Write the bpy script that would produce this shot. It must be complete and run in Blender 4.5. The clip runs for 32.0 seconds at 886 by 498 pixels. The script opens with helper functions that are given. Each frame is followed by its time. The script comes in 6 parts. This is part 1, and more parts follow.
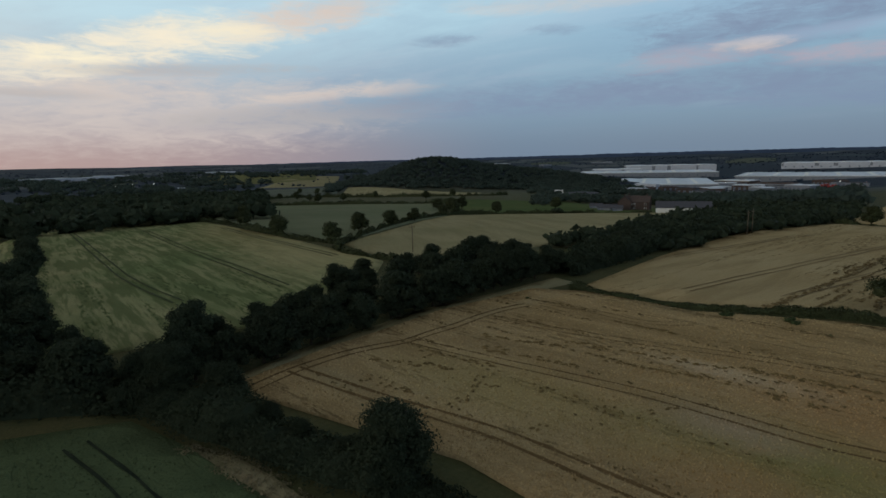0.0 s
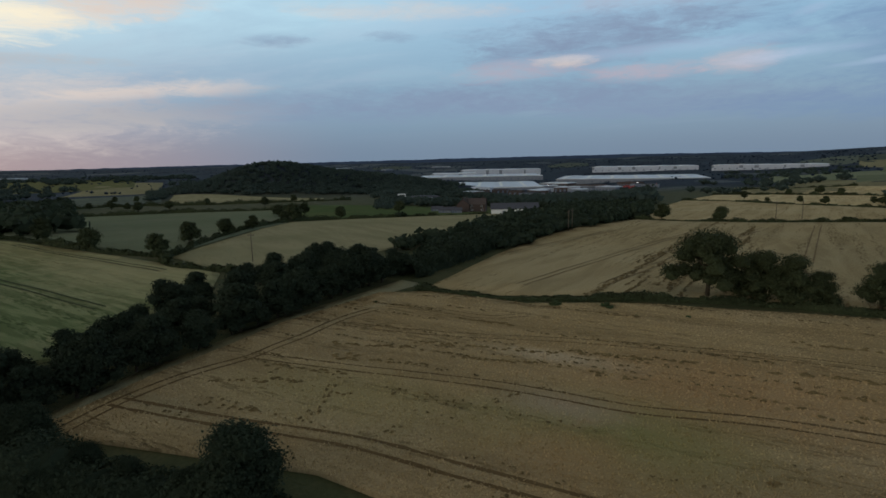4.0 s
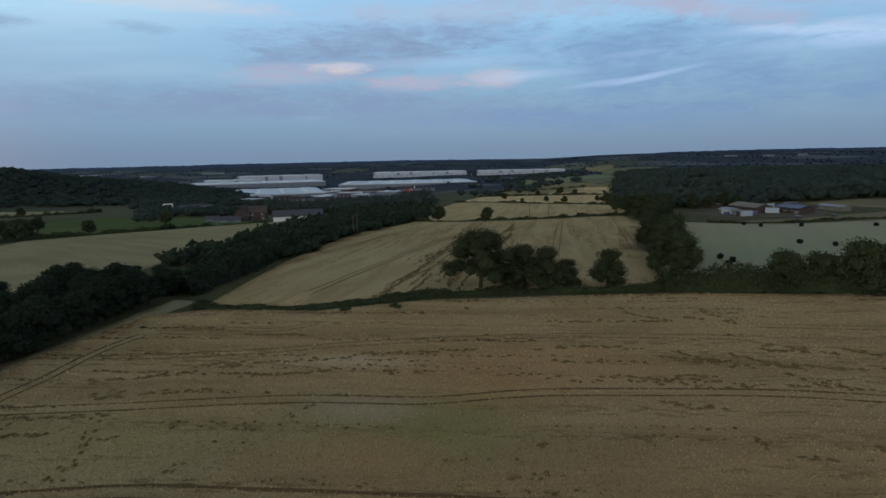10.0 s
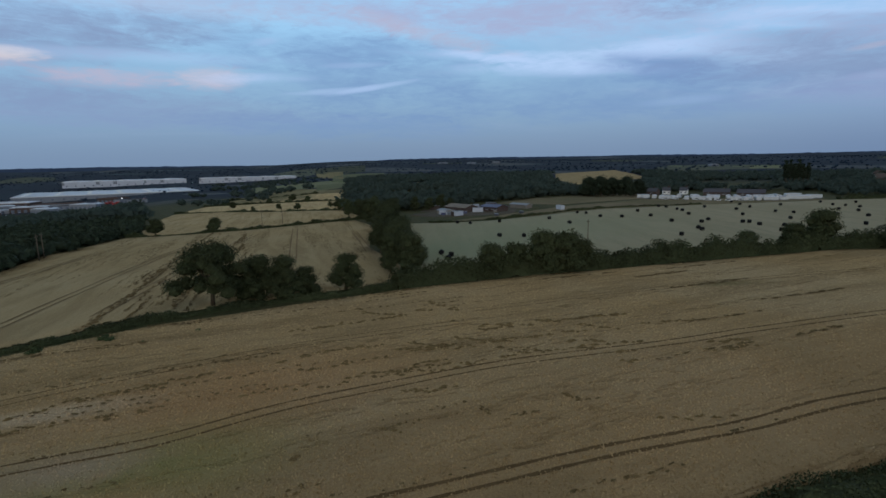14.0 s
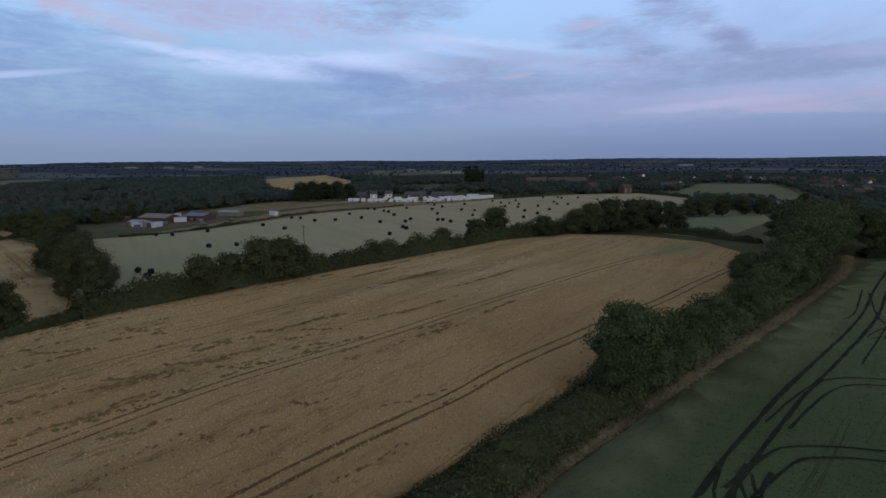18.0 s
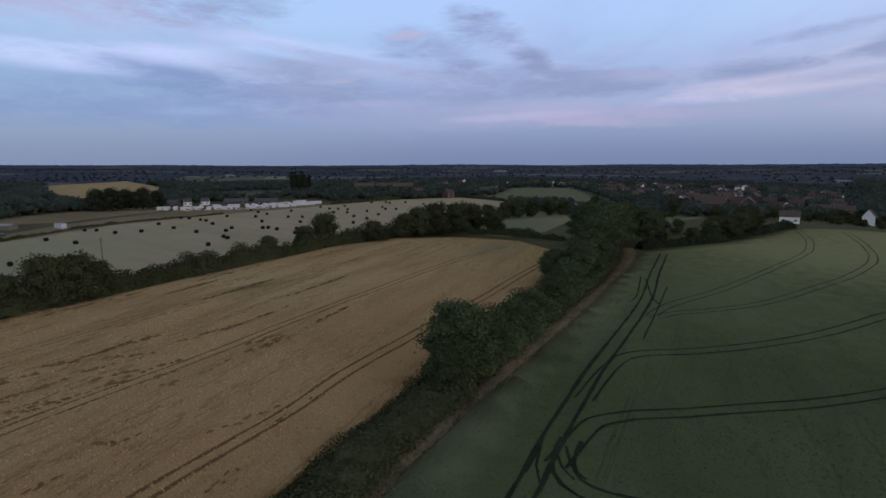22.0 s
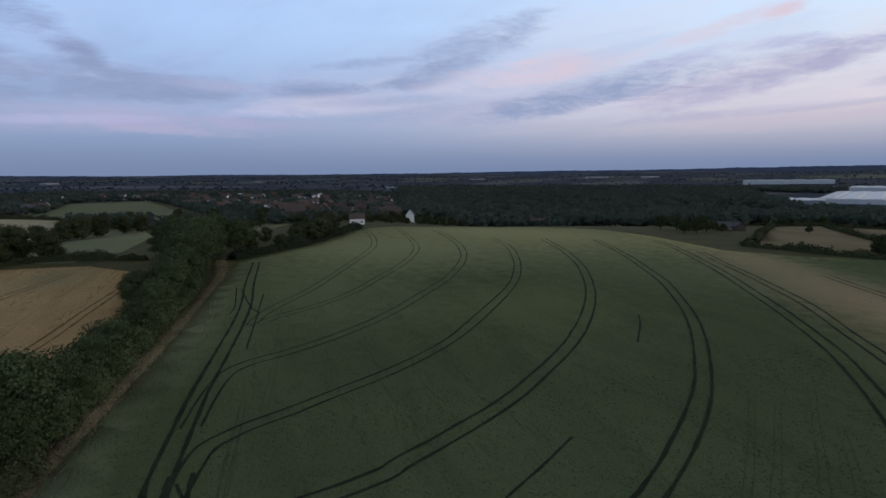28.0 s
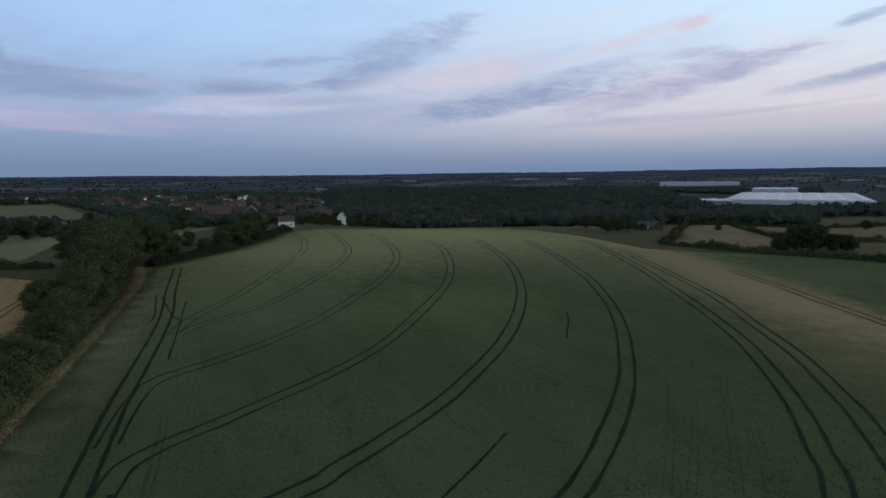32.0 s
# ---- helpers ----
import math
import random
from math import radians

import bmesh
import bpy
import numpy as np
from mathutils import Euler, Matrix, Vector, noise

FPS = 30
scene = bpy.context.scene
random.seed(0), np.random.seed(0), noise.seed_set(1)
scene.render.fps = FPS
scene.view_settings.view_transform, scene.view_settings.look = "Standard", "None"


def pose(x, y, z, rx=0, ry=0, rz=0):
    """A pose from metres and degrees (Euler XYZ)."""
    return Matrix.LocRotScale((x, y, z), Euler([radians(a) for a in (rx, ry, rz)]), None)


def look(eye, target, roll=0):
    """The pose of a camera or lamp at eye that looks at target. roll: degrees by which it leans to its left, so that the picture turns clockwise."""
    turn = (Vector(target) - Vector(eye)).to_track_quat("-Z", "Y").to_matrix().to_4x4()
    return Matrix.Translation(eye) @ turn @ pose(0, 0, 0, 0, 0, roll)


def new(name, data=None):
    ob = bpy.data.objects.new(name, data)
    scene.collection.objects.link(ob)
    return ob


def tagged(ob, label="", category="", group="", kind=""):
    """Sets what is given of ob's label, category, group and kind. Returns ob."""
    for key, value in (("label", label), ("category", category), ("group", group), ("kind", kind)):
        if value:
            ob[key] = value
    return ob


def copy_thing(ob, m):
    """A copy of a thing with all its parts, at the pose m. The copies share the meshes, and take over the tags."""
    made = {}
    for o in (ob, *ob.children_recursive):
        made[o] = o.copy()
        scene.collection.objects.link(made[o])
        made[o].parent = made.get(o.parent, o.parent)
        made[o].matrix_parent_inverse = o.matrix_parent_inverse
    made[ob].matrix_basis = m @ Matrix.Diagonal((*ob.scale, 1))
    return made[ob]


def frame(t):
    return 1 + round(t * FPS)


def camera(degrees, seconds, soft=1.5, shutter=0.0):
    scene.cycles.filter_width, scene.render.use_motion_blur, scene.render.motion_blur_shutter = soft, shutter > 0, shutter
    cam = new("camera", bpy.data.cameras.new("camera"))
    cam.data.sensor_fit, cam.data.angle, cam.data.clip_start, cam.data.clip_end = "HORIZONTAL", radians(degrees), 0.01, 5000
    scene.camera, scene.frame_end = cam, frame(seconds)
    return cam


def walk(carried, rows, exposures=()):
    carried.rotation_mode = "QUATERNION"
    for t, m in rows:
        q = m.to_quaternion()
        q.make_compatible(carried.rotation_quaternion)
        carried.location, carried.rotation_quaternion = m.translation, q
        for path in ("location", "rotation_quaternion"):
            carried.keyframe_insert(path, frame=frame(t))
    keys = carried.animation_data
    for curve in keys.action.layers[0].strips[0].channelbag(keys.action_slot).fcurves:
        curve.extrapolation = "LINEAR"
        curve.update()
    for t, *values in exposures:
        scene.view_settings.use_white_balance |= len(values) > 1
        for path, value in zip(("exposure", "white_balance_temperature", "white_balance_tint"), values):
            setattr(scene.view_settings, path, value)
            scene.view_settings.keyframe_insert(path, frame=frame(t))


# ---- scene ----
cam = camera(78.9, 32.0, soft=1.6)
EYE = (0.0, 0.0, 28.0)
# seconds, heading, tilt, lean of the hovering camera
PATH = [
    (0.0, 0.00, -9.46, 1.35),
    (0.5, -0.94, -9.47, 1.28),
    (1.0, -3.10, -9.47, 1.26),
    (1.5, -5.28, -9.45, 1.29),
    (2.0, -7.41, -9.43, 1.31),
    (2.5, -9.50, -9.41, 1.30),
    (3.0, -11.89, -9.39, 1.27),
    (3.5, -14.20, -9.36, 1.26),
    (4.0, -16.49, -9.35, 1.27),
    (4.5, -19.24, -9.37, 1.27),
    (6.5, -25.52, -9.33, 1.09),
    (7.0, -26.49, -9.29, 1.07),
    (7.5, -27.75, -9.25, 1.06),
    (8.0, -29.48, -9.24, 1.04),
    (8.5, -31.35, -9.23, 1.05),
    (9.0, -33.59, -9.23, 1.09),
    (9.5, -36.29, -9.23, 1.15),
    (10.0, -39.17, -9.23, 1.18),
    (10.5, -41.73, -9.22, 1.19),
    (11.0, -44.17, -9.20, 1.21),
    (11.5, -46.88, -9.19, 1.23),
    (12.0, -50.28, -9.18, 1.21),
    (12.5, -53.95, -9.15, 1.17),
    (13.0, -57.89, -9.13, 1.16),
    (13.5, -62.32, -9.11, 1.16),
    (14.0, -66.97, -9.09, 1.11),
    (14.5, -72.16, -9.08, 1.01),
    (15.0, -76.93, -9.08, 0.92),
    (15.5, -80.82, -9.07, 0.82),
    (17.5, -93.33, -9.05, 0.61),
    (18.0, -96.72, -9.03, 0.72),
    (18.5, -99.86, -9.00, 0.73),
    (19.0, -102.98, -8.97, 0.67),
    (19.5, -105.25, -8.94, 0.65),
    (20.0, -106.76, -8.90, 0.64),
    (20.5, -108.43, -8.86, 0.60),
    (21.0, -110.10, -8.81, 0.52),
    (21.5, -112.17, -8.73, 0.46),
    (22.0, -114.74, -8.63, 0.41),
    (22.5, -117.58, -8.53, 0.37),
    (23.0, -120.93, -8.45, 0.40),
    (23.5, -124.79, -8.39, 0.48),
    (24.0, -128.61, -8.34, 0.54),
    (24.5, -132.39, -8.30, 0.60),
    (25.0, -136.11, -8.26, 0.65),
    (25.5, -139.64, -8.22, 0.68),
    (26.0, -143.14, -8.18, 0.71),
    (26.5, -146.92, -8.14, 0.74),
    (28.5, -159.18, -7.94, 0.76),
    (29.0, -161.09, -7.92, 0.78),
    (29.5, -162.11, -7.91, 0.81),
    (30.0, -162.71, -7.91, 0.75),
    (30.5, -163.00, -7.91, 0.70),
    (31.0, -163.27, -7.90, 0.68),
    (31.5, -163.58, -7.90, 0.66),
    (32.0, -163.86, -7.89, 0.61),
]
walk(cam, [(t, pose(*EYE, 90 + p, r, y)) for t, y, p, r in PATH],
     exposures=((0, -0.3, 6850, 4), (4, -0.22, 6750, 4), (9, -0.12, 6300, 4), (14, -0.08, 6100, 6), (19, 0.0, 6350, 18), (24, 0.0, 6500, 20), (32, 0.0, 6450, 10)))

# ---- light: dusk sky with broken cloud, sun just down behind the hill ----
SUN_AZ, SUN_EL = 112.0, 4.0
world = bpy.data.worlds.new("dusk_sky")
scene.world = world
world.use_nodes = True
wt = world.node_tree
wt.nodes.clear()


class Nodes:
    """Small helper that writes node trees as expressions."""

    def __init__(self, tree):
        self.tree = tree

    def node(self, kind):
        return self.tree.nodes.new(kind)

    def put(self, socket, value):
        if isinstance(value, bpy.types.NodeSocket):
            self.tree.links.new(value, socket)
        elif isinstance(value, (tuple, list)) and len(value) == 3 and len(socket.default_value) == 4:
            socket.default_value = (*value, 1)
        else:
            socket.default_value = value

    def math(self, op, a, b=0.0, clamp=False):
        n = self.node("ShaderNodeMath")
        n.operation, n.use_clamp = op, clamp
        self.put(n.inputs[0], a)
        self.put(n.inputs[1], b)
        return n.outputs[0]

    def mix(self, fac, a, b, blend="MIX"):
        n = self.node("ShaderNodeMix")
        n.data_type, n.blend_type = "RGBA", blend
        self.put(n.inputs[0], fac)
        self.put(n.inputs[6], a)
        self.put(n.inputs[7], b)
        return n.outputs[2]

    def step(self, value, low, high, a=0.0, b=1.0):
        n = self.node("ShaderNodeMapRange")
        n.interpolation_type = "SMOOTHSTEP"
        for i, v in enumerate((value, low, high, a, b)):
            self.put(n.inputs[i], v)
        return n.outputs[0]

    def noise(self, vector, scale, detail=4.0, rough=0.55, distort=0.0):
        n = self.node("ShaderNodeTexNoise")
        self.put(n.inputs["Vector"], vector)
        for key, v in (("Scale", scale), ("Detail", detail), ("Roughness", rough), ("Distortion", distort)):
            n.inputs[key].default_value = v
        return n.outputs["Fac"]

    def mapping(self, vector, rz=0.0, scale=(1, 1, 1), place=(0, 0, 0)):
        if rz:
            turn = self.node("ShaderNodeMapping")
            self.put(turn.inputs["Vector"], vector)
            turn.inputs["Rotation"].default_value = (0, 0, radians(rz))
            vector = turn.outputs[0]
        n = self.node("ShaderNodeMapping")
        self.put(n.inputs["Vector"], vector)
        n.inputs["Scale"].default_value = scale
        n.inputs["Location"].default_value = place
        return n.outputs[0]

    def vec(self, x, y, z=0.0):
        n = self.node("ShaderNodeCombineXYZ")
        for i, v in enumerate((x, y, z)):
            self.put(n.inputs[i], v)
        return n.outputs[0]


w = Nodes(wt)
direction = w.node("ShaderNodeTexCoord").outputs["Generated"]
split = w.node("ShaderNodeSeparateXYZ")
w.put(split.inputs[0], direction)
dx, dy, dz = split.outputs
up = w.math("MAXIMUM", dz, 0.0)
sun_dir = Vector((-math.sin(radians(SUN_AZ)), math.cos(radians(SUN_AZ)), 0))
toward = w.math("ADD", w.math("MULTIPLY", dx, sun_dir.x), w.math("MULTIPLY", dy, sun_dir.y))
warm = w.step(toward, -0.55, 0.85)
# clear air: mauve haze near the land, pale blue above, greyer overhead
def facing(az):
    return w.math("ADD", w.math("MULTIPLY", dx, -math.sin(radians(az))), w.math("MULTIPLY", dy, math.cos(radians(az))))


glow, east = w.step(facing(60), 0.35, 1.0), w.step(facing(-45), 0.30, 0.9)
low_air = w.mix(glow, w.mix(east, (0.190, 0.268, 0.430), (0.23, 0.315, 0.46)), (0.62, 0.44, 0.45))
mid_air = w.mix(warm, w.mix(east, (0.32, 0.45, 0.68), (0.30, 0.46, 0.66)), (0.80, 0.76, 0.80))
high_air = w.mix(warm, w.mix(east, (0.44, 0.66, 1.0), (0.42, 0.70, 1.0)), (0.70, 0.92, 1.12))
high_air = w.mix(w.step(facing(25), 0.55, 1.0, 0.0, 0.7), high_air, (0.78, 1.08, 1.26))
air = w.mix(w.step(up, 0.0, 0.12), low_air, mid_air)
air = w.mix(w.step(up, 0.08, 0.27), air, high_air)
air = w.mix(w.step(up, 0.38, 0.62), air, (0.29, 0.295, 0.29))
nishita = w.node("ShaderNodeTexSky")
nishita.sky_type, nishita.sun_disc = "NISHITA", False
nishita.sun_elevation, nishita.sun_rotation = radians(SUN_EL), radians(-SUN_AZ)
nishita.air_density, nishita.dust_density = 1.2, 2.0
air = w.mix(0.08, air, w.mix(1.0, nishita.outputs[0], (0.10, 0.10, 0.10), "MULTIPLY"))
# thin cloud sheet seen in perspective
lift = w.math("ADD", up, 0.085)
sheet = w.vec(w.math("DIVIDE", dx, lift), w.math("DIVIDE", dy, lift))
drift = w.mapping(sheet, rz=28, scale=(0.55, 1.0, 1.0), place=(3.1, 1.7, 0.0))
body = w.noise(drift, 0.62, 6.0, 0.56, 0.5)
fine = w.noise(drift, 2.4, 6.0, 0.62, 0.9)
thick = w.math("ADD", w.math("MULTIPLY", body, 0.76), w.math("MULTIPLY", fine, 0.24))
cover = w.math("MULTIPLY", w.step(thick, 0.43, 0.62), w.step(up, 0.02, 0.12))
shade = w.noise(w.mapping(drift, place=(7.0, 2.0, 1.0)), 1.1, 5.0, 0.6, 0.6)
grey_cloud = w.mix(warm, w.mix(east, (0.265, 0.33, 0.58), (0.205, 0.335, 0.56)), (0.54, 0.49, 0.58))
pink_cloud = w.mix(warm, w.mix(east, (0.50, 0.47, 0.68), (0.42, 0.49, 0.70)), (0.86, 0.74, 0.66))
sky = w.mix(w.math("MULTIPLY", cover, 0.26), air, w.mix(w.step(shade, 0.42, 0.64), grey_cloud, pink_cloud))
# single clouds: azimuth, elevation, half width, half height, lean, colour, density
azimuth = w.math("MULTIPLY", w.math("ARCTAN2", w.math("MULTIPLY", dx, -1.0), dy), 180 / math.pi)
azimuth = w.math("SUBTRACT", azimuth, w.math("MULTIPLY", w.math("GREATER_THAN", azimuth, 120.0), 360.0))
height = w.math("MULTIPLY", w.math("ARCSINE", dz), 180 / math.pi)
span = w.vec(azimuth, height)
torn = w.noise(w.mapping(span, scale=(0.17, 0.55, 1)), 1.0, 8.0, 0.60, 0.6)
wisp = w.noise(w.mapping(span, scale=(0.42, 1.9, 1), place=(4, 9, 0)), 1.0, 6.0, 0.66, 1.0)
ragged = w.math("ADD", w.math("MULTIPLY", torn, 0.60), w.math("MULTIPLY", wisp, 0.40))
ragged = w.math("MULTIPLY", w.math("SUBTRACT", ragged, 0.5), 5.0)
CREAM, LEMON, BUFF, HAZY, ASH = (1.15, 1.03, 0.88), (1.22, 1.10, 0.88), (0.84, 0.72, 0.70), (0.84, 0.73, 0.72), (0.52, 0.50, 0.55)
ROSE, PEACH, MAUVE, LILAC, ROSEATE = (0.54, 0.49, 0.62), (0.70, 0.59, 0.67), (0.40, 0.41, 0.59), (0.43, 0.46, 0.66), (0.56, 0.50, 0.60)
SLATE, DEEP, DUSK, WHITE, PALE, MILK = (0.27, 0.35, 0.54), (0.20, 0.31, 0.55), (0.26, 0.33, 0.52), (0.54, 0.68, 0.95), (0.50, 0.56, 0.80), (0.67, 0.64, 0.75)
EVENING = ((28.5, 5.1, 15.0, 3.0, 0, HAZY, 0.7), (35.9, 8.7, 4.2, 1.1, -6, CREAM, 0.95), (30.1, 10.1, 5.2, 1.1, -12, CREAM, 0.95), (22.7, 11.8, 7.4, 1.4, -8, CREAM, 0.95), 
    (14.4, 13.6, 5.6, 1.1, -9, BUFF, 0.95), (33.5, 9.4, 2.4, 0.5, 0, LEMON, 0.8), (19.7, 12.5, 3.1, 0.6, 0, LEMON, 0.7), (24.4, 8.7, 9.2, 0.4, -2, ASH, 0.5), 
    (35.4, 6.2, 3.3, 0.3, 0, ASH, 0.6), (30.5, 6.7, 5.2, 0.6, 0, BUFF, 0.5), (14.3, 6.4, 3.8, 0.4, -4, BUFF, 0.7), (6.5, 7.1, 4.3, 0.6, -2, BUFF, 0.6), 
    (8.1, 7.1, 2.1, 0.5, 0, BUFF, 0.5), (12.8, 4.6, 10.6, 0.9, -3, ASH, 0.75),)
LEFT_BAND = ((-0.6, 11.7, 2.6, 0.4, -2, DUSK, 0.6), (-11.6, 12.2, 1.9, 0.4, 0, DUSK, 0.5), (-4.0, 5.9, 12.7, 1.1, -2, SLATE, 0.6), (-22.0, 6.1, 14.9, 1.2, -3, SLATE, 0.85), 
    (-31.3, 10.6, 8.7, 1.5, -4, SLATE, 0.9), (-24.6, 8.8, 5.2, 0.7, -3, ROSE, 0.75), (-36.9, 7.9, 4.0, 0.6, -2, ROSE, 0.8), (7.7, 15.0, 3.3, 0.7, 0, BUFF, 0.4), 
    (-12.4, 14.5, 8.1, 0.6, 0, BUFF, 0.5),)
NORTH_BAND = ((-42.0, 14.4, 12.0, 0.8, 0, ROSE, 0.5), (-33.9, 12.2, 11.8, 1.2, -3, SLATE, 0.75), (-59.2, 8.9, 9.3, 2.7, 0, DEEP, 0.55), (-36.8, 5.2, 13.0, 1.1, 2, SLATE, 0.85), 
    (-56.1, 4.0, 11.4, 1.0, 2, DEEP, 0.5), (-35.6, 8.0, 3.5, 0.5, 2, ROSE, 0.75), (-44.8, 8.3, 2.7, 0.7, -3, PEACH, 0.7), (-48.6, 8.4, 3.7, 0.4, -2, WHITE, 0.6), 
    (-28.7, 9.4, 2.3, 0.4, 0, BUFF, 0.7), (-60.2, 7.7, 3.2, 0.2, -9, WHITE, 0.7), (-55.5, 7.3, 3.5, 0.2, -4, WHITE, 0.5), (-49.8, 11.8, 1.2, 0.3, -10, WHITE, 0.6), 
    (-39.5, 9.9, 10.9, 0.4, -1, WHITE, 0.35), (-57.9, 9.8, 2.5, 0.2, -2, WHITE, 0.4),)
NORTH = ((-59.1, 14.8, 14.5, 1.3, 4, LILAC, 0.5), (-54.5, 10.9, 9.4, 1.3, 0, DEEP, 0.45), (-73.8, 14.3, 13.4, 1.2, 0, LILAC, 0.7), (-78.3, 10.2, 11.0, 0.4, 3, WHITE, 0.7), 
    (-80.0, 8.9, 8.7, 0.5, 2, WHITE, 0.75), (-88.8, 10.4, 5.9, 0.7, -2, WHITE, 0.8), (-95.9, 8.8, 5.7, 1.1, 0, WHITE, 0.8), (-90.4, 8.7, 5.3, 0.7, 7, DEEP, 0.85), 
    (-94.2, 7.6, 5.0, 0.7, 4, DEEP, 0.7), (-96.2, 10.1, 3.9, 0.6, 2, SLATE, 0.7), (-100.8, 9.7, 4.3, 0.7, -6, SLATE, 0.6), (-103.3, 7.4, 3.3, 0.8, -14, SLATE, 0.85), 
    (-104.3, 8.6, 1.4, 0.2, -6, PEACH, 0.7), (-90.5, 5.4, 2.9, 0.3, -2, WHITE, 0.4), (-79.5, 6.4, 18.2, 1.6, 0, DEEP, 0.45),)
EAST = ((-65.1, 12.8, 7.1, 0.6, 14, ROSE, 0.6), (-82.2, 13.5, 12.9, 1.5, 4, LILAC, 0.6), (-72.3, 10.3, 4.1, 0.3, 8, WHITE, 0.7), (-80.8, 9.2, 7.0, 0.5, 6, WHITE, 0.85), 
    (-88.5, 8.5, 4.8, 0.9, 5, DEEP, 0.8), (-91.4, 10.0, 5.2, 0.7, 2, WHITE, 0.8), (-93.3, 14.9, 5.7, 1.3, -6, DUSK, 0.7), (-98.9, 8.2, 6.9, 1.5, 3, SLATE, 0.8), 
    (-100.7, 11.5, 6.3, 0.7, 6, WHITE, 0.8), (-113.3, 12.0, 3.9, 1.1, 10, DUSK, 0.65), (-103.5, 10.8, 5.1, 0.4, 8, DUSK, 0.5), (-106.9, 7.7, 10.1, 0.9, 1, SLATE, 0.4), 
    (-109.7, 6.5, 5.0, 0.3, -2, PALE, 0.5), (-111.8, 9.5, 9.1, 0.7, 4, LILAC, 0.5), (-118.8, 13.6, 3.0, 1.2, 12, DUSK, 0.9), (-123.7, 10.7, 1.7, 0.8, 16, DUSK, 1),)
SOUTH_EAST = ((-115.6, 6.8, 7.8, 0.7, 0, SLATE, 0.7), (-131.0, 8.2, 1.7, 0.6, 4, DUSK, 0.85), (-130.9, 6.9, 1.2, 0.2, 0, DUSK, 0.6), (-128.4, 5.5, 7.1, 0.9, 3, LILAC, 0.75), 
    (-131.8, 4.2, 5.0, 0.3, 2, ROSE, 0.4), (-116.2, 5.2, 15.5, 1.0, 0, MAUVE, 0.5), (-123.1, 5.1, 5.6, 0.3, -2, PALE, 0.6), (-91.9, 5.2, 17.5, 1.1, 0, DEEP, 0.35),)
SOUTH = ((-111.3, 13.0, 1.6, 0.3, -4, ROSE, 0.6), (-110.6, 11.1, 2.1, 0.2, 0, DUSK, 0.5), (-123.8, 8.8, 8.7, 1.0, 3, SLATE, 0.9), (-126.1, 7.8, 9.9, 0.9, -2, SLATE, 0.75), 
    (-116.8, 10.3, 2.2, 0.3, -4, DUSK, 0.8), (-131.4, 7.5, 4.7, 0.4, -4, SLATE, 0.7), (-135.1, 8.5, 4.3, 0.4, 2, LILAC, 0.6), (-143.3, 8.4, 3.8, 0.6, 0, SLATE, 0.95), 
    (-139.4, 6.2, 5.1, 0.4, -2, PALE, 0.5), (-146.0, 6.9, 6.9, 0.7, -2, MILK, 0.6), (-134.3, 4.9, 11.6, 0.6, 0, MAUVE, 0.6),)
SOUTH_WEST = ((-149.0, 11.1, 3.3, 0.4, -4, DUSK, 0.8), (-152.8, 9.0, 3.9, 0.4, -5, SLATE, 0.8), (-155.7, 9.9, 4.0, 0.9, -12, SLATE, 0.8), (-160.3, 12.7, 5.5, 1.2, -17, SLATE, 0.75), 
    (-151.1, 7.4, 5.6, 0.4, -3, SLATE, 0.7), (-159.0, 6.1, 9.3, 0.8, -2, SLATE, 0.75), (-162.6, 9.4, 6.4, 1.1, -6, MILK, 0.7), (-167.8, 10.2, 5.5, 1.0, -8, PEACH, 0.7), 
    (-176.4, 6.9, 18.3, 0.9, -3, MILK, 0.6),)
WEST = ((-173.5, 8.0, 8.4, 1.0, -9, SLATE, 0.8), (-169.0, 6.9, 7.5, 0.8, -8, SLATE, 0.9), (-179.6, 10.2, 3.2, 0.5, -10, LILAC, 0.6), (-186.4, 8.2, 9.4, 1.0, -11, MAUVE, 0.9), 
    (-192.4, 9.2, 4.9, 0.5, -16, MAUVE, 0.6), (-183.2, 12.7, 6.6, 0.5, -13, MILK, 0.85), (-188.0, 13.4, 1.4, 0.4, -10, PEACH, 0.9), (-187.5, 10.8, 2.6, 0.4, -3, LILAC, 0.7), 
    (-195.8, 10.3, 1.6, 0.2, -5, LILAC, 0.8), (-199.9, 7.6, 4.5, 0.4, -9, DUSK, 0.9), (-193.5, 5.4, 5.7, 0.2, -4, DUSK, 0.6), (-183.4, 5.1, 7.8, 0.3, -3, MAUVE, 0.6), 
    (-201.0, 12.3, 2.2, 0.3, -14, DUSK, 0.7), (-196.9, 6.4, 8.1, 0.7, -5, MILK, 0.8), (-191.8, 4.5, 13.6, 0.6, -2, ROSEATE, 0.5),)
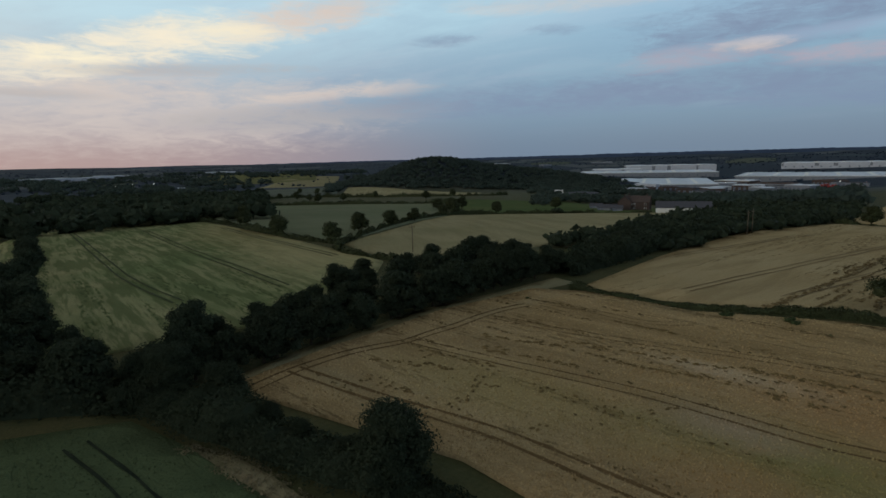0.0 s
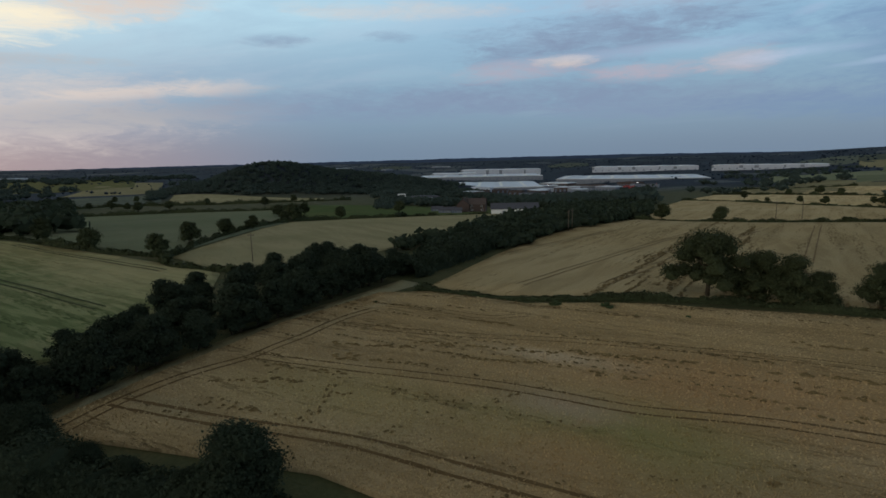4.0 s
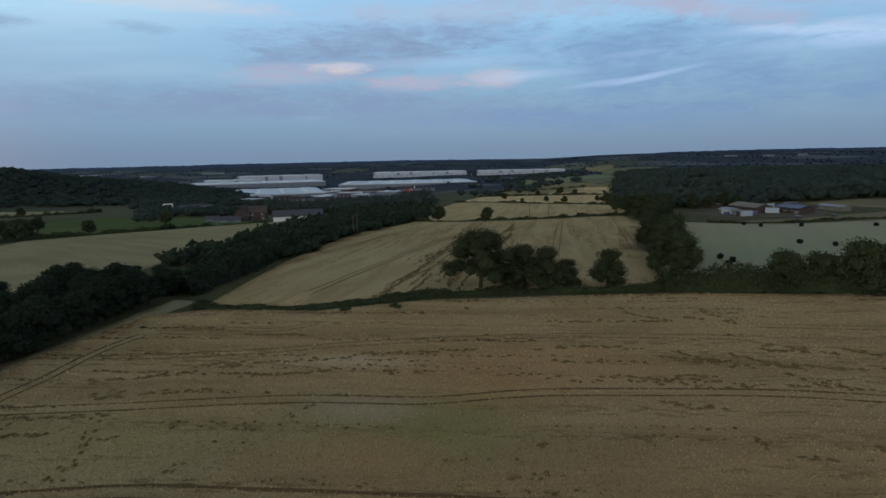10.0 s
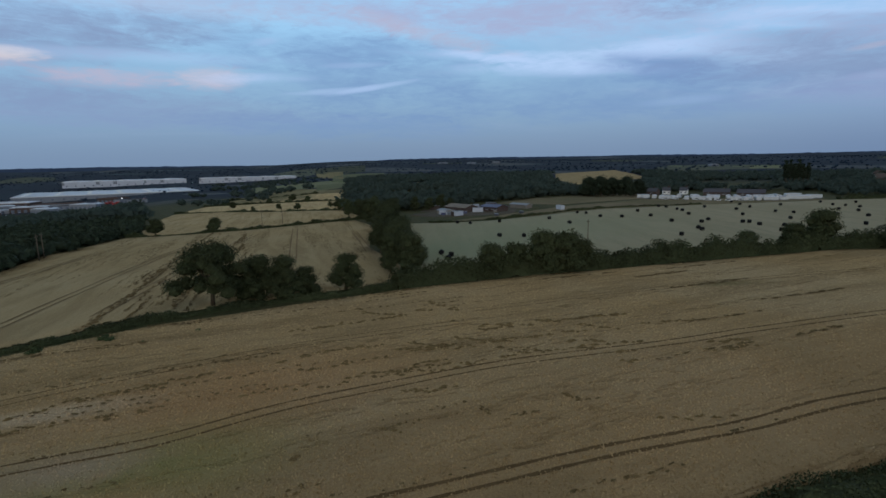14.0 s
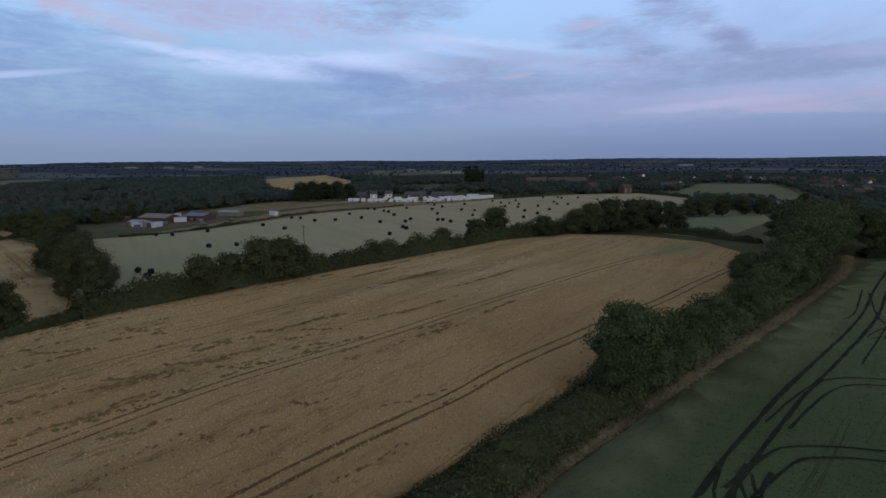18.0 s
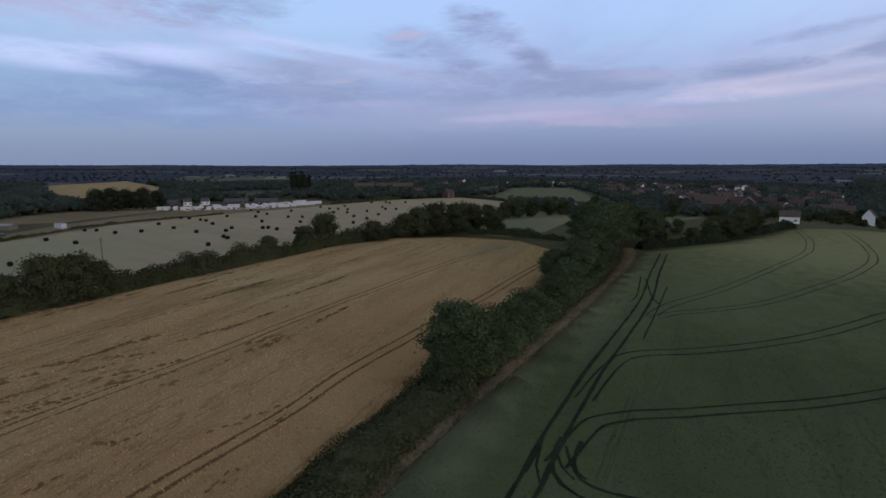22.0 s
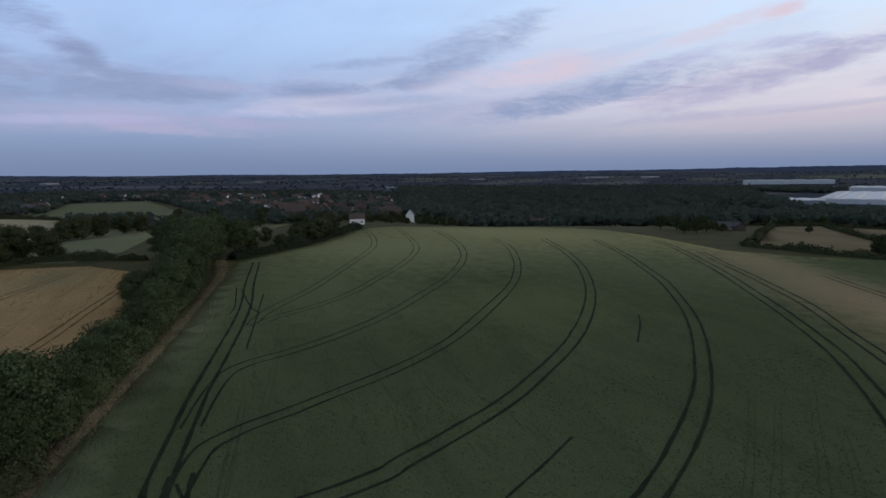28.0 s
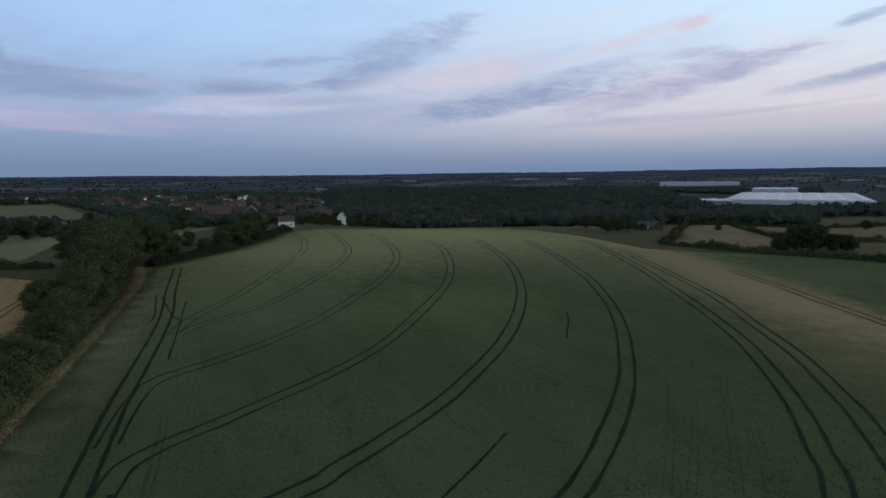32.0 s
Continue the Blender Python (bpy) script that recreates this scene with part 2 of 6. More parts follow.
for k, (az0, el0, wide, tall, lean, tint, dense) in enumerate(EVENING + LEFT_BAND + NORTH_BAND + NORTH + EAST + SOUTH_EAST + SOUTH + SOUTH_WEST + WEST):
    if k % 6 == 5:
        # keeps the layers in sequence, so that few values are held at once
        hold = w.node("ShaderNodeVectorMath")
        hold.operation = "MULTIPLY_ADD"
        w.put(hold.inputs[0], sky)
        hold.inputs[1].default_value = (1e-9, 1e-9, 1e-9)
        w.put(hold.inputs[2], span)
        span = hold.outputs[0]
    n_ = w.node("ShaderNodeMapping")
    n_.vector_type = "TEXTURE"
    w.put(n_.inputs["Vector"], span)
    n_.inputs["Location"].default_value = (az0, el0, 0)
    n_.inputs["Rotation"].default_value = (0, 0, radians(lean))
    n_.inputs["Scale"].default_value = (wide * 1.35, tall * 1.45, 1)
    off = w.node("ShaderNodeVectorMath")
    off.operation = "DOT_PRODUCT"
    for q in (0, 1):
        w.put(off.inputs[q], n_.outputs[0])
    sky = w.mix(w.step(w.math("ADD", off.outputs["Value"], ragged), -0.7, 1.6, dense, 0.0), sky, tint)
back = w.node("ShaderNodeBackground")
w.put(back.inputs["Color"], sky)
back.inputs["Strength"].default_value = 1.0
wt.links.new(back.outputs[0], w.node("ShaderNodeOutputWorld").inputs[0])

sun = new("sun", bpy.data.lights.new("sun", "SUN"))
sun.data.energy, sun.data.angle, sun.data.color = 0.45, radians(14), (1.0, 0.86, 0.72)
sun.matrix_world = look((0, 0, 0), (-sun_dir.x * 10, -sun_dir.y * 10, -10 * math.tan(radians(9))))

# ---- materials ----


def material(name, color, second=None, rough=0.9, size=1.0, fine=0.0, mix=0.6, bump=0.0, metal=0.0, vary=0.0, stretch=None, world_place=False, leafy=0.0):
    """Two colours blended by coarse and fine noise, with relief and a chance shift per piece."""
    m = bpy.data.materials.new(name)
    m.use_nodes = True
    n = Nodes(m.node_tree)
    shader = m.node_tree.nodes["Principled BSDF"]
    place = n.node("ShaderNodeNewGeometry").outputs["Position"] if world_place else n.node("ShaderNodeTexCoord").outputs["Object"]
    if stretch:
        place = n.mapping(place, rz=stretch[0], scale=stretch[1])
    second = second or tuple(c * 0.7 for c in color)
    coarse = n.noise(place, 1.0 / size, 4.0, 0.6)
    small = n.noise(place, fine or 9.0 / size, 3.0, 0.65)
    blend = n.step(n.math("ADD", n.math("MULTIPLY", coarse, 0.6), n.math("MULTIPLY", small, 0.4)), 0.36, 0.64, 0.0, mix)
    col = n.mix(blend, color, second)
    if vary:
        island = n.node("ShaderNodeNewGeometry").outputs["Random Per Island"]
        chance = n.math("ADD", n.math("MULTIPLY", island, 0.6), n.math("MULTIPLY", n.node("ShaderNodeObjectInfo").outputs["Random"], 0.4))
        col = n.mix(1.0, col, n.mix(chance, (1 - vary,) * 3, (1 + vary,) * 3), "MULTIPLY")
    n.put(shader.inputs["Base Color"], col)
    shader.inputs["Roughness"].default_value = rough
    shader.inputs["Metallic"].default_value = metal
    shader.inputs["Specular IOR Level"].default_value = 0.25 if rough < 0.65 else 0.04
    if bump:
        b = n.node("ShaderNodeBump")
        b.inputs["Strength"].default_value = 0.7
        b.inputs["Distance"].default_value = bump
        n.put(b.inputs["Height"], small)
        n.put(shader.inputs["Normal"], b.outputs[0])
    if leafy:
        thin_leaf = n.node("ShaderNodeBsdfTranslucent")
        n.put(thin_leaf.inputs["Color"], col)
        both = n.node("ShaderNodeMixShader")
        both.inputs[0].default_value = leafy
        n.put(both.inputs[1], shader.outputs[0])
        n.put(both.inputs[2], thin_leaf.outputs[0])
        n.put(m.node_tree.nodes["Material Output"].inputs["Surface"], both.outputs[0])
    return m


def crop_material(name, ripe, pale, dark, heading, spots=(), lodging=0.35, streaks=0.0):
    """A standing crop: drill rows along the heading, lodged dashes, broad patches and coloured spots, weed among them.
    """
    m = bpy.data.materials.new(name)
    m.use_nodes = True
    n = Nodes(m.node_tree)
    shader = m.node_tree.nodes["Principled BSDF"]
    place = n.node("ShaderNodeNewGeometry").outputs["Position"]
    flat = n.mapping(place, scale=(1, 1, 0))
    rows = n.mapping(flat, rz=heading, scale=(0.34, 1.7, 0))
    ranks = n.noise(n.mapping(flat, rz=heading, scale=(0.012, 0.30, 0)), 1.0, 2.0, 0.5, 0.2)
    broad = n.noise(flat, 0.022, 4.0, 0.6, 0.4)
    medium = n.noise(n.mapping(flat, rz=heading, scale=(0.03, 0.16, 0)), 1.0, 4.0, 0.6, 0.6)
    dash = n.noise(rows, 0.9, 2.0, 0.5, 0.3)
    grain = n.noise(flat, 3.2, 3.0, 0.7)
    col = n.mix(n.step(broad, 0.38, 0.66), ripe, pale)
    col = n.mix(n.step(medium, 0.40, 0.68, 0.0, 0.40), col, dark)
    # lodged dashes: pressed-down crop, with the shade of its hollows in the dark colour
    lodged = n.math("MULTIPLY", n.step(dash, 0.50, 0.60), n.step(ranks, 0.52, 0.60, 0.06, lodging))
    col = n.mix(lodged, col, dark)
    if streaks:
        line = n.noise(n.mapping(flat, rz=heading, scale=(0.045, 0.42, 0)), 1.0, 3.0, 0.6, 0.2)
        col = n.mix(n.step(line, 0.44, 0.56, 0.0, streaks), col, dark)
    col = n.mix(n.step(grain, 0.35, 0.68, 0.0, 0.42), col, dark)
    for (x, y, rx, ry, turn, tint, amount) in spots:
        v = n.mapping(flat, place=(-x, -y, 0))
        v = n.mapping(v, rz=turn, scale=(1 / rx, 1 / ry, 0))
        ln = n.node("ShaderNodeVectorMath")
        ln.operation = "LENGTH"
        n.put(ln.inputs[0], v)
        ragged = n.math("ADD", ln.outputs["Value"], n.math("MULTIPLY", n.noise(flat, 0.25, 5.0, 0.7), 1.1))
        col = n.mix(n.step(ragged, 0.60, 1.80, amount, 0.0), col, tint)
    island = n.node("ShaderNodeNewGeometry").outputs["Random Per Island"]
    col = n.mix(1.0, col, n.mix(island, (0.86,) * 3, (1.25,) * 3), "MULTIPLY")
    n.put(shader.inputs["Base Color"], col)
    shader.inputs["Roughness"].default_value = 0.95
    shader.inputs["Specular IOR Level"].default_value = 0.0
    b = n.node("ShaderNodeBump")
    b.inputs["Strength"].default_value = 0.9
    b.inputs["Distance"].default_value = 0.25
    n.put(b.inputs["Height"], n.math("SUBTRACT", grain, n.math("MULTIPLY", lodged, 1.2)))
    n.put(shader.inputs["Normal"], b.outputs[0])
    return m


WHEAT = (0.425, 0.305, 0.158)
M_wheat = crop_material("ripe_wheat", WHEAT, (0.45, 0.345, 0.20), (0.17, 0.12, 0.06), 44, lodging=0.62, spots=(
    (31, 44, 17, 11, 40, (0.23, 0.22, 0.085), 0.85), (36, 64, 13, 3.0, 44, (0.52, 0.42, 0.28), 0.9),
    (29, 51, 9, 5, 44, (0.40, 0.31, 0.22), 0.7), (50, 48, 28, 14, 44, (0.40, 0.245, 0.12), 0.6), (24, 42, 9, 7, 44, (0.39, 0.245, 0.125), 0.6),
    (6, 62, 22, 10, 40, (0.31, 0.255, 0.11), 0.5), (78, -30, 95, 40, 50, (0.37, 0.245, 0.124), 0.65), (132, -12, 10, 3.0, 56, (0.17, 0.14, 0.07), 0.8),
    (158, -92, 20, 10, 44, (0.24, 0.22, 0.125), 0.8), (-15, 66, 12, 3, 44, (0.33, 0.27, 0.16), 0.5),
    (10, 96, 22, 2.5, -42, (0.36, 0.29, 0.17), 0.5)))
M_wheat_far = crop_material("far_wheat", (0.45, 0.35, 0.195), (0.48, 0.385, 0.225), (0.18, 0.13, 0.065), -38, lodging=0.75)
M_barley = crop_material("green_barley", (0.066, 0.088, 0.045), (0.082, 0.102, 0.055), (0.042, 0.056, 0.029), 48, lodging=0.3, spots=(
    (-29, -160, 88, 19, 73.6, (0.25, 0.200, 0.125), 0.75), (-35, -152, 76, 11, 73.6, (0.29, 0.215, 0.14), 0.65), (-37, -98, 36, 16, 86, (0.25, 0.205, 0.12), 0.2), (100, -90, 62, 8, 50, (0.17, 0.175, 0.11), 0.7), (50, -27, 30, 5, 50, (0.13, 0.145, 0.085), 0.6),
    (-30, -240, 60, 40, 0, (0.20, 0.19, 0.09), 0.7), (30, -110, 26, 30, 20, (0.10, 0.125, 0.058), 0.6),
    # wide far patches paint in the brightening of ears at a grazing view
    (85, -108, 52, 40, 48, (0.112, 0.136, 0.074), 0.6), (40, -175, 150, 44, 8, (0.115, 0.132, 0.076), 0.6), (70, -240, 120, 62, 10, (0.24, 0.235, 0.125), 0.85), (105, -180, 70, 60, 10, (0.19, 0.20, 0.108), 0.75)))
M_patchy = crop_material("patchy_green_wheat", (0.345, 0.32, 0.175), (0.20, 0.23, 0.11), (0.075, 0.100, 0.043), 51, lodging=0.85, streaks=0.62, spots=(
    (-70, 240, 90, 45, 60, (0.30, 0.24, 0.12), 0.85), (-38, 162, 52, 28, 60, (0.36, 0.31, 0.17), 0.75)))
M_stubble = crop_material("mown_hay_field", (0.31, 0.275, 0.19), (0.34, 0.30, 0.21), (0.21, 0.20, 0.13), -24, lodging=0.6, spots=(
    (150, 75, 60, 30, 30, (0.17, 0.205, 0.13), 0.7), (215, 60, 110, 60, 30, (0.235, 0.25, 0.165), 0.7),))
M_pale = crop_material("pale_barley", (0.26, 0.23, 0.14), (0.21, 0.19, 0.11), (0.14, 0.125, 0.07), 75)
M_olive = crop_material("olive_pasture", (0.135, 0.138, 0.066), (0.175, 0.155, 0.075), (0.085, 0.09, 0.044), 20)
M_brown = crop_material("brown_rough_grass", (0.20, 0.168, 0.112), (0.15, 0.135, 0.085), (0.095, 0.085, 0.055), 35)
M_meadow = crop_material("grey_green_meadow", (0.150, 0.165, 0.105), (0.175, 0.180, 0.120), (0.105, 0.120, 0.075), -20)
M_far_field = crop_material("far_dull_field", (0.115, 0.125, 0.100), (0.090, 0.102, 0.082), (0.065, 0.075, 0.062), 75)
M_green = crop_material("green_pasture", (0.085, 0.115, 0.05), (0.11, 0.13, 0.06), (0.055, 0.075, 0.035), 20)
# rut soil, darkened in colour for the shade down in the crop gap
M_soil_shade = material("rut_soil_with_shade", (0.10, 0.064, 0.029), (0.155, 0.10, 0.046), size=3.0, fine=2.0, bump=0.03, world_place=True)
M_worn = material("worn_wheel_track", (0.19, 0.135, 0.070), (0.125, 0.088, 0.044), size=3.0, fine=2.0, bump=0.02, world_place=True)
# ruts and drill lines in green crop: gap shade painted into the dark greens
M_rut_green = material("trodden_crop_with_shade", (0.012, 0.017, 0.011), (0.032, 0.041, 0.025), size=3.0, fine=2.0, bump=0.03, world_place=True)
M_drill = material("drill_line_with_shade", (0.036, 0.046, 0.026), (0.056, 0.070, 0.038), size=3.0, fine=2.0, bump=0.02, world_place=True)
M_rut_faint = material("trodden_wheat_with_shade", (0.042, 0.052, 0.024), (0.07, 0.075, 0.035), size=3.0, fine=2.0, bump=0.03, world_place=True)
M_verge = material("dry_grass_verge", (0.190, 0.160, 0.100), (0.090, 0.092, 0.046), size=4.0, fine=2.4, bump=0.15, vary=0.4, world_place=True)
M_leaf = material("hedge_leaves", (0.062, 0.082, 0.037), (0.038, 0.053, 0.024), rough=0.7, size=2.5, vary=0.45)
M_leaf_oak = material("oak_leaves", (0.052, 0.061, 0.029), (0.030, 0.037, 0.018), rough=0.7, size=2.0, vary=0.5)
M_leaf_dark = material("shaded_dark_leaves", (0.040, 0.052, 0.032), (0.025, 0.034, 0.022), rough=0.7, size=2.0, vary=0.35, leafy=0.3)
# far leaves: bluer than the hedges, some distance haze mixed into the colour
M_leaf_far = material("woodland_leaves_hazed", (0.066, 0.086, 0.070), (0.045, 0.061, 0.053), rough=0.8, size=40.0, fine=0.05, vary=0.06, world_place=True, leafy=0.45)
# farthest leaves: haze blue painted into the base colour
M_leaf_haze = material("hazed_distant_leaves", (0.034, 0.050, 0.076), (0.026, 0.039, 0.060), rough=0.9, size=150.0, fine=0.02, vary=0.05, world_place=True, leafy=0.45)
M_bark = material("bark", (0.075, 0.060, 0.042), (0.045, 0.036, 0.026), size=0.5, bump=0.04)
M_wrap = material("black_bale_wrap", (0.012, 0.012, 0.013), (0.017, 0.017, 0.018), rough=0.75, size=0.6, bump=0.02)
M_wrap_end = material("bale_wrap_end", (0.018, 0.018, 0.019), (0.012, 0.012, 0.013), rough=0.8, size=0.4, bump=0.03)
M_clad = material("pale_metal_cladding", (0.46, 0.48, 0.53), (0.36, 0.38, 0.43), rough=0.45, size=12.0, fine=1.0, vary=0.2)
M_clad_dark = material("grey_metal_cladding", (0.20, 0.215, 0.24), (0.16, 0.17, 0.20), rough=0.5, size=10.0)
M_roof_metal = material("light_metal_roof", (0.52, 0.55, 0.61), (0.40, 0.43, 0.49), rough=0.5, size=16.0, fine=0.3, vary=0.3)
M_door_metal = material("dock_door", (0.13, 0.15, 0.19), rough=0.5, size=3.0)
M_brick = material("red_brick", (0.092, 0.068, 0.060), (0.074, 0.056, 0.050), size=1.2, fine=12, bump=0.01, vary=0.2)
M_render = material("white_render", (0.78, 0.77, 0.74), (0.66, 0.65, 0.62), size=2.5, fine=8, bump=0.005)
M_tile = material("brown_roof_tiles", (0.085, 0.066, 0.060), (0.062, 0.050, 0.048), size=1.2, fine=6, bump=0.03, vary=0.25)
M_tile_red = material("red_roof_tiles", (0.088, 0.062, 0.054), (0.078, 0.052, 0.046), size=1.2, fine=6, bump=0.03)
M_slate = material("slate_roof", (0.085, 0.085, 0.098), (0.06, 0.06, 0.07), size=1.0, fine=5, bump=0.02)
M_fascia = material("white_trim_board", (0.74, 0.73, 0.70), (0.66, 0.65, 0.62), rough=0.6, size=0.8)
M_glass = material("dark_window_glass", (0.030, 0.036, 0.045), (0.022, 0.026, 0.03), rough=0.08, size=1.0)
M_wood = material("weathered_pole_timber", (0.14, 0.11, 0.08), (0.09, 0.075, 0.06), size=0.4, bump=0.01)
M_rust = material("rusty_sheet_roof", (0.21, 0.19, 0.165), (0.14, 0.12, 0.10), rough=0.7, size=3.0, fine=1.5)
M_blue_sheet = material("blue_tarpaulin_roof", (0.075, 0.082, 0.16), (0.10, 0.105, 0.17), rough=0.5, size=2.0)
M_van = material("white_caravan_shell", (0.60, 0.60, 0.59), (0.46, 0.46, 0.46), rough=0.35, size=1.5)
M_red_van = material("red_trailer_side", (0.42, 0.045, 0.035), (0.32, 0.04, 0.03), rough=0.4, size=2.0)
M_tyre = material("tyre_rubber", (0.02, 0.02, 0.02), rough=0.8)
M_ins = material("brown_insulator", (0.10, 0.05, 0.03), rough=0.3)


def lamp_material():
    m = bpy.data.materials.new("lit_lamp_head")
    m.use_nodes = True
    s = m.node_tree.nodes["Principled BSDF"]
    s.inputs["Emission Color"].default_value = (1.0, 0.97, 0.9, 1)
    s.inputs["Emission Strength"].default_value = 6.0
    return m


M_lit = lamp_material()
# flattened tufts; the dark brown also paints the shade on their sides
M_flat = material("flattened_wheat", (0.12, 0.085, 0.038), (0.20, 0.14, 0.066), size=2.0, fine=3.0, vary=0.3, world_place=True)
M_yard = material("farm_yard_hardcore", (0.105, 0.090, 0.070), (0.060, 0.056, 0.044), size=6.0, fine=1.5, bump=0.03, world_place=True)

# ---- the lie of the land ----
# heights along rays from the hover point, by azimuth (left positive) and distance; level to 150 m
REACH = np.array((0, 150, 250, 330, 450, 800, 1500, 3000, 4900), float)
PROFILE = {
    100: (-2, -5, -9, -16, -18, 0, 28),
    60: (-1, -4, -8, -16, -18, 0, 26),
    20: (-1, -3, -8, -18, -22, -5, 24),
    -5: (-1, -4, -8, -19, -26, -6, 26),
    -25: (-1, -5, -11, -27, -38, -10, 28),
    -45: (-1, -3, -6, -16, -22, 4, 34),
    -60: (0, -1, -2, -6, -4, 34, 62),
    -80: (0, 0, -1, -2, 2, 24, 56),
    -110: (0, 0, 0, -1, 1, 16, 46),
    -140: (0, -1, -4, -8, -8, 4, 32),
    -162: (0, -5, -18, -27, -24, -4, 26),
    -190: (-1, -5, -12, -26, -26, -8, 26),
    -225: (-2, -6, -10, -18, -18, 0, 26),
}
RAYS = sorted(PROFILE)
HEIGHT = np.array([(0, 0) + PROFILE[a] for a in RAYS], float)
RISE = np.diff(HEIGHT, axis=1) / np.diff(REACH)
SLOPE = np.zeros_like(HEIGHT)
_s = RISE[:, 1:] + RISE[:, :-1]
SLOPE[:, 1:-1] = np.where(RISE[:, 1:] * RISE[:, :-1] > 0, 2 * RISE[:, 1:] * RISE[:, :-1] / np.where(_s == 0, 1, _s), 0)
SLOPE[:, -1] = RISE[:, -1]


def terrain(x, y):
    x, y = np.asarray(x, float), np.asarray(y, float)
    r = np.hypot(x, y)
    az = np.degrees(np.arctan2(-x, y))
    n = len(RAYS)
    edge = np.array(RAYS + [RAYS[0] + 360], float)
    az = np.where(az >= edge[-1], az - 360, az)
    az = np.where(az < edge[0], az + 360, az)
    i = np.clip(np.searchsorted(edge, az, side="right") - 1, 0, n - 1)
    u = (az - edge[i]) / (edge[i + 1] - edge[i])
    u = u * u * (3 - 2 * u)
    j = np.clip(np.searchsorted(REACH, r, side="right") - 1, 0, len(REACH) - 2)
    h = REACH[j + 1] - REACH[j]
    v = np.clip((r - REACH[j]) / h, 0, 1)

    def along(k):
        k = k % n
        return ((2 * v**3 - 3 * v**2 + 1) * HEIGHT[k, j] + (v**3 - 2 * v**2 + v) * h * SLOPE[k, j]
                + (3 * v**2 - 2 * v**3) * HEIGHT[k, j + 1] + (v**3 - v**2) * h * SLOPE[k, j + 1])

    z = along(i) * (1 - u) + along(i + 1) * u
    z = z + 40 * np.exp(-(((x + 30) / 110)**2 + ((y - 1010) / 150)**2)) + 26 * np.exp(-(((x - 150) / 180)**2 + ((y - 1050) / 120)**2))
    swell = np.clip((r - 90) / 200, 0, 1)
    return z + swell * (0.9 * np.sin(x / 61 + 1) * np.sin(y / 73) + 1.5 * np.clip((r - 500) / 500, 0, 3) * np.sin(x / 263 + 0.5) * np.sin(y / 217 + 2))


def ground(x, y):
    return float(terrain(x, y))


def polar(az, r):
    return -math.sin(radians(az)) * r, math.cos(radians(az)) * r


def mesh_from(name, verts, faces, mat=None, smooth=False):
    """A mesh from vertex and face arrays; all faces have the same number of corners."""
    verts, faces = np.asarray(verts, np.float32), np.asarray(faces, np.int32)
    me = bpy.data.meshes.new(name)
    me.vertices.add(len(verts))
    me.vertices.foreach_set("co", verts.ravel())
    k = faces.shape[1]
    me.loops.add(faces.size)
    me.loops.foreach_set("vertex_index", faces.ravel())
    me.polygons.add(len(faces))
    me.polygons.foreach_set("loop_start", np.arange(0, faces.size, k, dtype=np.int32))
    me.polygons.foreach_set("use_smooth", np.full(len(faces), smooth))
    me.update(calc_edges=True)
    if mat:
        me.materials.append(mat)
    return me


def part(name, source, mat=None, parent=None, label=""):
    """Links a bmesh or mesh as one object, under a thing or a part where parent is given."""
    if isinstance(source, bmesh.types.BMesh):
        me = bpy.data.meshes.new(name)
        source.to_mesh(me)
        source.free()
    else:
        me = source
    if mat and not me.materials:
        me.materials.append(mat)
    ob = new(name, me)
    if parent:
        ob.parent = parent
    if label:
        ob["label"] = label
    return ob


def holder(name, label, category, group="", kind=""):
    return tagged(new(name), label, category, group, kind)


def place(ob, x, y, turn=0.0, scale=1.0, sink=0.0):
    ob.matrix_basis = pose(x, y, ground(x, y) - sink, 0, 0, turn) @ Matrix.Scale(scale, 4)
    return ob


# ---- ground sheet ----
def ground_material():
    """Rough grass near by; farther off a quilt of fields and dark woods, tinted with haze blue."""
    m = bpy.data.materials.new("rough_grass_and_hazed_farmland")
    m.use_nodes = True
    n = Nodes(m.node_tree)
    shader = m.node_tree.nodes["Principled BSDF"]
    pos = n.mapping(n.node("ShaderNodeNewGeometry").outputs["Position"], scale=(1, 1, 0))
    grass = n.mix(n.step(n.noise(pos, 0.12, 5.0, 0.65), 0.35, 0.65), (0.055, 0.060, 0.026), (0.085, 0.078, 0.036))
    grass = n.mix(n.step(n.noise(pos, 2.0, 3.0, 0.7), 0.35, 0.7, 0.0, 0.5), grass, (0.035, 0.042, 0.02))
    cells = n.node("ShaderNodeTexVoronoi")
    cells.inputs["Scale"].default_value = 1 / 170
    n.put(cells.inputs["Vector"], n.mapping(pos, rz=25, scale=(1.0, 0.55, 0)))
    sep = n.node("ShaderNodeSeparateColor")
    n.put(sep.inputs[0], cells.outputs["Color"])
    pick = sep.outputs[0]
    # the slate blue of these far fields is painted haze
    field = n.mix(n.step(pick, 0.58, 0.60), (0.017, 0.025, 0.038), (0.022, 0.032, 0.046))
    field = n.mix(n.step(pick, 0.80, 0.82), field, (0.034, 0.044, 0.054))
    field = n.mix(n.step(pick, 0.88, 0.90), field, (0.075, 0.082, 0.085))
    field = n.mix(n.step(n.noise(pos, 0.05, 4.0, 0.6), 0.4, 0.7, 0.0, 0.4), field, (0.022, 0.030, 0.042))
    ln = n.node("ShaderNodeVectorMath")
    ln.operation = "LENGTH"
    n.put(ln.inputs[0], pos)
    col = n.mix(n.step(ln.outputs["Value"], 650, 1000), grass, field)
    n.put(shader.inputs["Base Color"], col)
    shader.inputs["Roughness"].default_value = 1.0
    shader.inputs["Specular IOR Level"].default_value = 0.1
    b = n.node("ShaderNodeBump")
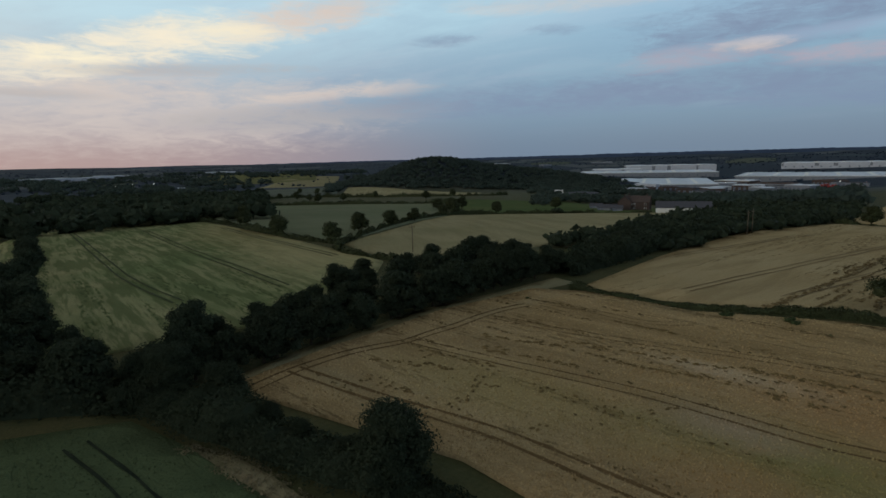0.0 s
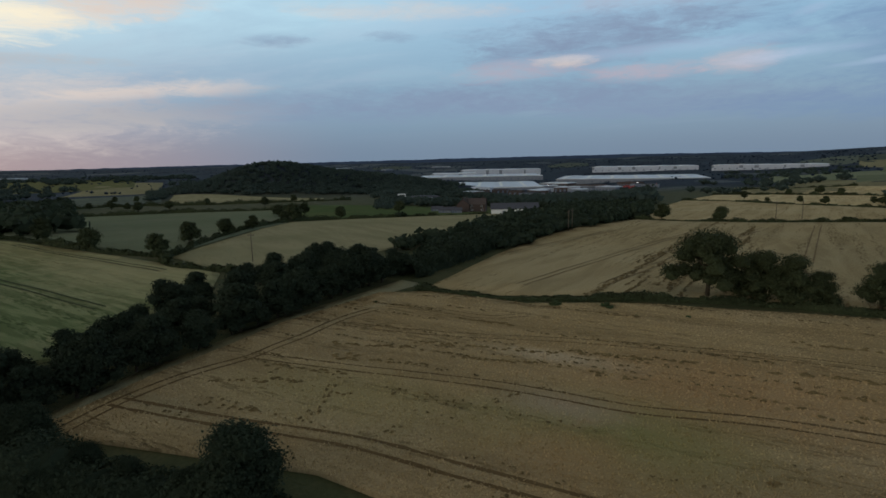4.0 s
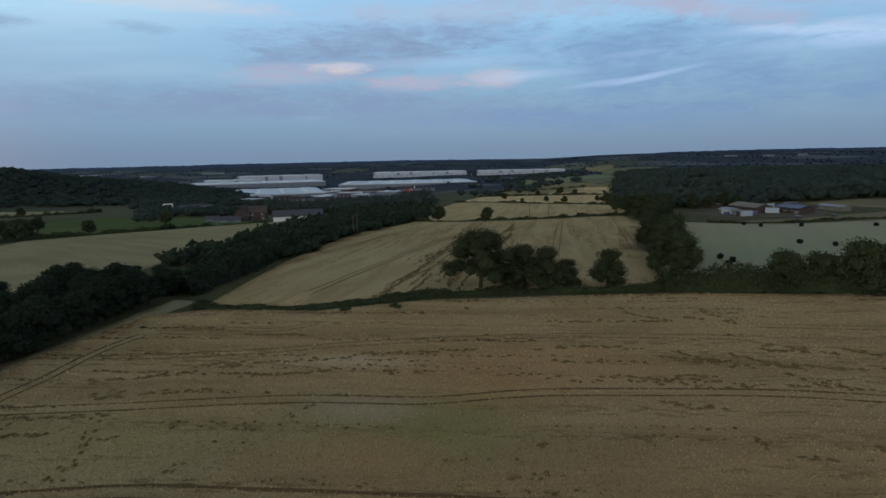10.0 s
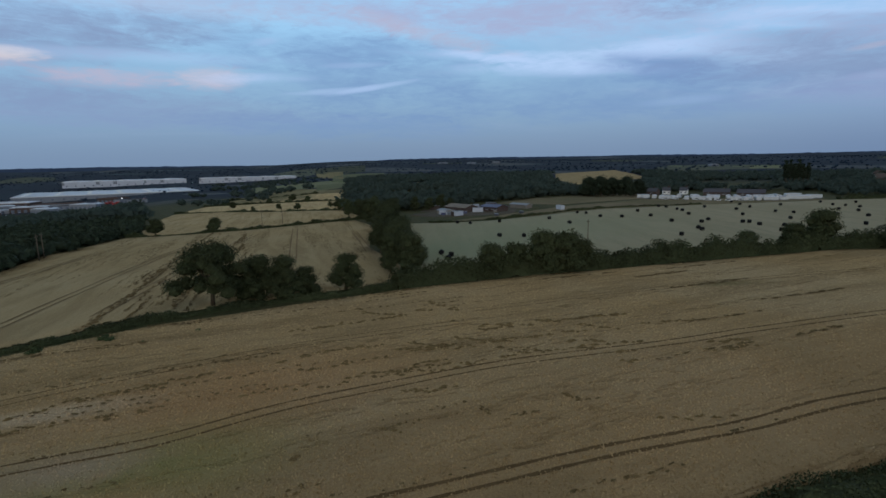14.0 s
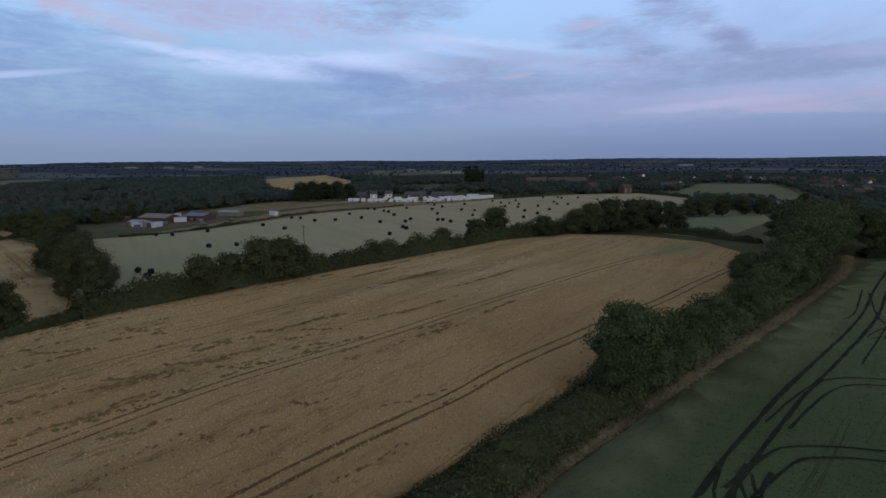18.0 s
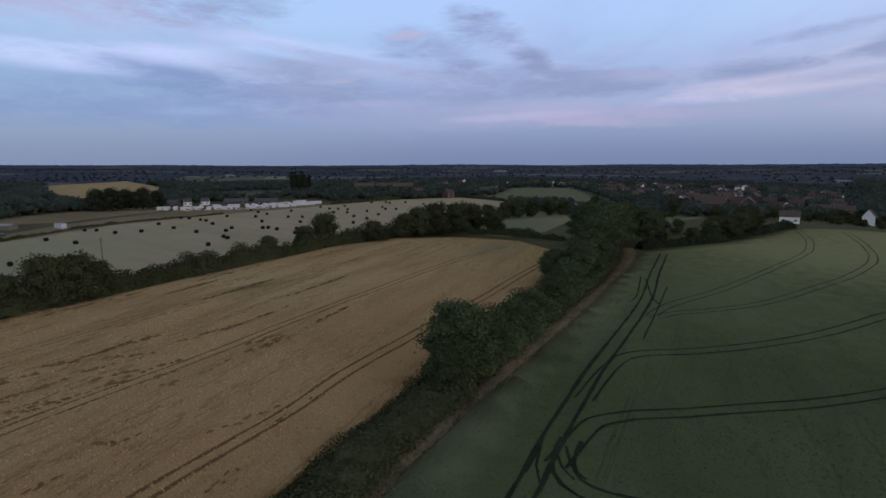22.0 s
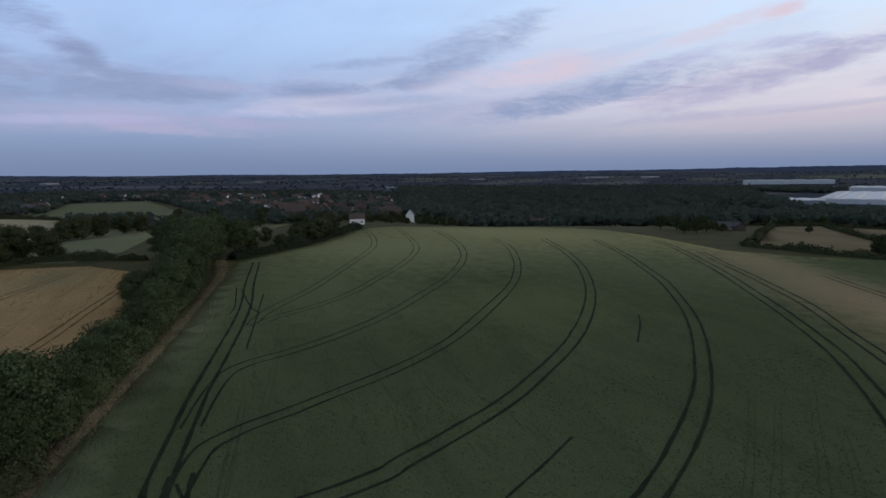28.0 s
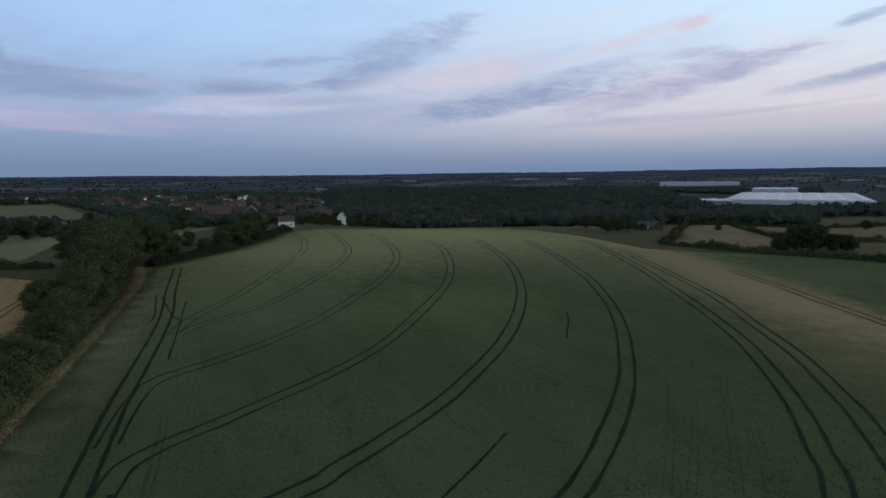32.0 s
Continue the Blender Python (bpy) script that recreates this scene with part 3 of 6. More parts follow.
    b.inputs["Distance"].default_value = 0.2
    n.put(b.inputs["Height"], n.noise(pos, 1.6, 4.0, 0.7))
    n.put(shader.inputs["Normal"], b.outputs[0])
    return m


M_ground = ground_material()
rings = np.concatenate([np.arange(4, 360, 6.0), np.geomspace(360, 4900, 80)])
spokes = np.radians(np.arange(0, 360, 1.0))
gx = np.concatenate([[0], np.outer(rings, -np.sin(spokes)).ravel()])
gy = np.concatenate([[0], np.outer(rings, np.cos(spokes)).ravel()])
gv = np.stack([gx, gy, terrain(gx, gy)], 1)
ns = len(spokes)
ri, si = np.meshgrid(np.arange(len(rings) - 1), np.arange(ns), indexing="ij")
base = 1 + ri * ns
gf = np.stack([base + si, base + (si + 1) % ns, base + ns + (si + 1) % ns, base + ns + si], -1).reshape(-1, 4)
hub = np.stack([np.zeros(ns, int), 1 + np.arange(ns), 1 + (np.arange(ns) + 1) % ns, 1 + (np.arange(ns) + 1) % ns], 1)[:, :3]
me = bpy.data.meshes.new("ground")
me.from_pydata(gv.tolist(), [], gf.tolist() + hub.tolist())
me.polygons.foreach_set("use_smooth", np.ones(len(me.polygons), bool))
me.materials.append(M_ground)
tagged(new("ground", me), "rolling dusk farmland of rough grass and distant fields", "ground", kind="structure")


# ---- fields ----
def inside(poly, x, y):
    x, y = np.asarray(x), np.asarray(y)
    hit = np.zeros(x.shape, bool)
    for (x0, y0), (x1, y1) in zip(poly, poly[1:] + poly[:1]):
        cross = (y0 > y) != (y1 > y)
        hit ^= cross & (x < (x1 - x0) * (y - y0) / ((y1 - y0) or 1e-9) + x0)
    return hit


def crop_field(name, poly, mat, height, label, cell=10.0):
    """A draped sheet of crop that stands proud of the ground, with an edge all round."""
    bm = bmesh.new()
    bm.faces.new([bm.verts.new((x, y, 0)) for x, y in poly])
    xs, ys = [p[0] for p in poly], [p[1] for p in poly]
    for lo, hi, axis in ((min(xs), max(xs), (1, 0, 0)), (min(ys), max(ys), (0, 1, 0))):
        for k in np.arange(math.ceil(lo / cell) * cell, hi, cell):
            bmesh.ops.bisect_plane(bm, geom=bm.verts[:] + bm.edges[:] + bm.faces[:], plane_co=Vector(axis) * float(k), plane_no=axis)
    rim = [e for e in bm.edges if e.is_boundary]
    skirt = bmesh.ops.extrude_edge_only(bm, edges=rim)["geom"]
    low = {v for v in skirt if isinstance(v, bmesh.types.BMVert)}
    for v in bm.verts:
        v.co.z = ground(v.co.x, v.co.y) + (-0.6 if v in low else height + 0.10 * math.sin(v.co.x / 7.3) * math.sin(v.co.y / 6.1))
    bmesh.ops.recalc_face_normals(bm, faces=bm.faces[:])
    for f in bm.faces:
        f.smooth = True
        if f.normal.z < -0.2:
            f.normal_flip()
    return tagged(part(name, bm, mat), label, "crop field", kind="structure")


FIELD_A = [(-27.5, 64.5), (-18, 78), (-1.2, 97), (18, 112), (28, 108.5), (43, 93), (64, 84.5), (91, 65), (103, 56), (127, 32.6), (146, 10.7),
           (174, -21), (191, -41), (199, -66), (192, -88), (172, -104), (148, -102), (99.7, -64.8), (59.4, -18.9), (44.7, -3), (1.2, 46.5), (-11.8, 54.7)]
FIELD_B = [(134.8, -128.8), (120, -109.3), (82, -63.4), (65, -41.2), (53.6, -27), (43, -14), (-15.4, 41.4), (-25.9, 49.9), (-34.7, 55.7), (-47, 52), (-115, 5),
           (-135, -110), (-104, -190), (-73.5, -200.6), (-41.7, -206.2), (-24.5, -206), (-6.5, -212), (15.4, -242), (40.8, -266), (60, -276), (84, -278), (118, -276), (152, -264), (160, -243), (145.7, -203.5), (138, -174.6), (137, -157.7)]
FIELD_C = [(29.4, 113), (58, 145), (106, 191), (154, 214), (170, 197), (226, 167), (238, 156), (210, 127), (155, 97), (128, 70), (110, 62), (79, 83), (64, 91), (43, 99)]
crop_field("wheat_field", FIELD_A, M_wheat, 0.35, "ripe golden wheat field with wheel tracks and flattened tufts", 6)
crop_field("barley_field", FIELD_B, M_barley, 0.35, "dark green barley field with sweeping curved tramlines", 6)
crop_field("wheat_field", FIELD_C, M_wheat_far, 0.45, "pale ripe wheat field behind the oak trees")
crop_field("wheat_field", [(158, 221), (173, 202.5), (229, 172.5), (256, 162), (298, 206), (297, 300), (284, 340), (222, 284)], M_wheat_far, 0.45, "ripe wheat field between two thin hedges")
crop_field("wheat_field", [(302, 210), (350, 234), (408, 282), (436, 405), (392, 428), (290, 346), (302, 302)], M_wheat_far, 0.4, "narrow strip of pale ripe wheat")
crop_field("wheat_field", [(414, 286), (500, 322), (600, 450), (560, 545), (445, 452)], M_wheat_far, 0.4, "far strip of pale stubble")
crop_field("wheat_field", [(-34, 182), (-15.5, 150), (10, 154), (30, 168), (60, 195), (84, 226), (120, 266), (148, 300), (120, 304), (60, 303), (4, 302)], M_pale, 0.4, "pale olive barley field beyond the tree belt")
crop_field("pasture", [(-37, 185), (-120, 285), (-196, 485), (-170, 500), (-5, 442), (2, 306)], M_meadow, 0.3, "dull green pasture dotted with hedgerow trees")
crop_field("wheat_field", [(-202, 262), (-177, 258), (-124, 281), (-64, 209), (-17, 147), (-17, 123), (-34, 90), (-60, 72), (-92, 64), (-125, 118), (-160, 184)], M_patchy, 0.4, "patchy half-green wheat field with straight tramlines")
crop_field("pasture", [(5, 318), (18, 495), (98, 437), (140, 340), (186, 332), (150, 308), (120, 308)], M_green, 0.3, "green meadow strip behind a low hedge")
crop_field("wheat_field", [(-152, 870), (-37, 775), (49, 715), (36, 600), (-60, 640), (-138, 743)], M_pale, 0.5, "pale cut field below the wooded hill")
crop_field("pasture", [(-251, 621), (-356, 883), (-300, 1000), (-170, 900), (-180, 700)], M_meadow, 0.5, "grey-green field with scattered trees", 20)
crop_field("wheat_field", [(-374, 1100), (-520, 1850), (-340, 1800), (-263, 1365), (-230, 1120)], M_pale, 0.5, "far pale field on the slope", 30)
FIELD_H = [(121, 61), (230, 120), (251, 88), (316, 47), (362, -9), (430, -86), (464, -156), (464, -215), (400, -225), (330, -190), (262, -152), (222, -108), (213, -62),
           (202, -33), (184, -12), (157, 18), (140, 37)]
crop_field("hay_field", FIELD_H, M_stubble, 0.12, "pale mown hay field strewn with wrapped bales")
crop_field("pasture", [(236, 112), (276, 92), (330, 70), (415, 20), (445, -70), (431, -84), (363, -7), (317, 49), (252, 90)], M_brown, 0.15, "rough tan pasture strip above the hay field")
crop_field("hay_field", [(192, -184), (200, -160), (262, -210), (262, -270), (228, -262)], M_meadow, 0.12, "small mown paddock behind the hedge")
crop_field("pasture", [(306, -196), (330, -196), (400, -231), (468, -243), (690, -395), (686, -502), (560, -430), (330, -270), (290, -235)], M_meadow, 0.2, "grey-green paddock on the village edge", 20)
crop_field("wheat_field", [(690, 128), (860, 190), (1184, 262), (1450, 170), (956, 57), (760, 92)], M_wheat_far, 0.5, "far tan wheat field among woods", 30)
crop_field("pasture", [(1500, 40), (1782, 60), (1670, -240), (1450, -190)], M_meadow, 0.5, "far pale green field on the ridge", 40)
crop_field("wheat_field", [(-18, -232), (-42, -428), (-73, -455), (-62, -265), (-52, -226)], M_brown, 0.3, "dull tan field below the crest")
crop_field("pasture", [(-80, -430), (-130, -440), (-192, -500), (-150, -340), (-85, -275)], M_brown, 0.3, "tan grass field between dark hedges")
crop_field("wheat_field", [(-95, -215), (-120, -300), (-155, -335), (-220, -420), (-260, -300), (-150, -170)], M_green, 0.3, "green crop field beside the hedge")
crop_field("wheat_field", [(2, -700), (-100, -672), (-112, -790), (-5, -785)], M_brown, 0.4, "dull tan field in front of the far woods", 20)
crop_field("wheat_field", [(398, 205), (440, 250), (545, 262), (560, 235), (470, 195)], M_wheat_far, 0.4, "pale tan field among dark trees", 20)
crop_field("wheat_field", [(620, 320), (680, 380), (860, 430), (840, 370)], M_pale, 0.4, "far tan strip among trees", 30)
crop_field("pasture", [(900, 600), (1000, 720), (1150, 760), (1080, 640)], M_green, 0.4, "far green field on the valley side", 30)
crop_field("wheat_field", [(1500, 1180), (1700, 1500), (2100, 1700), (2000, 1300)], M_far_field, 0.4, "far dull field on the rising ridge", 60)
for a0, a1, r0, r1, mat, say in ((24, 13, 1560, 2300, M_olive, "long green field below the horizon"), (20, 11, 760, 1000, M_far_field, "pale stubble field among hedgerow trees"), (33, 29, 1750, 1950, M_far_field, "far pale field between dark woods"),
                                 (2, -4, 2500, 3100, M_far_field, "far pale field near the horizon"), (-9, -13, 2700, 3200, M_far_field, "far pale field near the horizon"), (-27, -31, 2700, 3100, M_far_field, "far pale field near the horizon"),
                                 (-53, -58, 1900, 2500, M_far_field, "grey-green field on the far hillside"), (-56, -62, 1450, 1620, M_far_field, "green field on the far hillside"), (-64, -68, 2700, 2950, M_far_field, "far pale field near the ridge"),
                                 (-81, -86, 2700, 2900, M_far_field, "far pale field near the ridge"), (-87, -95, 1420, 1700, M_far_field, "pale green field below the ridge"), (-104, -110, 2600, 2900, M_far_field, "far pale field near the horizon")):
    mid_ = (a0 + a1) / 2
    crop_field("wheat_field", [polar(a0, r0), polar(mid_, r0 * 0.96), polar(a1, r0 * 1.02), polar(a1, r1), polar(mid_, r1 * 1.05), polar(a0, r1 * 0.97)], mat, 0.6, say, 60)
for a0, a1, r0, r1 in ((-113, -117, 2500, 2700), (-119, -126, 2900, 3150), (-128, -133, 2300, 2450), (-134, -139, 2800, 3000), (-142, -146, 2500, 2700), (-150, -156, 2900, 3150), (-160, -164, 2600, 2800), (-168, -175, 2900, 3200), (-178, -183, 2500, 2650), (-187, -196, 2900, 3150), (-197, -204, 2500, 2700)):
    mid_ = (a0 + a1) / 2
    crop_field("wheat_field", [polar(a0, r0), polar(mid_, r0 * 0.97), polar(a1, r0 * 1.03), polar(a1, r1), polar(mid_, r1 * 1.04), polar(a0, r1 * 0.98)], M_far_field, 0.6, "thin pale field near the horizon", 60)
FAR_OPEN = [[(1425, 1070), (1154, 786), (1668, 1137), (1644, 1235)], [(1465, 1037), (1528, 884), (1132, 661), (973, 660), (1004, 712)], [(850, 640), (829, 539), (742, 482), (678, 511)],
            [(577, 435), (550, 348), (485, 311), (503, 380)], [(496, 44), (553, 134), (656, 159), (570, 51)]]
for poly, mat in zip(FAR_OPEN, (M_pale, M_meadow, M_meadow, M_wheat_far, M_meadow)):
    crop_field("pasture", poly, mat, 0.7, "pale open field among far dark hedges", 40)
crop_field("grass_margin", [(-29.5, 65.5), (-20.2, 79.6), (-3.4, 98.8), (16, 114), (25, 122), (28, 117), (20, 111.5), (0.6, 95.8), (-16.4, 76.6), (-26, 63.6)], M_pale, 0.30, "pale uncut grass margin beside the tree belt", 6)
crop_field("farm_yard", [(262, 124), (285, 87), (335, 92), (345, 126), (300, 148), (272, 142)], M_yard, 0.06, "muddy hardcore farm yard round the sheds", 10)
crop_field("wheat_field", [(610, 450), (720, 520), (760, 640), (660, 600), (580, 540)], M_pale, 0.4, "far pale strip between dark hedges", 30)
crop_field("pasture", [(207, -93), (221, -109), (260, -155), (296, -178), (282, -200), (228, -168), (192, -128), (186, -108)], M_meadow, 0.12, "small mown paddock beyond the wheat")
crop_field("wheat_field", [polar(-44, 640), polar(-50, 620), polar(-55, 650), polar(-56, 830), polar(-50, 860), polar(-44, 830)], M_pale, 0.4, "far pale strip between dark hedges", 30)
crop_field("pasture", [polar(-46, 980), polar(-52, 960), polar(-57, 1000), polar(-58, 1260), polar(-47, 1300)], M_meadow, 0.4, "far green strip on the rising slope", 40)
crop_field("pasture", [(346, 72), (350, 118), (390, 112), (440, 80), (472, 48), (452, 12), (432, 30), (418, 26)], M_brown, 0.15, "mottled brown rough grass behind the sheds")


# ---- wheel tracks ----
def smooth_line(points, step=2.0):
    """A soft curve through the points, as evenly stepped plan positions."""
    p = np.array([points[0]] + list(points) + [points[-1]], float)
    out = []
    for a, b, c, d in zip(p, p[1:], p[2:], p[3:]):
        k = max(2, int(np.hypot(*(c - b)) / step))
        for u in np.arange(k) / k:
            out.append(b + 0.5 * u * (c - a + u * (2 * a - 5 * b + 4 * c - d + u * (3 * (b - c) + d - a))))
    out.append(p[-1])
    return np.array(out)


RUTS = []


def rut(line, offset, width, lift, mat, parent, rng):
    tang = np.gradient(line, axis=0)
    tang /= np.linalg.norm(tang, axis=1)[:, None] + 1e-9
    side = np.stack([-tang[:, 1], tang[:, 0]], 1)
    wob = np.convolve(rng.normal(0, 1, len(line) + 8), np.ones(9) / 9, "valid")[:len(line), None]
    half = width / 2 * (1 + 0.25 * rng.normal(0, 1, (len(line), 1)).clip(-1, 1))
    mid = line + side * (offset + 0.18 * wob)
    left, right = mid - side * half, mid + side * half
    v = np.concatenate([left, right])
    bumps = 0.10 * np.sin(v[:, 0] / 7.3) * np.sin(v[:, 1] / 6.1)
    v = np.c_[v, terrain(v[:, 0], v[:, 1]) + lift + bumps]
    n = len(line)
    i = np.arange(n - 1)
    part("wheel_track", mesh_from("wheel_track", v, np.stack([i, i + 1, n + i + 1, n + i], 1), mat), parent=parent)
    RUTS.append((mid, width))


def tramline(points, mat, lift_, label, gauge=1.9, width=0.5, step=2.0):
    rng = np.random.default_rng(len(RUTS) + 5)
    line = smooth_line(points, step)
    thing = holder("tramline", label, "wheel tracks", "tramlines in the crops", "structure")
    for s in (-1, 1):
        rut(line, s * gauge / 2, width, lift_ + 0.0012 * len(RUTS), mat, thing, rng)


GOLD, GREEN = "pair of dark wheel tracks through ripe wheat", "pair of curved wheel tracks pressed into green barley"
tramline([(133.6, -90.9), (118.5, -72.4), (101.7, -53.4), (84.2, -32), (77.3, -23.9), (68.9, -14.4), (61.5, -7.2), (55.5, -0.4), (49.3, 6.6), (41.2, 15), (30, 26.2), (19.2, 37), (12.9, 43), (5.6, 50.1), (0.2, 54.2), (-6.8, 58.9), (-13.5, 63.9), (-18.3, 67.7), (-20.6, 69.6)], M_soil_shade, 0.37, GOLD, width=0.50)
tramline([(163.7, -93.4), (143.3, -64.3), (124.3, -41.3), (107.1, -21.5), (97, -10), (87.5, -0.5), (75.8, 13.5), (65.5, 24.8), (54.4, 34.6), (45.8, 41.6), (40.4, 45), (35, 48.4), (29.3, 53.7), (22.2, 60), (13.5, 66.6), (7.4, 70.7), (-1.3, 77), (-5.6, 80.4)], M_soil_shade, 0.37, GOLD, width=0.40)
tramline([(-24.4, 63.1), (-20.5, 69.2), (-14.8, 75), (-10.9, 77.6), (-6.1, 80.2), (-2.6, 83.8), (1.8, 87.6), (6.1, 92.5), (10.4, 96.4), (15, 99.3)], M_soil_shade, 0.374, GOLD, gauge=1.8, width=0.48)
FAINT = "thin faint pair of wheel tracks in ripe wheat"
tramline([(85.2, 33.2), (78.5, 41.1), (67.5, 51.1), (54.7, 61.1), (40.2, 70.5), (28.8, 77), (17.4, 84), (8.9, 91.1)], M_soil_shade, 0.372, FAINT, width=0.24)
tramline([(39.8, 85.9), (32.7, 87.1), (25.7, 94.1), (17.4, 101.6)], M_soil_shade, 0.372, FAINT, width=0.22)
tramline([(182, -70), (158, -38), (134, -8), (112, 16), (92, 36)], M_soil_shade, 0.372, FAINT, width=0.2)
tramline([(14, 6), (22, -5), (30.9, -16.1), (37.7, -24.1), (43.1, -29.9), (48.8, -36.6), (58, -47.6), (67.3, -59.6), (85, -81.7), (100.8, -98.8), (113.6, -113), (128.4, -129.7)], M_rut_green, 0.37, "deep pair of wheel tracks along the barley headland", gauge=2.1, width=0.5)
for pts, broad in (
            ([(153.8, -228.8), (134.6, -206.5), (119.5, -185.1), (108.7, -164.5), (87.9, -110.3), (79.1, -82.1), (74.7, -73.4)], 0.3),
            ([(143, -242.7), (114.4, -205.3), (97.3, -179.6), (86.7, -155.1), (78.8, -126.9), (73.5, -101.5), (73.2, -87.9), (74.4, -78.5), (73.7, -73)], 0.32),
            ([(117.3, -235.7), (95.8, -208), (80.7, -184), (70.3, -162), (62.7, -137.5), (58.7, -117.1), (55.8, -95.7), (55.5, -76.1), (57.1, -64.3), (59.1, -58.5), (59.6, -55), (58.3, -51.3), (54.7, -45.7), (49.8, -39.2)], 0.36),
            ([(80.8, -215.5), (66, -194.1), (51.8, -161.1), (42.9, -130.4), (38.9, -103.1), (36.7, -81), (38.2, -64.8), (40.4, -54.8), (42.4, -47), (43.9, -42.8), (44.5, -39.7), (44.6, -36.7), (42.9, -33.5), (39.2, -27.8)], 0.4),
            ([(59.9, -220.5), (44.7, -191.9), (32.2, -160.8), (23.4, -128.5), (19.5, -103.9), (18.4, -87.2), (18.9, -72.3), (20.1, -60.6), (22.7, -49.5), (25, -41.7), (25.4, -39.6), (29.5, -32.7), (33.1, -28.7), (36.3, -27.5), (39.6, -28.9), (42.6, -32)], 0.46),
            ([(39.4, -226.1), (23, -187.7), (10.1, -150.3), (3.3, -121.7), (0.4, -102.4), (-0.7, -86.3), (-0.8, -74), (-0.1, -64.4), (1.3, -54.1), (2.7, -47.2), (3.6, -44), (10, -25), (20, -5)], 0.5),
            ([(17.1, -233), (7.1, -207.1), (-5.3, -162.8), (-13.4, -126.7), (-18, -101.4), (-19.4, -84.6), (-19.7, -70.9), (-18.8, -59.6), (-17.8, -51.2), (-10, -25), (4, 8)], 0.5),
            ([(1.2, -205.6), (-11.1, -162.5), (-18.8, -134.2), (-22.7, -108.4), (-25.1, -90.9), (-25.5, -76.3), (-25.3, -67.5), (-23, -45), (-16, -15), (-6, 20)], 0.44),
            ([(-29, -169), (-37, -141), (-45, -114), (-49, -85), (-46, -45), (-40, -5)], 0.42),
            ([(-37.2, 50.6), (-30.3, 45.3), (-26.1, 41.7), (-17, 33.5), (-6, 22)], 0.42)):
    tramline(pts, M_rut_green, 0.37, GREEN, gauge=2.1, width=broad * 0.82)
for pts in ([(64.7, -62), (76.7, -76.4), (92.5, -95.2)],
            [(8.8, -90.2), (9.4, -100.4), (10.4, -107.6)],
            [(39.3, -24.6), (41.8, -27.5), (44.2, -29.8)],
            [(37, -24.7), (39.9, -26.2), (43.3, -29)],
            [(36.5, -27.9), (38.7, -28.2), (41.7, -29.5)],
            [(36.1, -28.9), (38.5, -29.1), (41.7, -30.8)],
            [(14.1, -40.7), (12.7, -46.7), (11.3, -54)],
            [(103.9, -97.9), (87.3, -81.2), (84.9, -76.9)],
            [(101.2, -97), (86.5, -84.7), (80.8, -81.1)]):
    rng = np.random.default_rng(3)
    one = holder("wheel_mark", "short single dark wheel mark in green barley", "wheel tracks", kind="structure")
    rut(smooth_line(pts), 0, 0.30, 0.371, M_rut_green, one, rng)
for pts in ([(-4.1, -46.8), (-5, -56.2), (-6.2, -71.8)],
            [(-6.1, -47.4), (-7.3, -57), (-8.9, -72.6)],
            [(-9.9, -48.7), (-11.1, -59.4), (-13.2, -80.2)],
            [(-12.4, -49.6), (-13.4, -57.8), (-14.1, -67.4)],
            [(38.5, -33), (43.6, -39.5), (50.1, -47.1)],
            [(35.9, -30.1), (40.4, -35.6), (45.7, -41.9)],
            [(34.1, -28.4), (40.9, -36.5), (47.8, -44.6)],
            [(46, -46.3), (59, -62.9), (68.1, -73.8)]):
    rng = np.random.default_rng(4)
    one = holder("drill_line", "thin straight drill line in green barley", "drill line", kind="structure")
    for off in (-0.35, 0.35):
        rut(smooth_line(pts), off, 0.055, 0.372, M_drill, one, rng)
PALE = "faint pair of wheel tracks in far wheat"
for pts in ([(199, 163), (126, 105)], [(190, 125), (146, 91)], [(178, 167), (64, 100)], [(144, 165), (48, 107)], [(120, 180), (60, 143)]):
    tramline(pts, M_worn, 0.47, PALE, gauge=2.0, width=0.36, step=5)
for pts in ([(-176.6, 256), (-102.5, 162), (-77, 130.5), (-54, 107)], [(-136, 246), (-85, 179), (-50, 136), (-36, 119)], [(-100, 246), (-73, 209), (-32, 157)]):
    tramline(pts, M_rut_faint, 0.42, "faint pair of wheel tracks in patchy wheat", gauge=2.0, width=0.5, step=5)


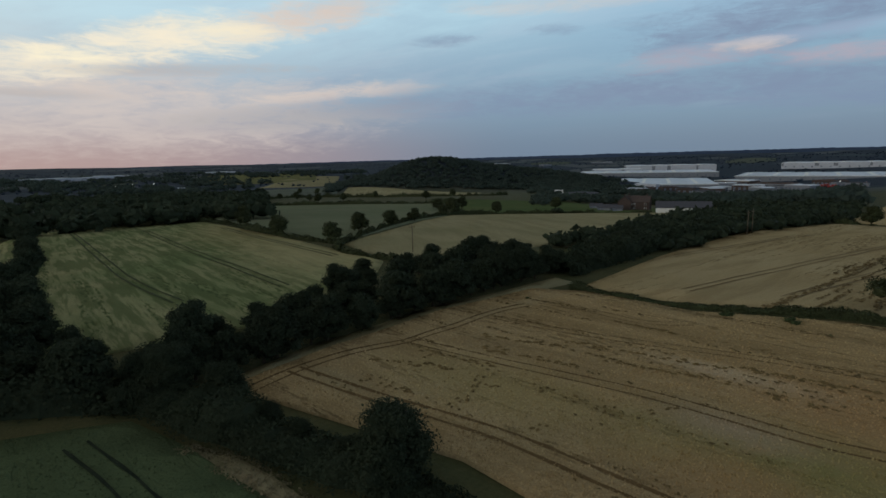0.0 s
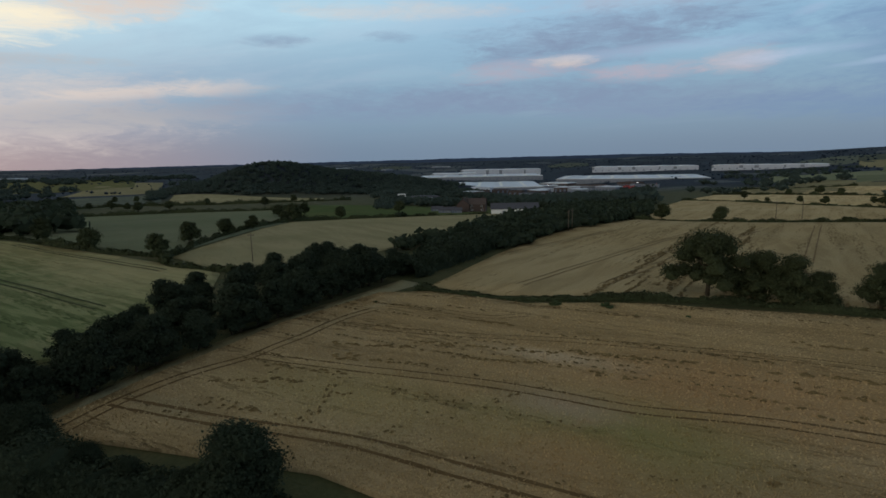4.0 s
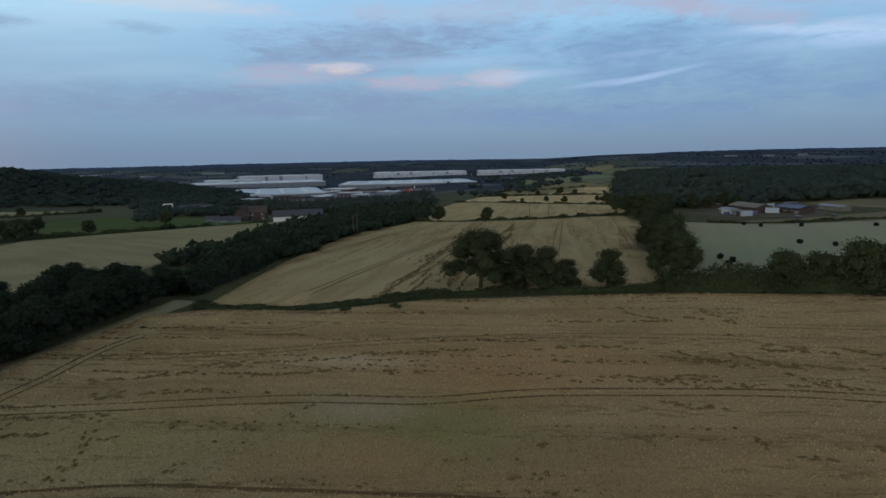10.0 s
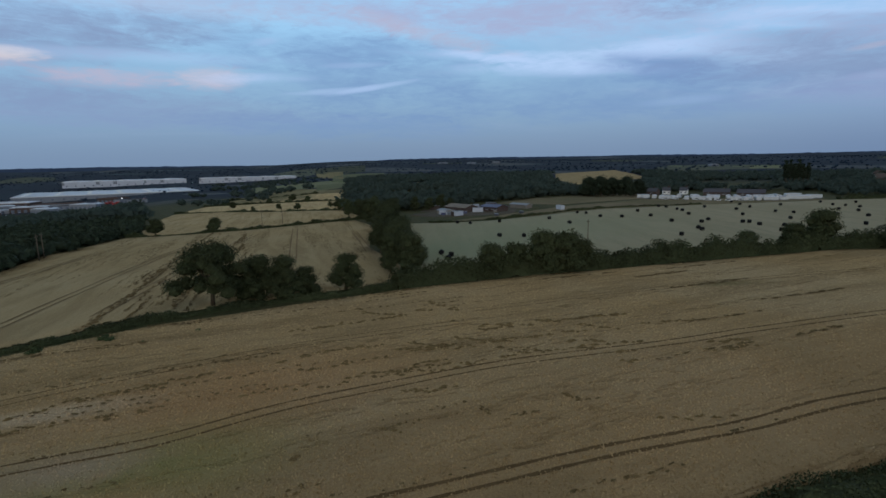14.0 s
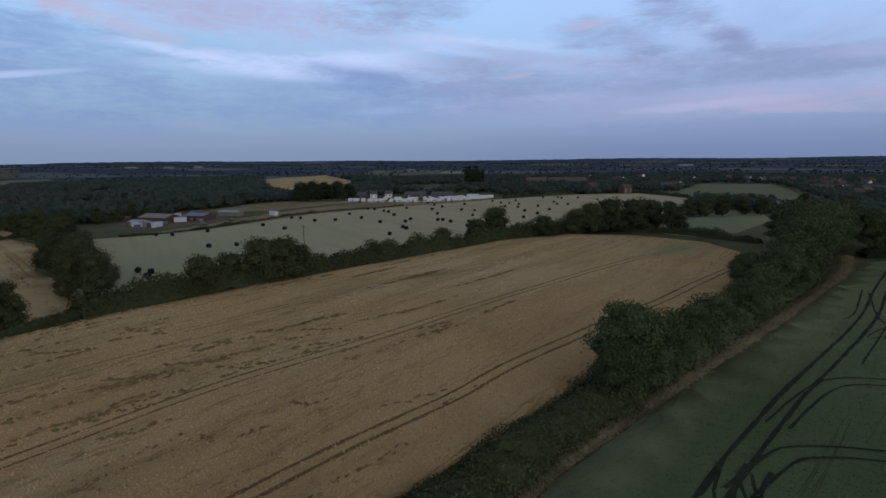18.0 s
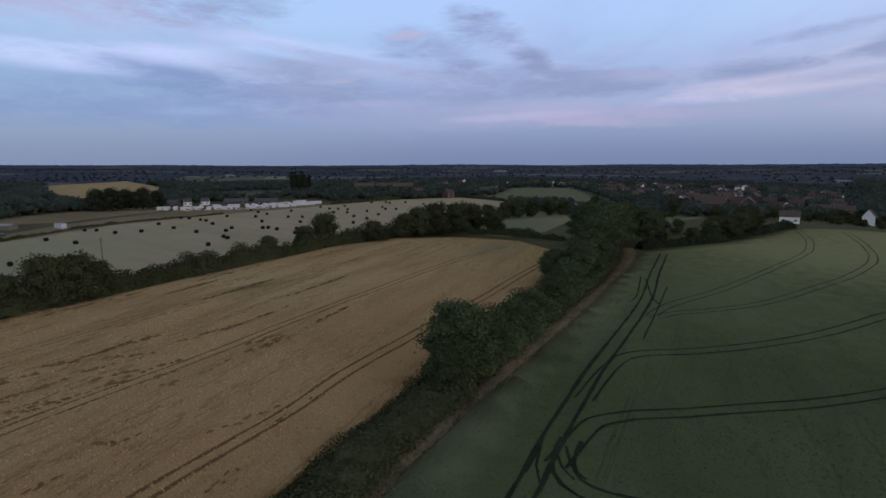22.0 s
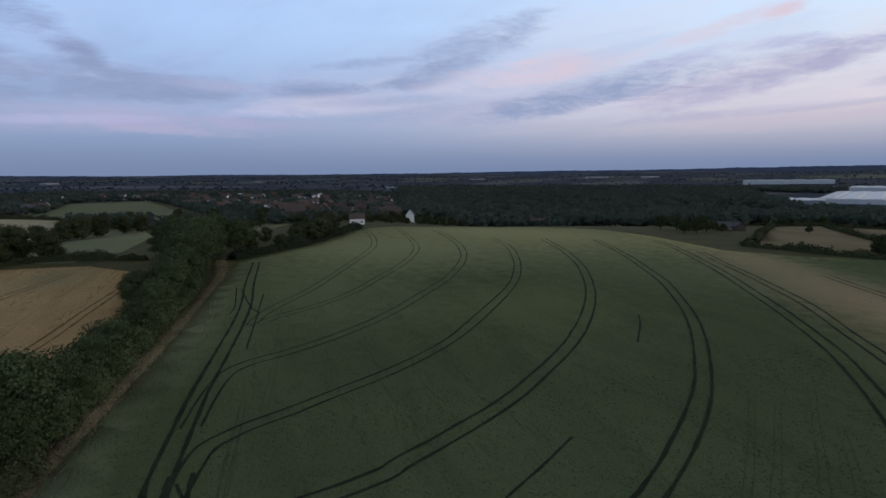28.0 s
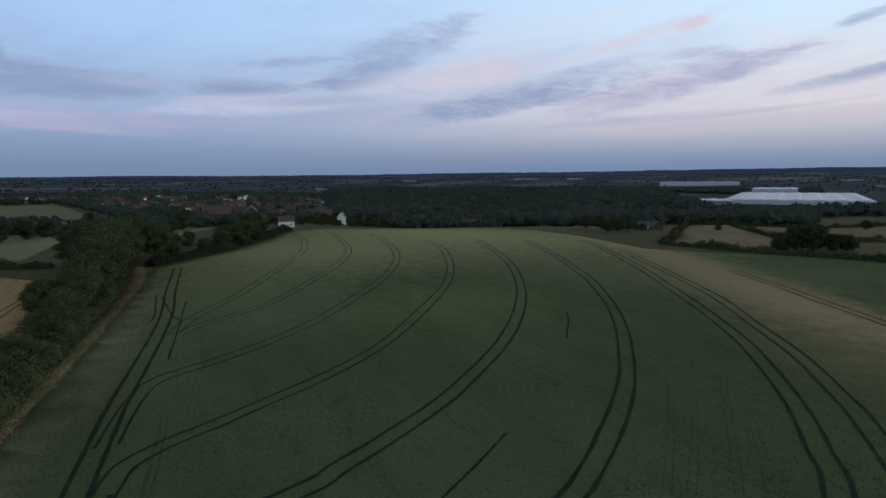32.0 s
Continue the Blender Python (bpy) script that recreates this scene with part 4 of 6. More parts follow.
# ---- standing crop close to the camera, ear by ear in small clumps ----
def crop_clumps(name, poly, mat, count, tall, label, seed, reach):
    rng = np.random.default_rng(seed)
    r = 26 + (reach - 26) * rng.random(count * 2) ** 1.5
    a = rng.random(count * 2) * 2 * math.pi
    x, y = r * np.cos(a), r * np.sin(a)
    keep = inside(poly, x, y)
    x, y = x[keep], y[keep]
    for line, width in RUTS:
        near = line[np.hypot(line[:, 0], line[:, 1]) < reach + 4]
        if len(near) < 2:
            continue
        for (x0, y0), (x1, y1) in zip(near, near[1:]):
            box = (np.abs(x - (x0 + x1) / 2) < 2.5) & (np.abs(y - (y0 + y1) / 2) < 2.5)
            k = np.nonzero(box)[0]
            if len(k) == 0:
                continue
            dx_, dy_ = x1 - x0, y1 - y0
            u = np.clip(((x[k] - x0) * dx_ + (y[k] - y0) * dy_) / (dx_ * dx_ + dy_ * dy_ + 1e-9), 0, 1)
            gone = np.hypot(x[k] - x0 - u * dx_, y[k] - y0 - u * dy_) < width / 2 - 0.11
            x[k[gone]] = np.nan
        ok = ~np.isnan(x)
        x, y = x[ok], y[ok]
    n = len(x)
    far = np.hypot(x, y) / 60
    w_ = (0.10 + 0.09 * rng.random(n)) * np.clip(far, 0.7, 2.6)
    h_ = tall * (0.35 + 0.8 * rng.random(n)) * np.clip(1.25 - 0.25 * far, 0.45, 1.0)
    z = terrain(x, y) + 0.30 + 0.10 * np.sin(x / 7.3) * np.sin(y / 6.1)
    t = rng.random(n) * math.pi
    v = np.zeros((n, 4, 3))
    for k in range(3):
        b = t + k * 2.0944
        v[:, k] = np.stack([x + w_ * np.cos(b), y + w_ * np.sin(b), z], 1)
    v[:, 3] = np.stack([x + rng.normal(0, 0.10, n), y + rng.normal(0, 0.10, n), z + h_], 1)
    i = np.arange(n)[:, None] * 4
    f = np.concatenate([i + [0, 1, 3], i + [1, 2, 3], i + [2, 0, 3]])
    tagged(new(name, mesh_from(name, v.reshape(-1, 3), f, mat)), label, "standing crop", kind="stuff")


crop_clumps("wheat_ears", FIELD_A, M_wheat, 270000, 0.24, "dense golden wheat ears standing in the field", 1, 235)
crop_clumps("barley_ears", FIELD_B, M_barley, 200000, 0.17, "dense green barley ears standing in the field", 2, 320)


# ---- flattened tufts in ranks across the ripe wheat ----
def flattened(count, seed, az, clump, gap_most, label, field=FIELD_A, d=(-0.717, 0.697), span=(24, 160), run_from=(-95, 150), reach=190, lift=0.37):
    rng = np.random.default_rng(seed)
    d, q = np.array(d), np.array([d[1], -d[0]])
    v, f = [], []
    while len(f) < count:
        off = rng.uniform(*span)
        start = rng.uniform(*run_from)
        run, gap = rng.uniform(6, 36), rng.uniform(0.7, gap_most)
        for k in range(int(run / gap)):
            if rng.random() < 0.2:
                continue
            c = q * (off + rng.normal(0, 0.22)) - d * (start - k * gap + rng.normal(0, 0.3))
            side = math.degrees(math.atan2(-c[0], c[1]))
            if np.hypot(*c) > reach or not az[0] < side < az[1] or not inside(field, c[:1], c[1:])[0]:
                continue
            far = min(1.8, np.hypot(*c) / 75)
            ln, wd = rng.uniform(0.5, 1.3) * clump * far, rng.uniform(0.12, 0.27) * far
            z = terrain(*c) + lift + 0.10 * math.sin(c[0] / 7.3) * math.sin(c[1] / 6.1)
            n0 = len(v)
            for a in np.arange(7) * 2 * math.pi / 7:
                p = c + d * ln * math.cos(a) * rng.uniform(0.7, 1.2) + q * wd * math.sin(a) * rng.uniform(0.7, 1.3)
                v.append((p[0], p[1], z + rng.uniform(0.0, 0.22)))
            f.append(list(range(n0, n0 + 7)))
    me_ = bpy.data.meshes.new("flattened_wheat")
    me_.from_pydata(v, [], f)
    me_.materials.append(M_flat)
    tagged(new("flattened_wheat", me_), label, "crop damage", kind="stuff")


def ranks(rows, seed, label):
    """Dark tufts pushed over in short ranks, each a low uneven mound."""
    rng = np.random.default_rng(seed)
    v, f = [], []
    for x0, y0, x1, y1 in rows:
        a, b = np.array((x0, y0), float), np.array((x1, y1), float)
        d = (b - a) / max(1e-6, np.hypot(*(b - a)))
        q = np.array((d[1], -d[0]))
        for along_ in np.arange(0, np.hypot(*(b - a)) + 0.1, 0.85):
            if rng.random() < 0.16:
                continue
            for twin in range(rng.integers(1, 3)):
                c = a + d * (along_ + rng.normal(0, 0.3)) + q * rng.normal(0, 0.35)
                far = min(2.0, np.hypot(*c) / 70)
                ln, wd = rng.uniform(0.28, 0.62) * far, rng.uniform(0.16, 0.34) * far
                z = float(terrain(*c)) + 0.36 + 0.10 * math.sin(c[0] / 7.3) * math.sin(c[1] / 6.1)
                n0 = len(v)
                for t in np.arange(7) * 2 * math.pi / 7:
                    p = c + d * ln * math.cos(t) * rng.uniform(0.7, 1.2) + q * wd * math.sin(t) * rng.uniform(0.7, 1.3)
                    v.append((p[0], p[1], z + rng.uniform(-0.02, 0.06)))
                v.append((c[0], c[1], z + rng.uniform(0.16, 0.30)))
                f += [(n0 + k, n0 + (k + 1) % 7, n0 + 7) for k in range(7)]
    me_ = bpy.data.meshes.new("flattened_wheat")
    me_.from_pydata(v, [], f)
    me_.materials.append(M_flat)
    tagged(new("flattened_wheat", me_), label, "crop damage", kind="stuff")


ROWS_NEAR = ((6, 81, 16, 76), (6, 77, 9, 75), (6, 75, 18, 68), (18, 78, 36, 66), (28, 88, 36, 80), (21, 70, 34, 62), (-4, 76, 6, 69), (-11, 72, -3, 70), (-11, 65, -4, 61), (5, 63, 7, 62), (22, 55, 25, 56), (8, 52, 10, 52), (2, 58, 4, 66), (0, 58, 2, 59), (38, 66, 51, 57), (37, 59, 40, 54), (47, 48, 52, 43), (57, 51, 61, 49), (63, 48, 70, 41), (70, 59, 86, 45), (56, 46, 65, 38), (68, 36, 74, 28), (52, 40, 56, 38), (58, 36, 60, 33), (61, 32, 67, 25))
ROWS_CORNER = ((37, 33, 39, 32), (32, 30, 35, 28), (45, 28, 46, 26), (11, 61, 12, 62), (-5, 71, 1, 68), (-3, 73, -1, 75), (56, 30, 56, 27), (56, 39, 59, 37))
ROWS_MIDDLE = ((59, 36, 69, 25), (71, 23, 85, 6), (68, 38, 73, 31), (75, 28, 83, 19), (84, 18, 87, 14), (81, 30, 87, 24), (90, 22, 99, 9), (94, 6, 100, -2), (75, 7, 76, 5), (84, -5, 89, -10), (55, 30, 59, 25), (59, 2, 60, -2), (60, -1, 63, -6), (84, 55, 85, 45))
ROWS_FAR = ((64, 33, 67, 30), (72, 38, 71, 31), (76, 32, 77, 24), (83, 32, 87, 23), (90, 23, 90, 9), (74, 24, 75, 19), (81, 16, 83, 10), (95, 46, 91, 38), (88, 46, 90, 43), (54, 20, 53, 18), (61, 12, 60, 10), (79, 8, 80, 5), (88, -4, 92, -10))
ranks(ROWS_NEAR + ROWS_CORNER, 14, "ranks of dark tufts bent over in ripe wheat")
ranks(ROWS_MIDDLE + ROWS_FAR, 15, "broken ranks of leaning tufts along the wheel tracks")
flattened(620, 4, (-68, 40), 0.36, 1.6, "scattered small flattened dark wheat tufts")
flattened(170, 6, (-118, -66), 0.7, 1.6, "long thin lines of leaning wheat")
flattened(900, 8, (-46, 20), 0.5, 2.6, "dark dashes of flattened wheat behind the oaks", FIELD_C, (-0.78, -0.62), (-80, 40), (80, 260), 260, 0.47)


# ---- trees and hedges ----
def quads(centre, normal, size, rng):
    """Small leaf sprays: one tilted four-cornered blade at each centre."""
    n = len(centre)
    normal = normal + rng.normal(0, 0.55, (n, 3))
    normal /= np.linalg.norm(normal, axis=1)[:, None] + 1e-9
    helper = rng.normal(0, 1, (n, 3))
    a = np.cross(normal, helper)
    a /= np.linalg.norm(a, axis=1)[:, None] + 1e-9
    b = np.cross(normal, a)
    s = (size * (0.6 + 0.8 * rng.random(n)))[:, None]
    v = np.stack([centre + a * s, centre + b * s * 0.7, centre - a * s * 0.9, centre - b * s * 0.6], 1).reshape(-1, 3)
    return v, np.arange(4 * n).reshape(-1, 4)


def crown_shell(rng, n, width, tall, base, lobes, spread=0.62):
    """Points and outward directions on the outside of a heap of leafy lobes."""
    c, rad = [], []
    lobes = int(lobes * 1.7)
    for k in range(lobes):
        a, u = rng.random() * 2 * math.pi, rng.random() ** 0.6
        hgt = rng.random()
        reach = width * spread * u * (1.0 - 0.55 * max(0, hgt - 0.45) / 0.55)
        c.append((math.cos(a) * reach, math.sin(a) * reach, base + (tall - base) * (0.16 + 0.68 * hgt)))
        rad.append(width * (0.19 + 0.15 * rng.random()))
    c, rad = np.array(c), np.array(rad)
    pick = rng.integers(0, lobes, n)
    d = rng.normal(0, 1, (n, 3))
    d[:, 2] = np.where(d[:, 2] < -0.4, -d[:, 2], d[:, 2])
    d /= np.linalg.norm(d, axis=1)[:, None]
    p = c[pick] + d * (rad[pick] * (0.60 + 0.74 * rng.random(n) ** 1.2))[:, None] * np.array([1, 1, 0.85])
    deep = np.zeros(n, bool)
    for cc, rr in zip(c, rad):
        deep |= np.linalg.norm((p - cc) / np.array([1, 1, 0.85]), axis=1) < rr * 0.60
    return p[~deep], d[~deep], c, rad


def rough_ball():
    bm = bmesh.new()
    bmesh.ops.create_icosphere(bm, subdivisions=1, radius=1.0)
    bm.verts.ensure_lookup_table()
    v = np.array([tuple(q.co) for q in bm.verts])
    f = np.array([[q.index for q in face.verts] for face in bm.faces])
    bm.free()
    return v, f


BALL = rough_ball()


def lump(centres, radii, squash=0.85):
    """Rough inner mass of each lobe, so that the crown is not hollow."""
    v0, f0 = BALL
    v = (centres[:, None] + v0[None] * radii[:, None, None] * np.array([1, 1, squash])).reshape(-1, 3)
    f = (f0[None] + len(v0) * np.arange(len(centres))[:, None, None]).reshape(-1, 3)
    return v, f


def crown_mesh(name, rng, leaves, leaf, width, tall, base, lobes, mat, spread=0.62):
    p, d, c, rad = crown_shell(rng, leaves, width, tall, base, lobes, spread)
    v, f = quads(p, d, np.full(len(p), leaf), rng)
    lv, lf = lump(c, rad * 0.66)
    lf = np.c_[lf, lf[:, 2]]
    me = bpy.data.meshes.new(name)
    me.from_pydata(np.concatenate([v, lv]).tolist(), [], f.tolist() + (lf[:, :3] + len(v)).tolist())
    me.materials.append(mat)
    return me


def tube(bm, a, b, ra, rb, sides=7):
    a, b = Vector(a), Vector(b)
    q = (b - a).to_track_quat("Z", "Y").to_matrix()
    ring = []
    for end, r in ((a, ra), (b, rb)):
        ring.append([bm.verts.new(end + q @ Vector((r * math.cos(2 * math.pi * k / sides), r * math.sin(2 * math.pi * k / sides), 0))) for k in range(sides)])
    for k in range(sides):
        f = bm.faces.new((ring[0][k], ring[0][(k + 1) % sides], ring[1][(k + 1) % sides], ring[1][k]))
        f.smooth = True
    bm.faces.new(ring[1])
    bm.faces.new(ring[0][::-1])


def make_tree(name, label, seed, tall, width, base, leaves, leaf, lobes, mat, spread=0.62, group=""):
    """A tapered, forked trunk and an uneven leafy crown, at the origin."""
    rng = np.random.default_rng(seed)
    tree = holder(name, label, "tree", group)
    bm = bmesh.new()
    r0 = 0.028 * tall + 0.06
    fork = Vector((rng.normal(0, 0.15), rng.normal(0, 0.15), base + 0.22 * (tall - base)))
    tube(bm, (0, 0, -0.4), (0, 0, 0.5), r0 * 1.5, r0)
    tube(bm, (0, 0, 0.4), fork, r0, r0 * 0.75)
    for k in range(6):
        a = 2 * math.pi * (k + rng.random() * 0.6) / 6
        out = width * (0.35 + 0.25 * rng.random())
        end = Vector((math.cos(a) * out, math.sin(a) * out, base + (tall - base) * (0.35 + 0.4 * rng.random())))
        start = fork * (0.7 + 0.3 * rng.random())
        mid = start.lerp(end, 0.5) + Vector((0, 0, 0.06 * tall))
        tube(bm, start, mid, r0 * 0.45, r0 * 0.28, 5)
        tube(bm, mid, end, r0 * 0.28, r0 * 0.08, 5)
    part("trunk", bm, M_bark, tree)
    part("crown", crown_mesh("crown", rng, leaves, leaf, width, tall, base, lobes, mat, spread), None, tree)
    return tree


def grove(proto, spots, seed, scale=(0.85, 1.15), sink=0.1):
    """Copies of one tree at plan positions, turned and sized by chance."""
    rng = np.random.default_rng(seed)
    for k, (x, y, *own) in enumerate(spots):
        s = own[0] if own else rng.uniform(*scale)
        m = pose(x, y, ground(x, y) - sink, 0, 0, rng.uniform(0, 360)) @ Matrix.Diagonal((s, s, s * rng.uniform(0.92, 1.08), 1))
        if k == 0:
            proto.matrix_basis = m
        else:
            copy_thing(proto, m)


def along(points, gap, jitter, seed):
    rng = np.random.default_rng(seed)
    p = smooth_line(points, 1.0)
    d = np.concatenate([[0], np.cumsum(np.hypot(*np.diff(p, axis=0).T))])
    at = np.arange(gap / 2, d[-1], gap) + rng.normal(0, gap * 0.25, len(np.arange(gap / 2, d[-1], gap)))
    out = np.stack([np.interp(at, d, p[:, 0]), np.interp(at, d, p[:, 1])], 1) + rng.normal(0, jitter, (len(at), 2))
    return [tuple(q) for q in out]


def hedge(name, points, tall, wide, label, seed, leaf=0.28, density=55, mat=None, ragged=0.35):
    """A run of hedge: a woody inner bank with leaf sprays over an uneven top."""
    rng = np.random.default_rng(seed)
    line = smooth_line(points, 1.0)
    n = len(line)
    tang = np.gradient(line, axis=0)
    tang /= np.linalg.norm(tang, axis=1)[:, None] + 1e-9
    side = np.stack([-tang[:, 1], tang[:, 0]], 1)
    rough = np.convolve(rng.normal(0, 1, n + 10), np.ones(5) / 2.4, "valid")[:n] + np.convolve(rng.normal(0, 1, n + 40), np.ones(25) / 7, "valid")[:n]
    th = tall * np.clip(1 + ragged * rough, 0.35, 2.0)
    wd = wide * np.clip(1 + 0.3 * ragged * np.roll(rough, 3), 0.6, 1.6)
    z0 = terrain(line[:, 0], line[:, 1])
    arc = np.linspace(0, math.pi, 7)
    core = np.stack([np.c_[line + side * (wd * 0.40 * math.cos(a))[:, None], z0 - 0.3 + (th * 0.80 + 0.3) * math.sin(a) ** 0.6] for a in arc], 1)
    core[..., 2] += rng.normal(0, 0.09, core.shape[:2]) * th[:, None]
    i, j = np.meshgrid(np.arange(n - 1), np.arange(6), indexing="ij")
    cf = np.stack([i * 7 + j, i * 7 + j + 1, (i + 1) * 7 + j + 1, (i + 1) * 7 + j], -1).reshape(-1, 4)
    m = int(density * n)
    k = rng.integers(0, n, m)
    a = rng.random(m) * math.pi
    out = 0.85 + 0.3 * rng.random(m)
    p = np.c_[line[k] + side[k] * (wd[k] * 0.5 * np.cos(a) * out)[:, None] + tang[k] * rng.uniform(-0.6, 0.6, (m, 1)),
              z0[k] + th[k] * np.sin(a) ** 0.6 * out]
    nrm = np.c_[side[k] * np.cos(a)[:, None], np.sin(a)]
    v, f = quads(p, nrm, np.full(m, leaf), rng)
    cv = core.reshape(-1, 3)
    thing = holder(name, label, "hedge")
    part("woody_bank", mesh_from("woody_bank", cv, cf, mat or M_leaf), parent=thing)
    runs = max(2, min(14, n // 9))
    which = k * runs // n
    for r in range(runs):
        own = np.nonzero(which == r)[0]
        part("bush", mesh_from("bush", v.reshape(-1, 4, 3)[own].reshape(-1, 3), np.arange(4 * len(own)).reshape(-1, 4), mat or M_leaf), parent=thing)
    return thing


def wood(name, az, reach, count, tall, label, seed, mat=None, blades=28, mask=0.0, clear=()):
    """A far wood as one mass of many small crowns, too many to count."""
    rng = np.random.default_rng(seed)
    a = rng.uniform(az[0], az[1], count * 2)
    r = np.sqrt(rng.uniform(reach[0] ** 2, reach[1] ** 2, count * 2))
    x, y = -np.sin(np.radians(a)) * r, np.cos(np.radians(a)) * r
    ok = np.sin(x / 83 + seed) * np.sin(y / 71 + 2 * seed) + 0.5 * np.sin(x / 29) * np.sin(y / 37) > mask
    for poly in clear:
        ok &= ~inside(poly, x, y)
    x, y = x[ok][:count], y[ok][:count]
    n = len(x)
    h = tall * (0.72 + 0.5 * rng.random(n) ** 1.8)
    wd = h * rng.uniform(0.62, 0.95, n)
    c = np.stack([x, y, terrain(x, y) + h * 0.42], 1)
    rad = np.stack([wd, wd, h * 0.52], 1)[:, None]
    d = rng.normal(0, 1, (n, blades, 3))
    d[..., 2] = np.abs(d[..., 2]) - 0.35
    d /= np.linalg.norm(d, axis=2)[..., None]
    p = (c[:, None] + d * rad * rng.uniform(0.70, 1.06, (n, blades, 1))).reshape(-1, 3)
    v, f = quads(p, d.reshape(-1, 3), np.repeat(wd * (0.20 if blades < 20 else 0.30), blades), rng)
    v0, lf = BALL
    warp = 1 + 0.16 * rng.normal(0, 1, (n, len(v0), 1)).clip(-1.2, 1.2)
    lv = (c[:, None] + v0[None] * rad * 0.70 * warp).reshape(-1, 3)
    lf = (lf[None] + len(v0) * np.arange(n)[:, None, None]).reshape(-1, 3)
    me_ = bpy.data.meshes.new(name)
    me_.from_pydata(np.concatenate([v, lv]).tolist(), [], f.tolist() + (lf + len(v)).tolist())
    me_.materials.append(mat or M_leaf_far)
    me_.polygons.foreach_set("use_smooth", np.arange(len(me_.polygons)) >= len(f))
    return tagged(new(name, me_), label, "woodland", kind="stuff")


# hedge between wheat and barley, passing under the camera
hedge("hedge", [(150, -116), (122, -94), (100, -70.5), (82, -50.5), (66, -32.5), (58, -24.5)], 3.6, 6.0, "overgrown dark green hedge between wheat and barley", 11, leaf=0.22, density=190)
hedge("hedge", [(58, -24.5), (50, -14.5), (44, -8.5), (36, 1), (20, 19)], 1.8, 7.0, "low bramble hedge between wheat and barley", 12, leaf=0.14, density=330, mat=M_leaf_oak)
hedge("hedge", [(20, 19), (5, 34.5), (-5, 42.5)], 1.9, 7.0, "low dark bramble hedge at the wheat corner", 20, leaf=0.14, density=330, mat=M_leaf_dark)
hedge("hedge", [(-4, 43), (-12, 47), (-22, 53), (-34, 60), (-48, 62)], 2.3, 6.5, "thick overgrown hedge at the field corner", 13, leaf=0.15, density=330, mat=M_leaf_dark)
hedge("grass_verge", [(143, -128.5), (120, -107), (82, -61), (65, -39), (53.6, -25), (43, -12.3), (20, 9.5), (-13.4, 41.2), (-26, 49.6)], 0.35, 2.8, "strip of dry tan grass beside the hedge", 14, leaf=0.12, density=150, mat=M_verge, ragged=0.5)
hedge("hedge", [(147, -122), (121, -100), (101, -77.5), (84, -57.5), (71, -42), (62, -31)], 2.8, 5.0, "bramble skirt of the boundary hedge", 19, leaf=0.2, density=150)
bush = make_tree("hedgerow_tree", "bushy green hedgerow tree in the field boundary", 21, 10.0, 5.6, 0.6, 19000, 0.155, 26, M_leaf, group="trees of the boundary hedge")
grove(bush, [(61.5, -28.5, 1.22), (58.5, -26, 0.7), (66.5, -36, 0.70), (72.5, -43, 0.66), (79, -51, 0.60), (86, -60, 0.62), (95, -69.5, 0.80), (103, -79, 1.05), (110, -87, 1.15), (117, -94, 1.2), (124, -100, 1.25), (131, -109, 1.2), (138, -116, 1.25),
             (145, -118, 1.3), (152, -121, 1.38), (150, -130, 1.3), (158, -128, 1.4), (166, -127, 1.1), (157, -140, 1.3), (152, -146, 1.1), (107, -74, 0.8)], 31)
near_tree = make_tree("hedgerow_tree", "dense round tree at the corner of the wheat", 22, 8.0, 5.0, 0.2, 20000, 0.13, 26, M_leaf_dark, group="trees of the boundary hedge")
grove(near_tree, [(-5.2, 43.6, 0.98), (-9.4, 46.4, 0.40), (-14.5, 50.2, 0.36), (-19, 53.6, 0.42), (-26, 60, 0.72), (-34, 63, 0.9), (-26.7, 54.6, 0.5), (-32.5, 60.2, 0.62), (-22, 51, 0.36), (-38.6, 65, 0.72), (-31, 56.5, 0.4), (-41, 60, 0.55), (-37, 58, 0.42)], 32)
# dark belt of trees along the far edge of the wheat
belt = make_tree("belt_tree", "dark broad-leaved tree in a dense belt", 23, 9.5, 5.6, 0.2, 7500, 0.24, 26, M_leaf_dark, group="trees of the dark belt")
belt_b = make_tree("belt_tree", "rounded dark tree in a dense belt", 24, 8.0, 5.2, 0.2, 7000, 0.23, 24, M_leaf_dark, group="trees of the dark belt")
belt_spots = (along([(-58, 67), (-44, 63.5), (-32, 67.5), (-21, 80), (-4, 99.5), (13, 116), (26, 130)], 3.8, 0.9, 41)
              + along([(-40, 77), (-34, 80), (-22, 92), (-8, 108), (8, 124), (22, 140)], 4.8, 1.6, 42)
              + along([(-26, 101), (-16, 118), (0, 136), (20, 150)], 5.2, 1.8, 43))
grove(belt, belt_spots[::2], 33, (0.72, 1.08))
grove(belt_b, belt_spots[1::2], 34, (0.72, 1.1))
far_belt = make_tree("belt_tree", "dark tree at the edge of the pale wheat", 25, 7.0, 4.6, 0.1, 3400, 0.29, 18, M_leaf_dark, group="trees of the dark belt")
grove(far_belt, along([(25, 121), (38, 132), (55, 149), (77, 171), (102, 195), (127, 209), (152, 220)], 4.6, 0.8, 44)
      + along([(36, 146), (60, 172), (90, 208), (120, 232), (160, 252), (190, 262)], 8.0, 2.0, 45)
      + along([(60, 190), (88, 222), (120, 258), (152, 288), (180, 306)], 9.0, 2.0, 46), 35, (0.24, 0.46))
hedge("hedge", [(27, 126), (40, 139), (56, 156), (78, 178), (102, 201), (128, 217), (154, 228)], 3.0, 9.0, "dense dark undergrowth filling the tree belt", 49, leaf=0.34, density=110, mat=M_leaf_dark)
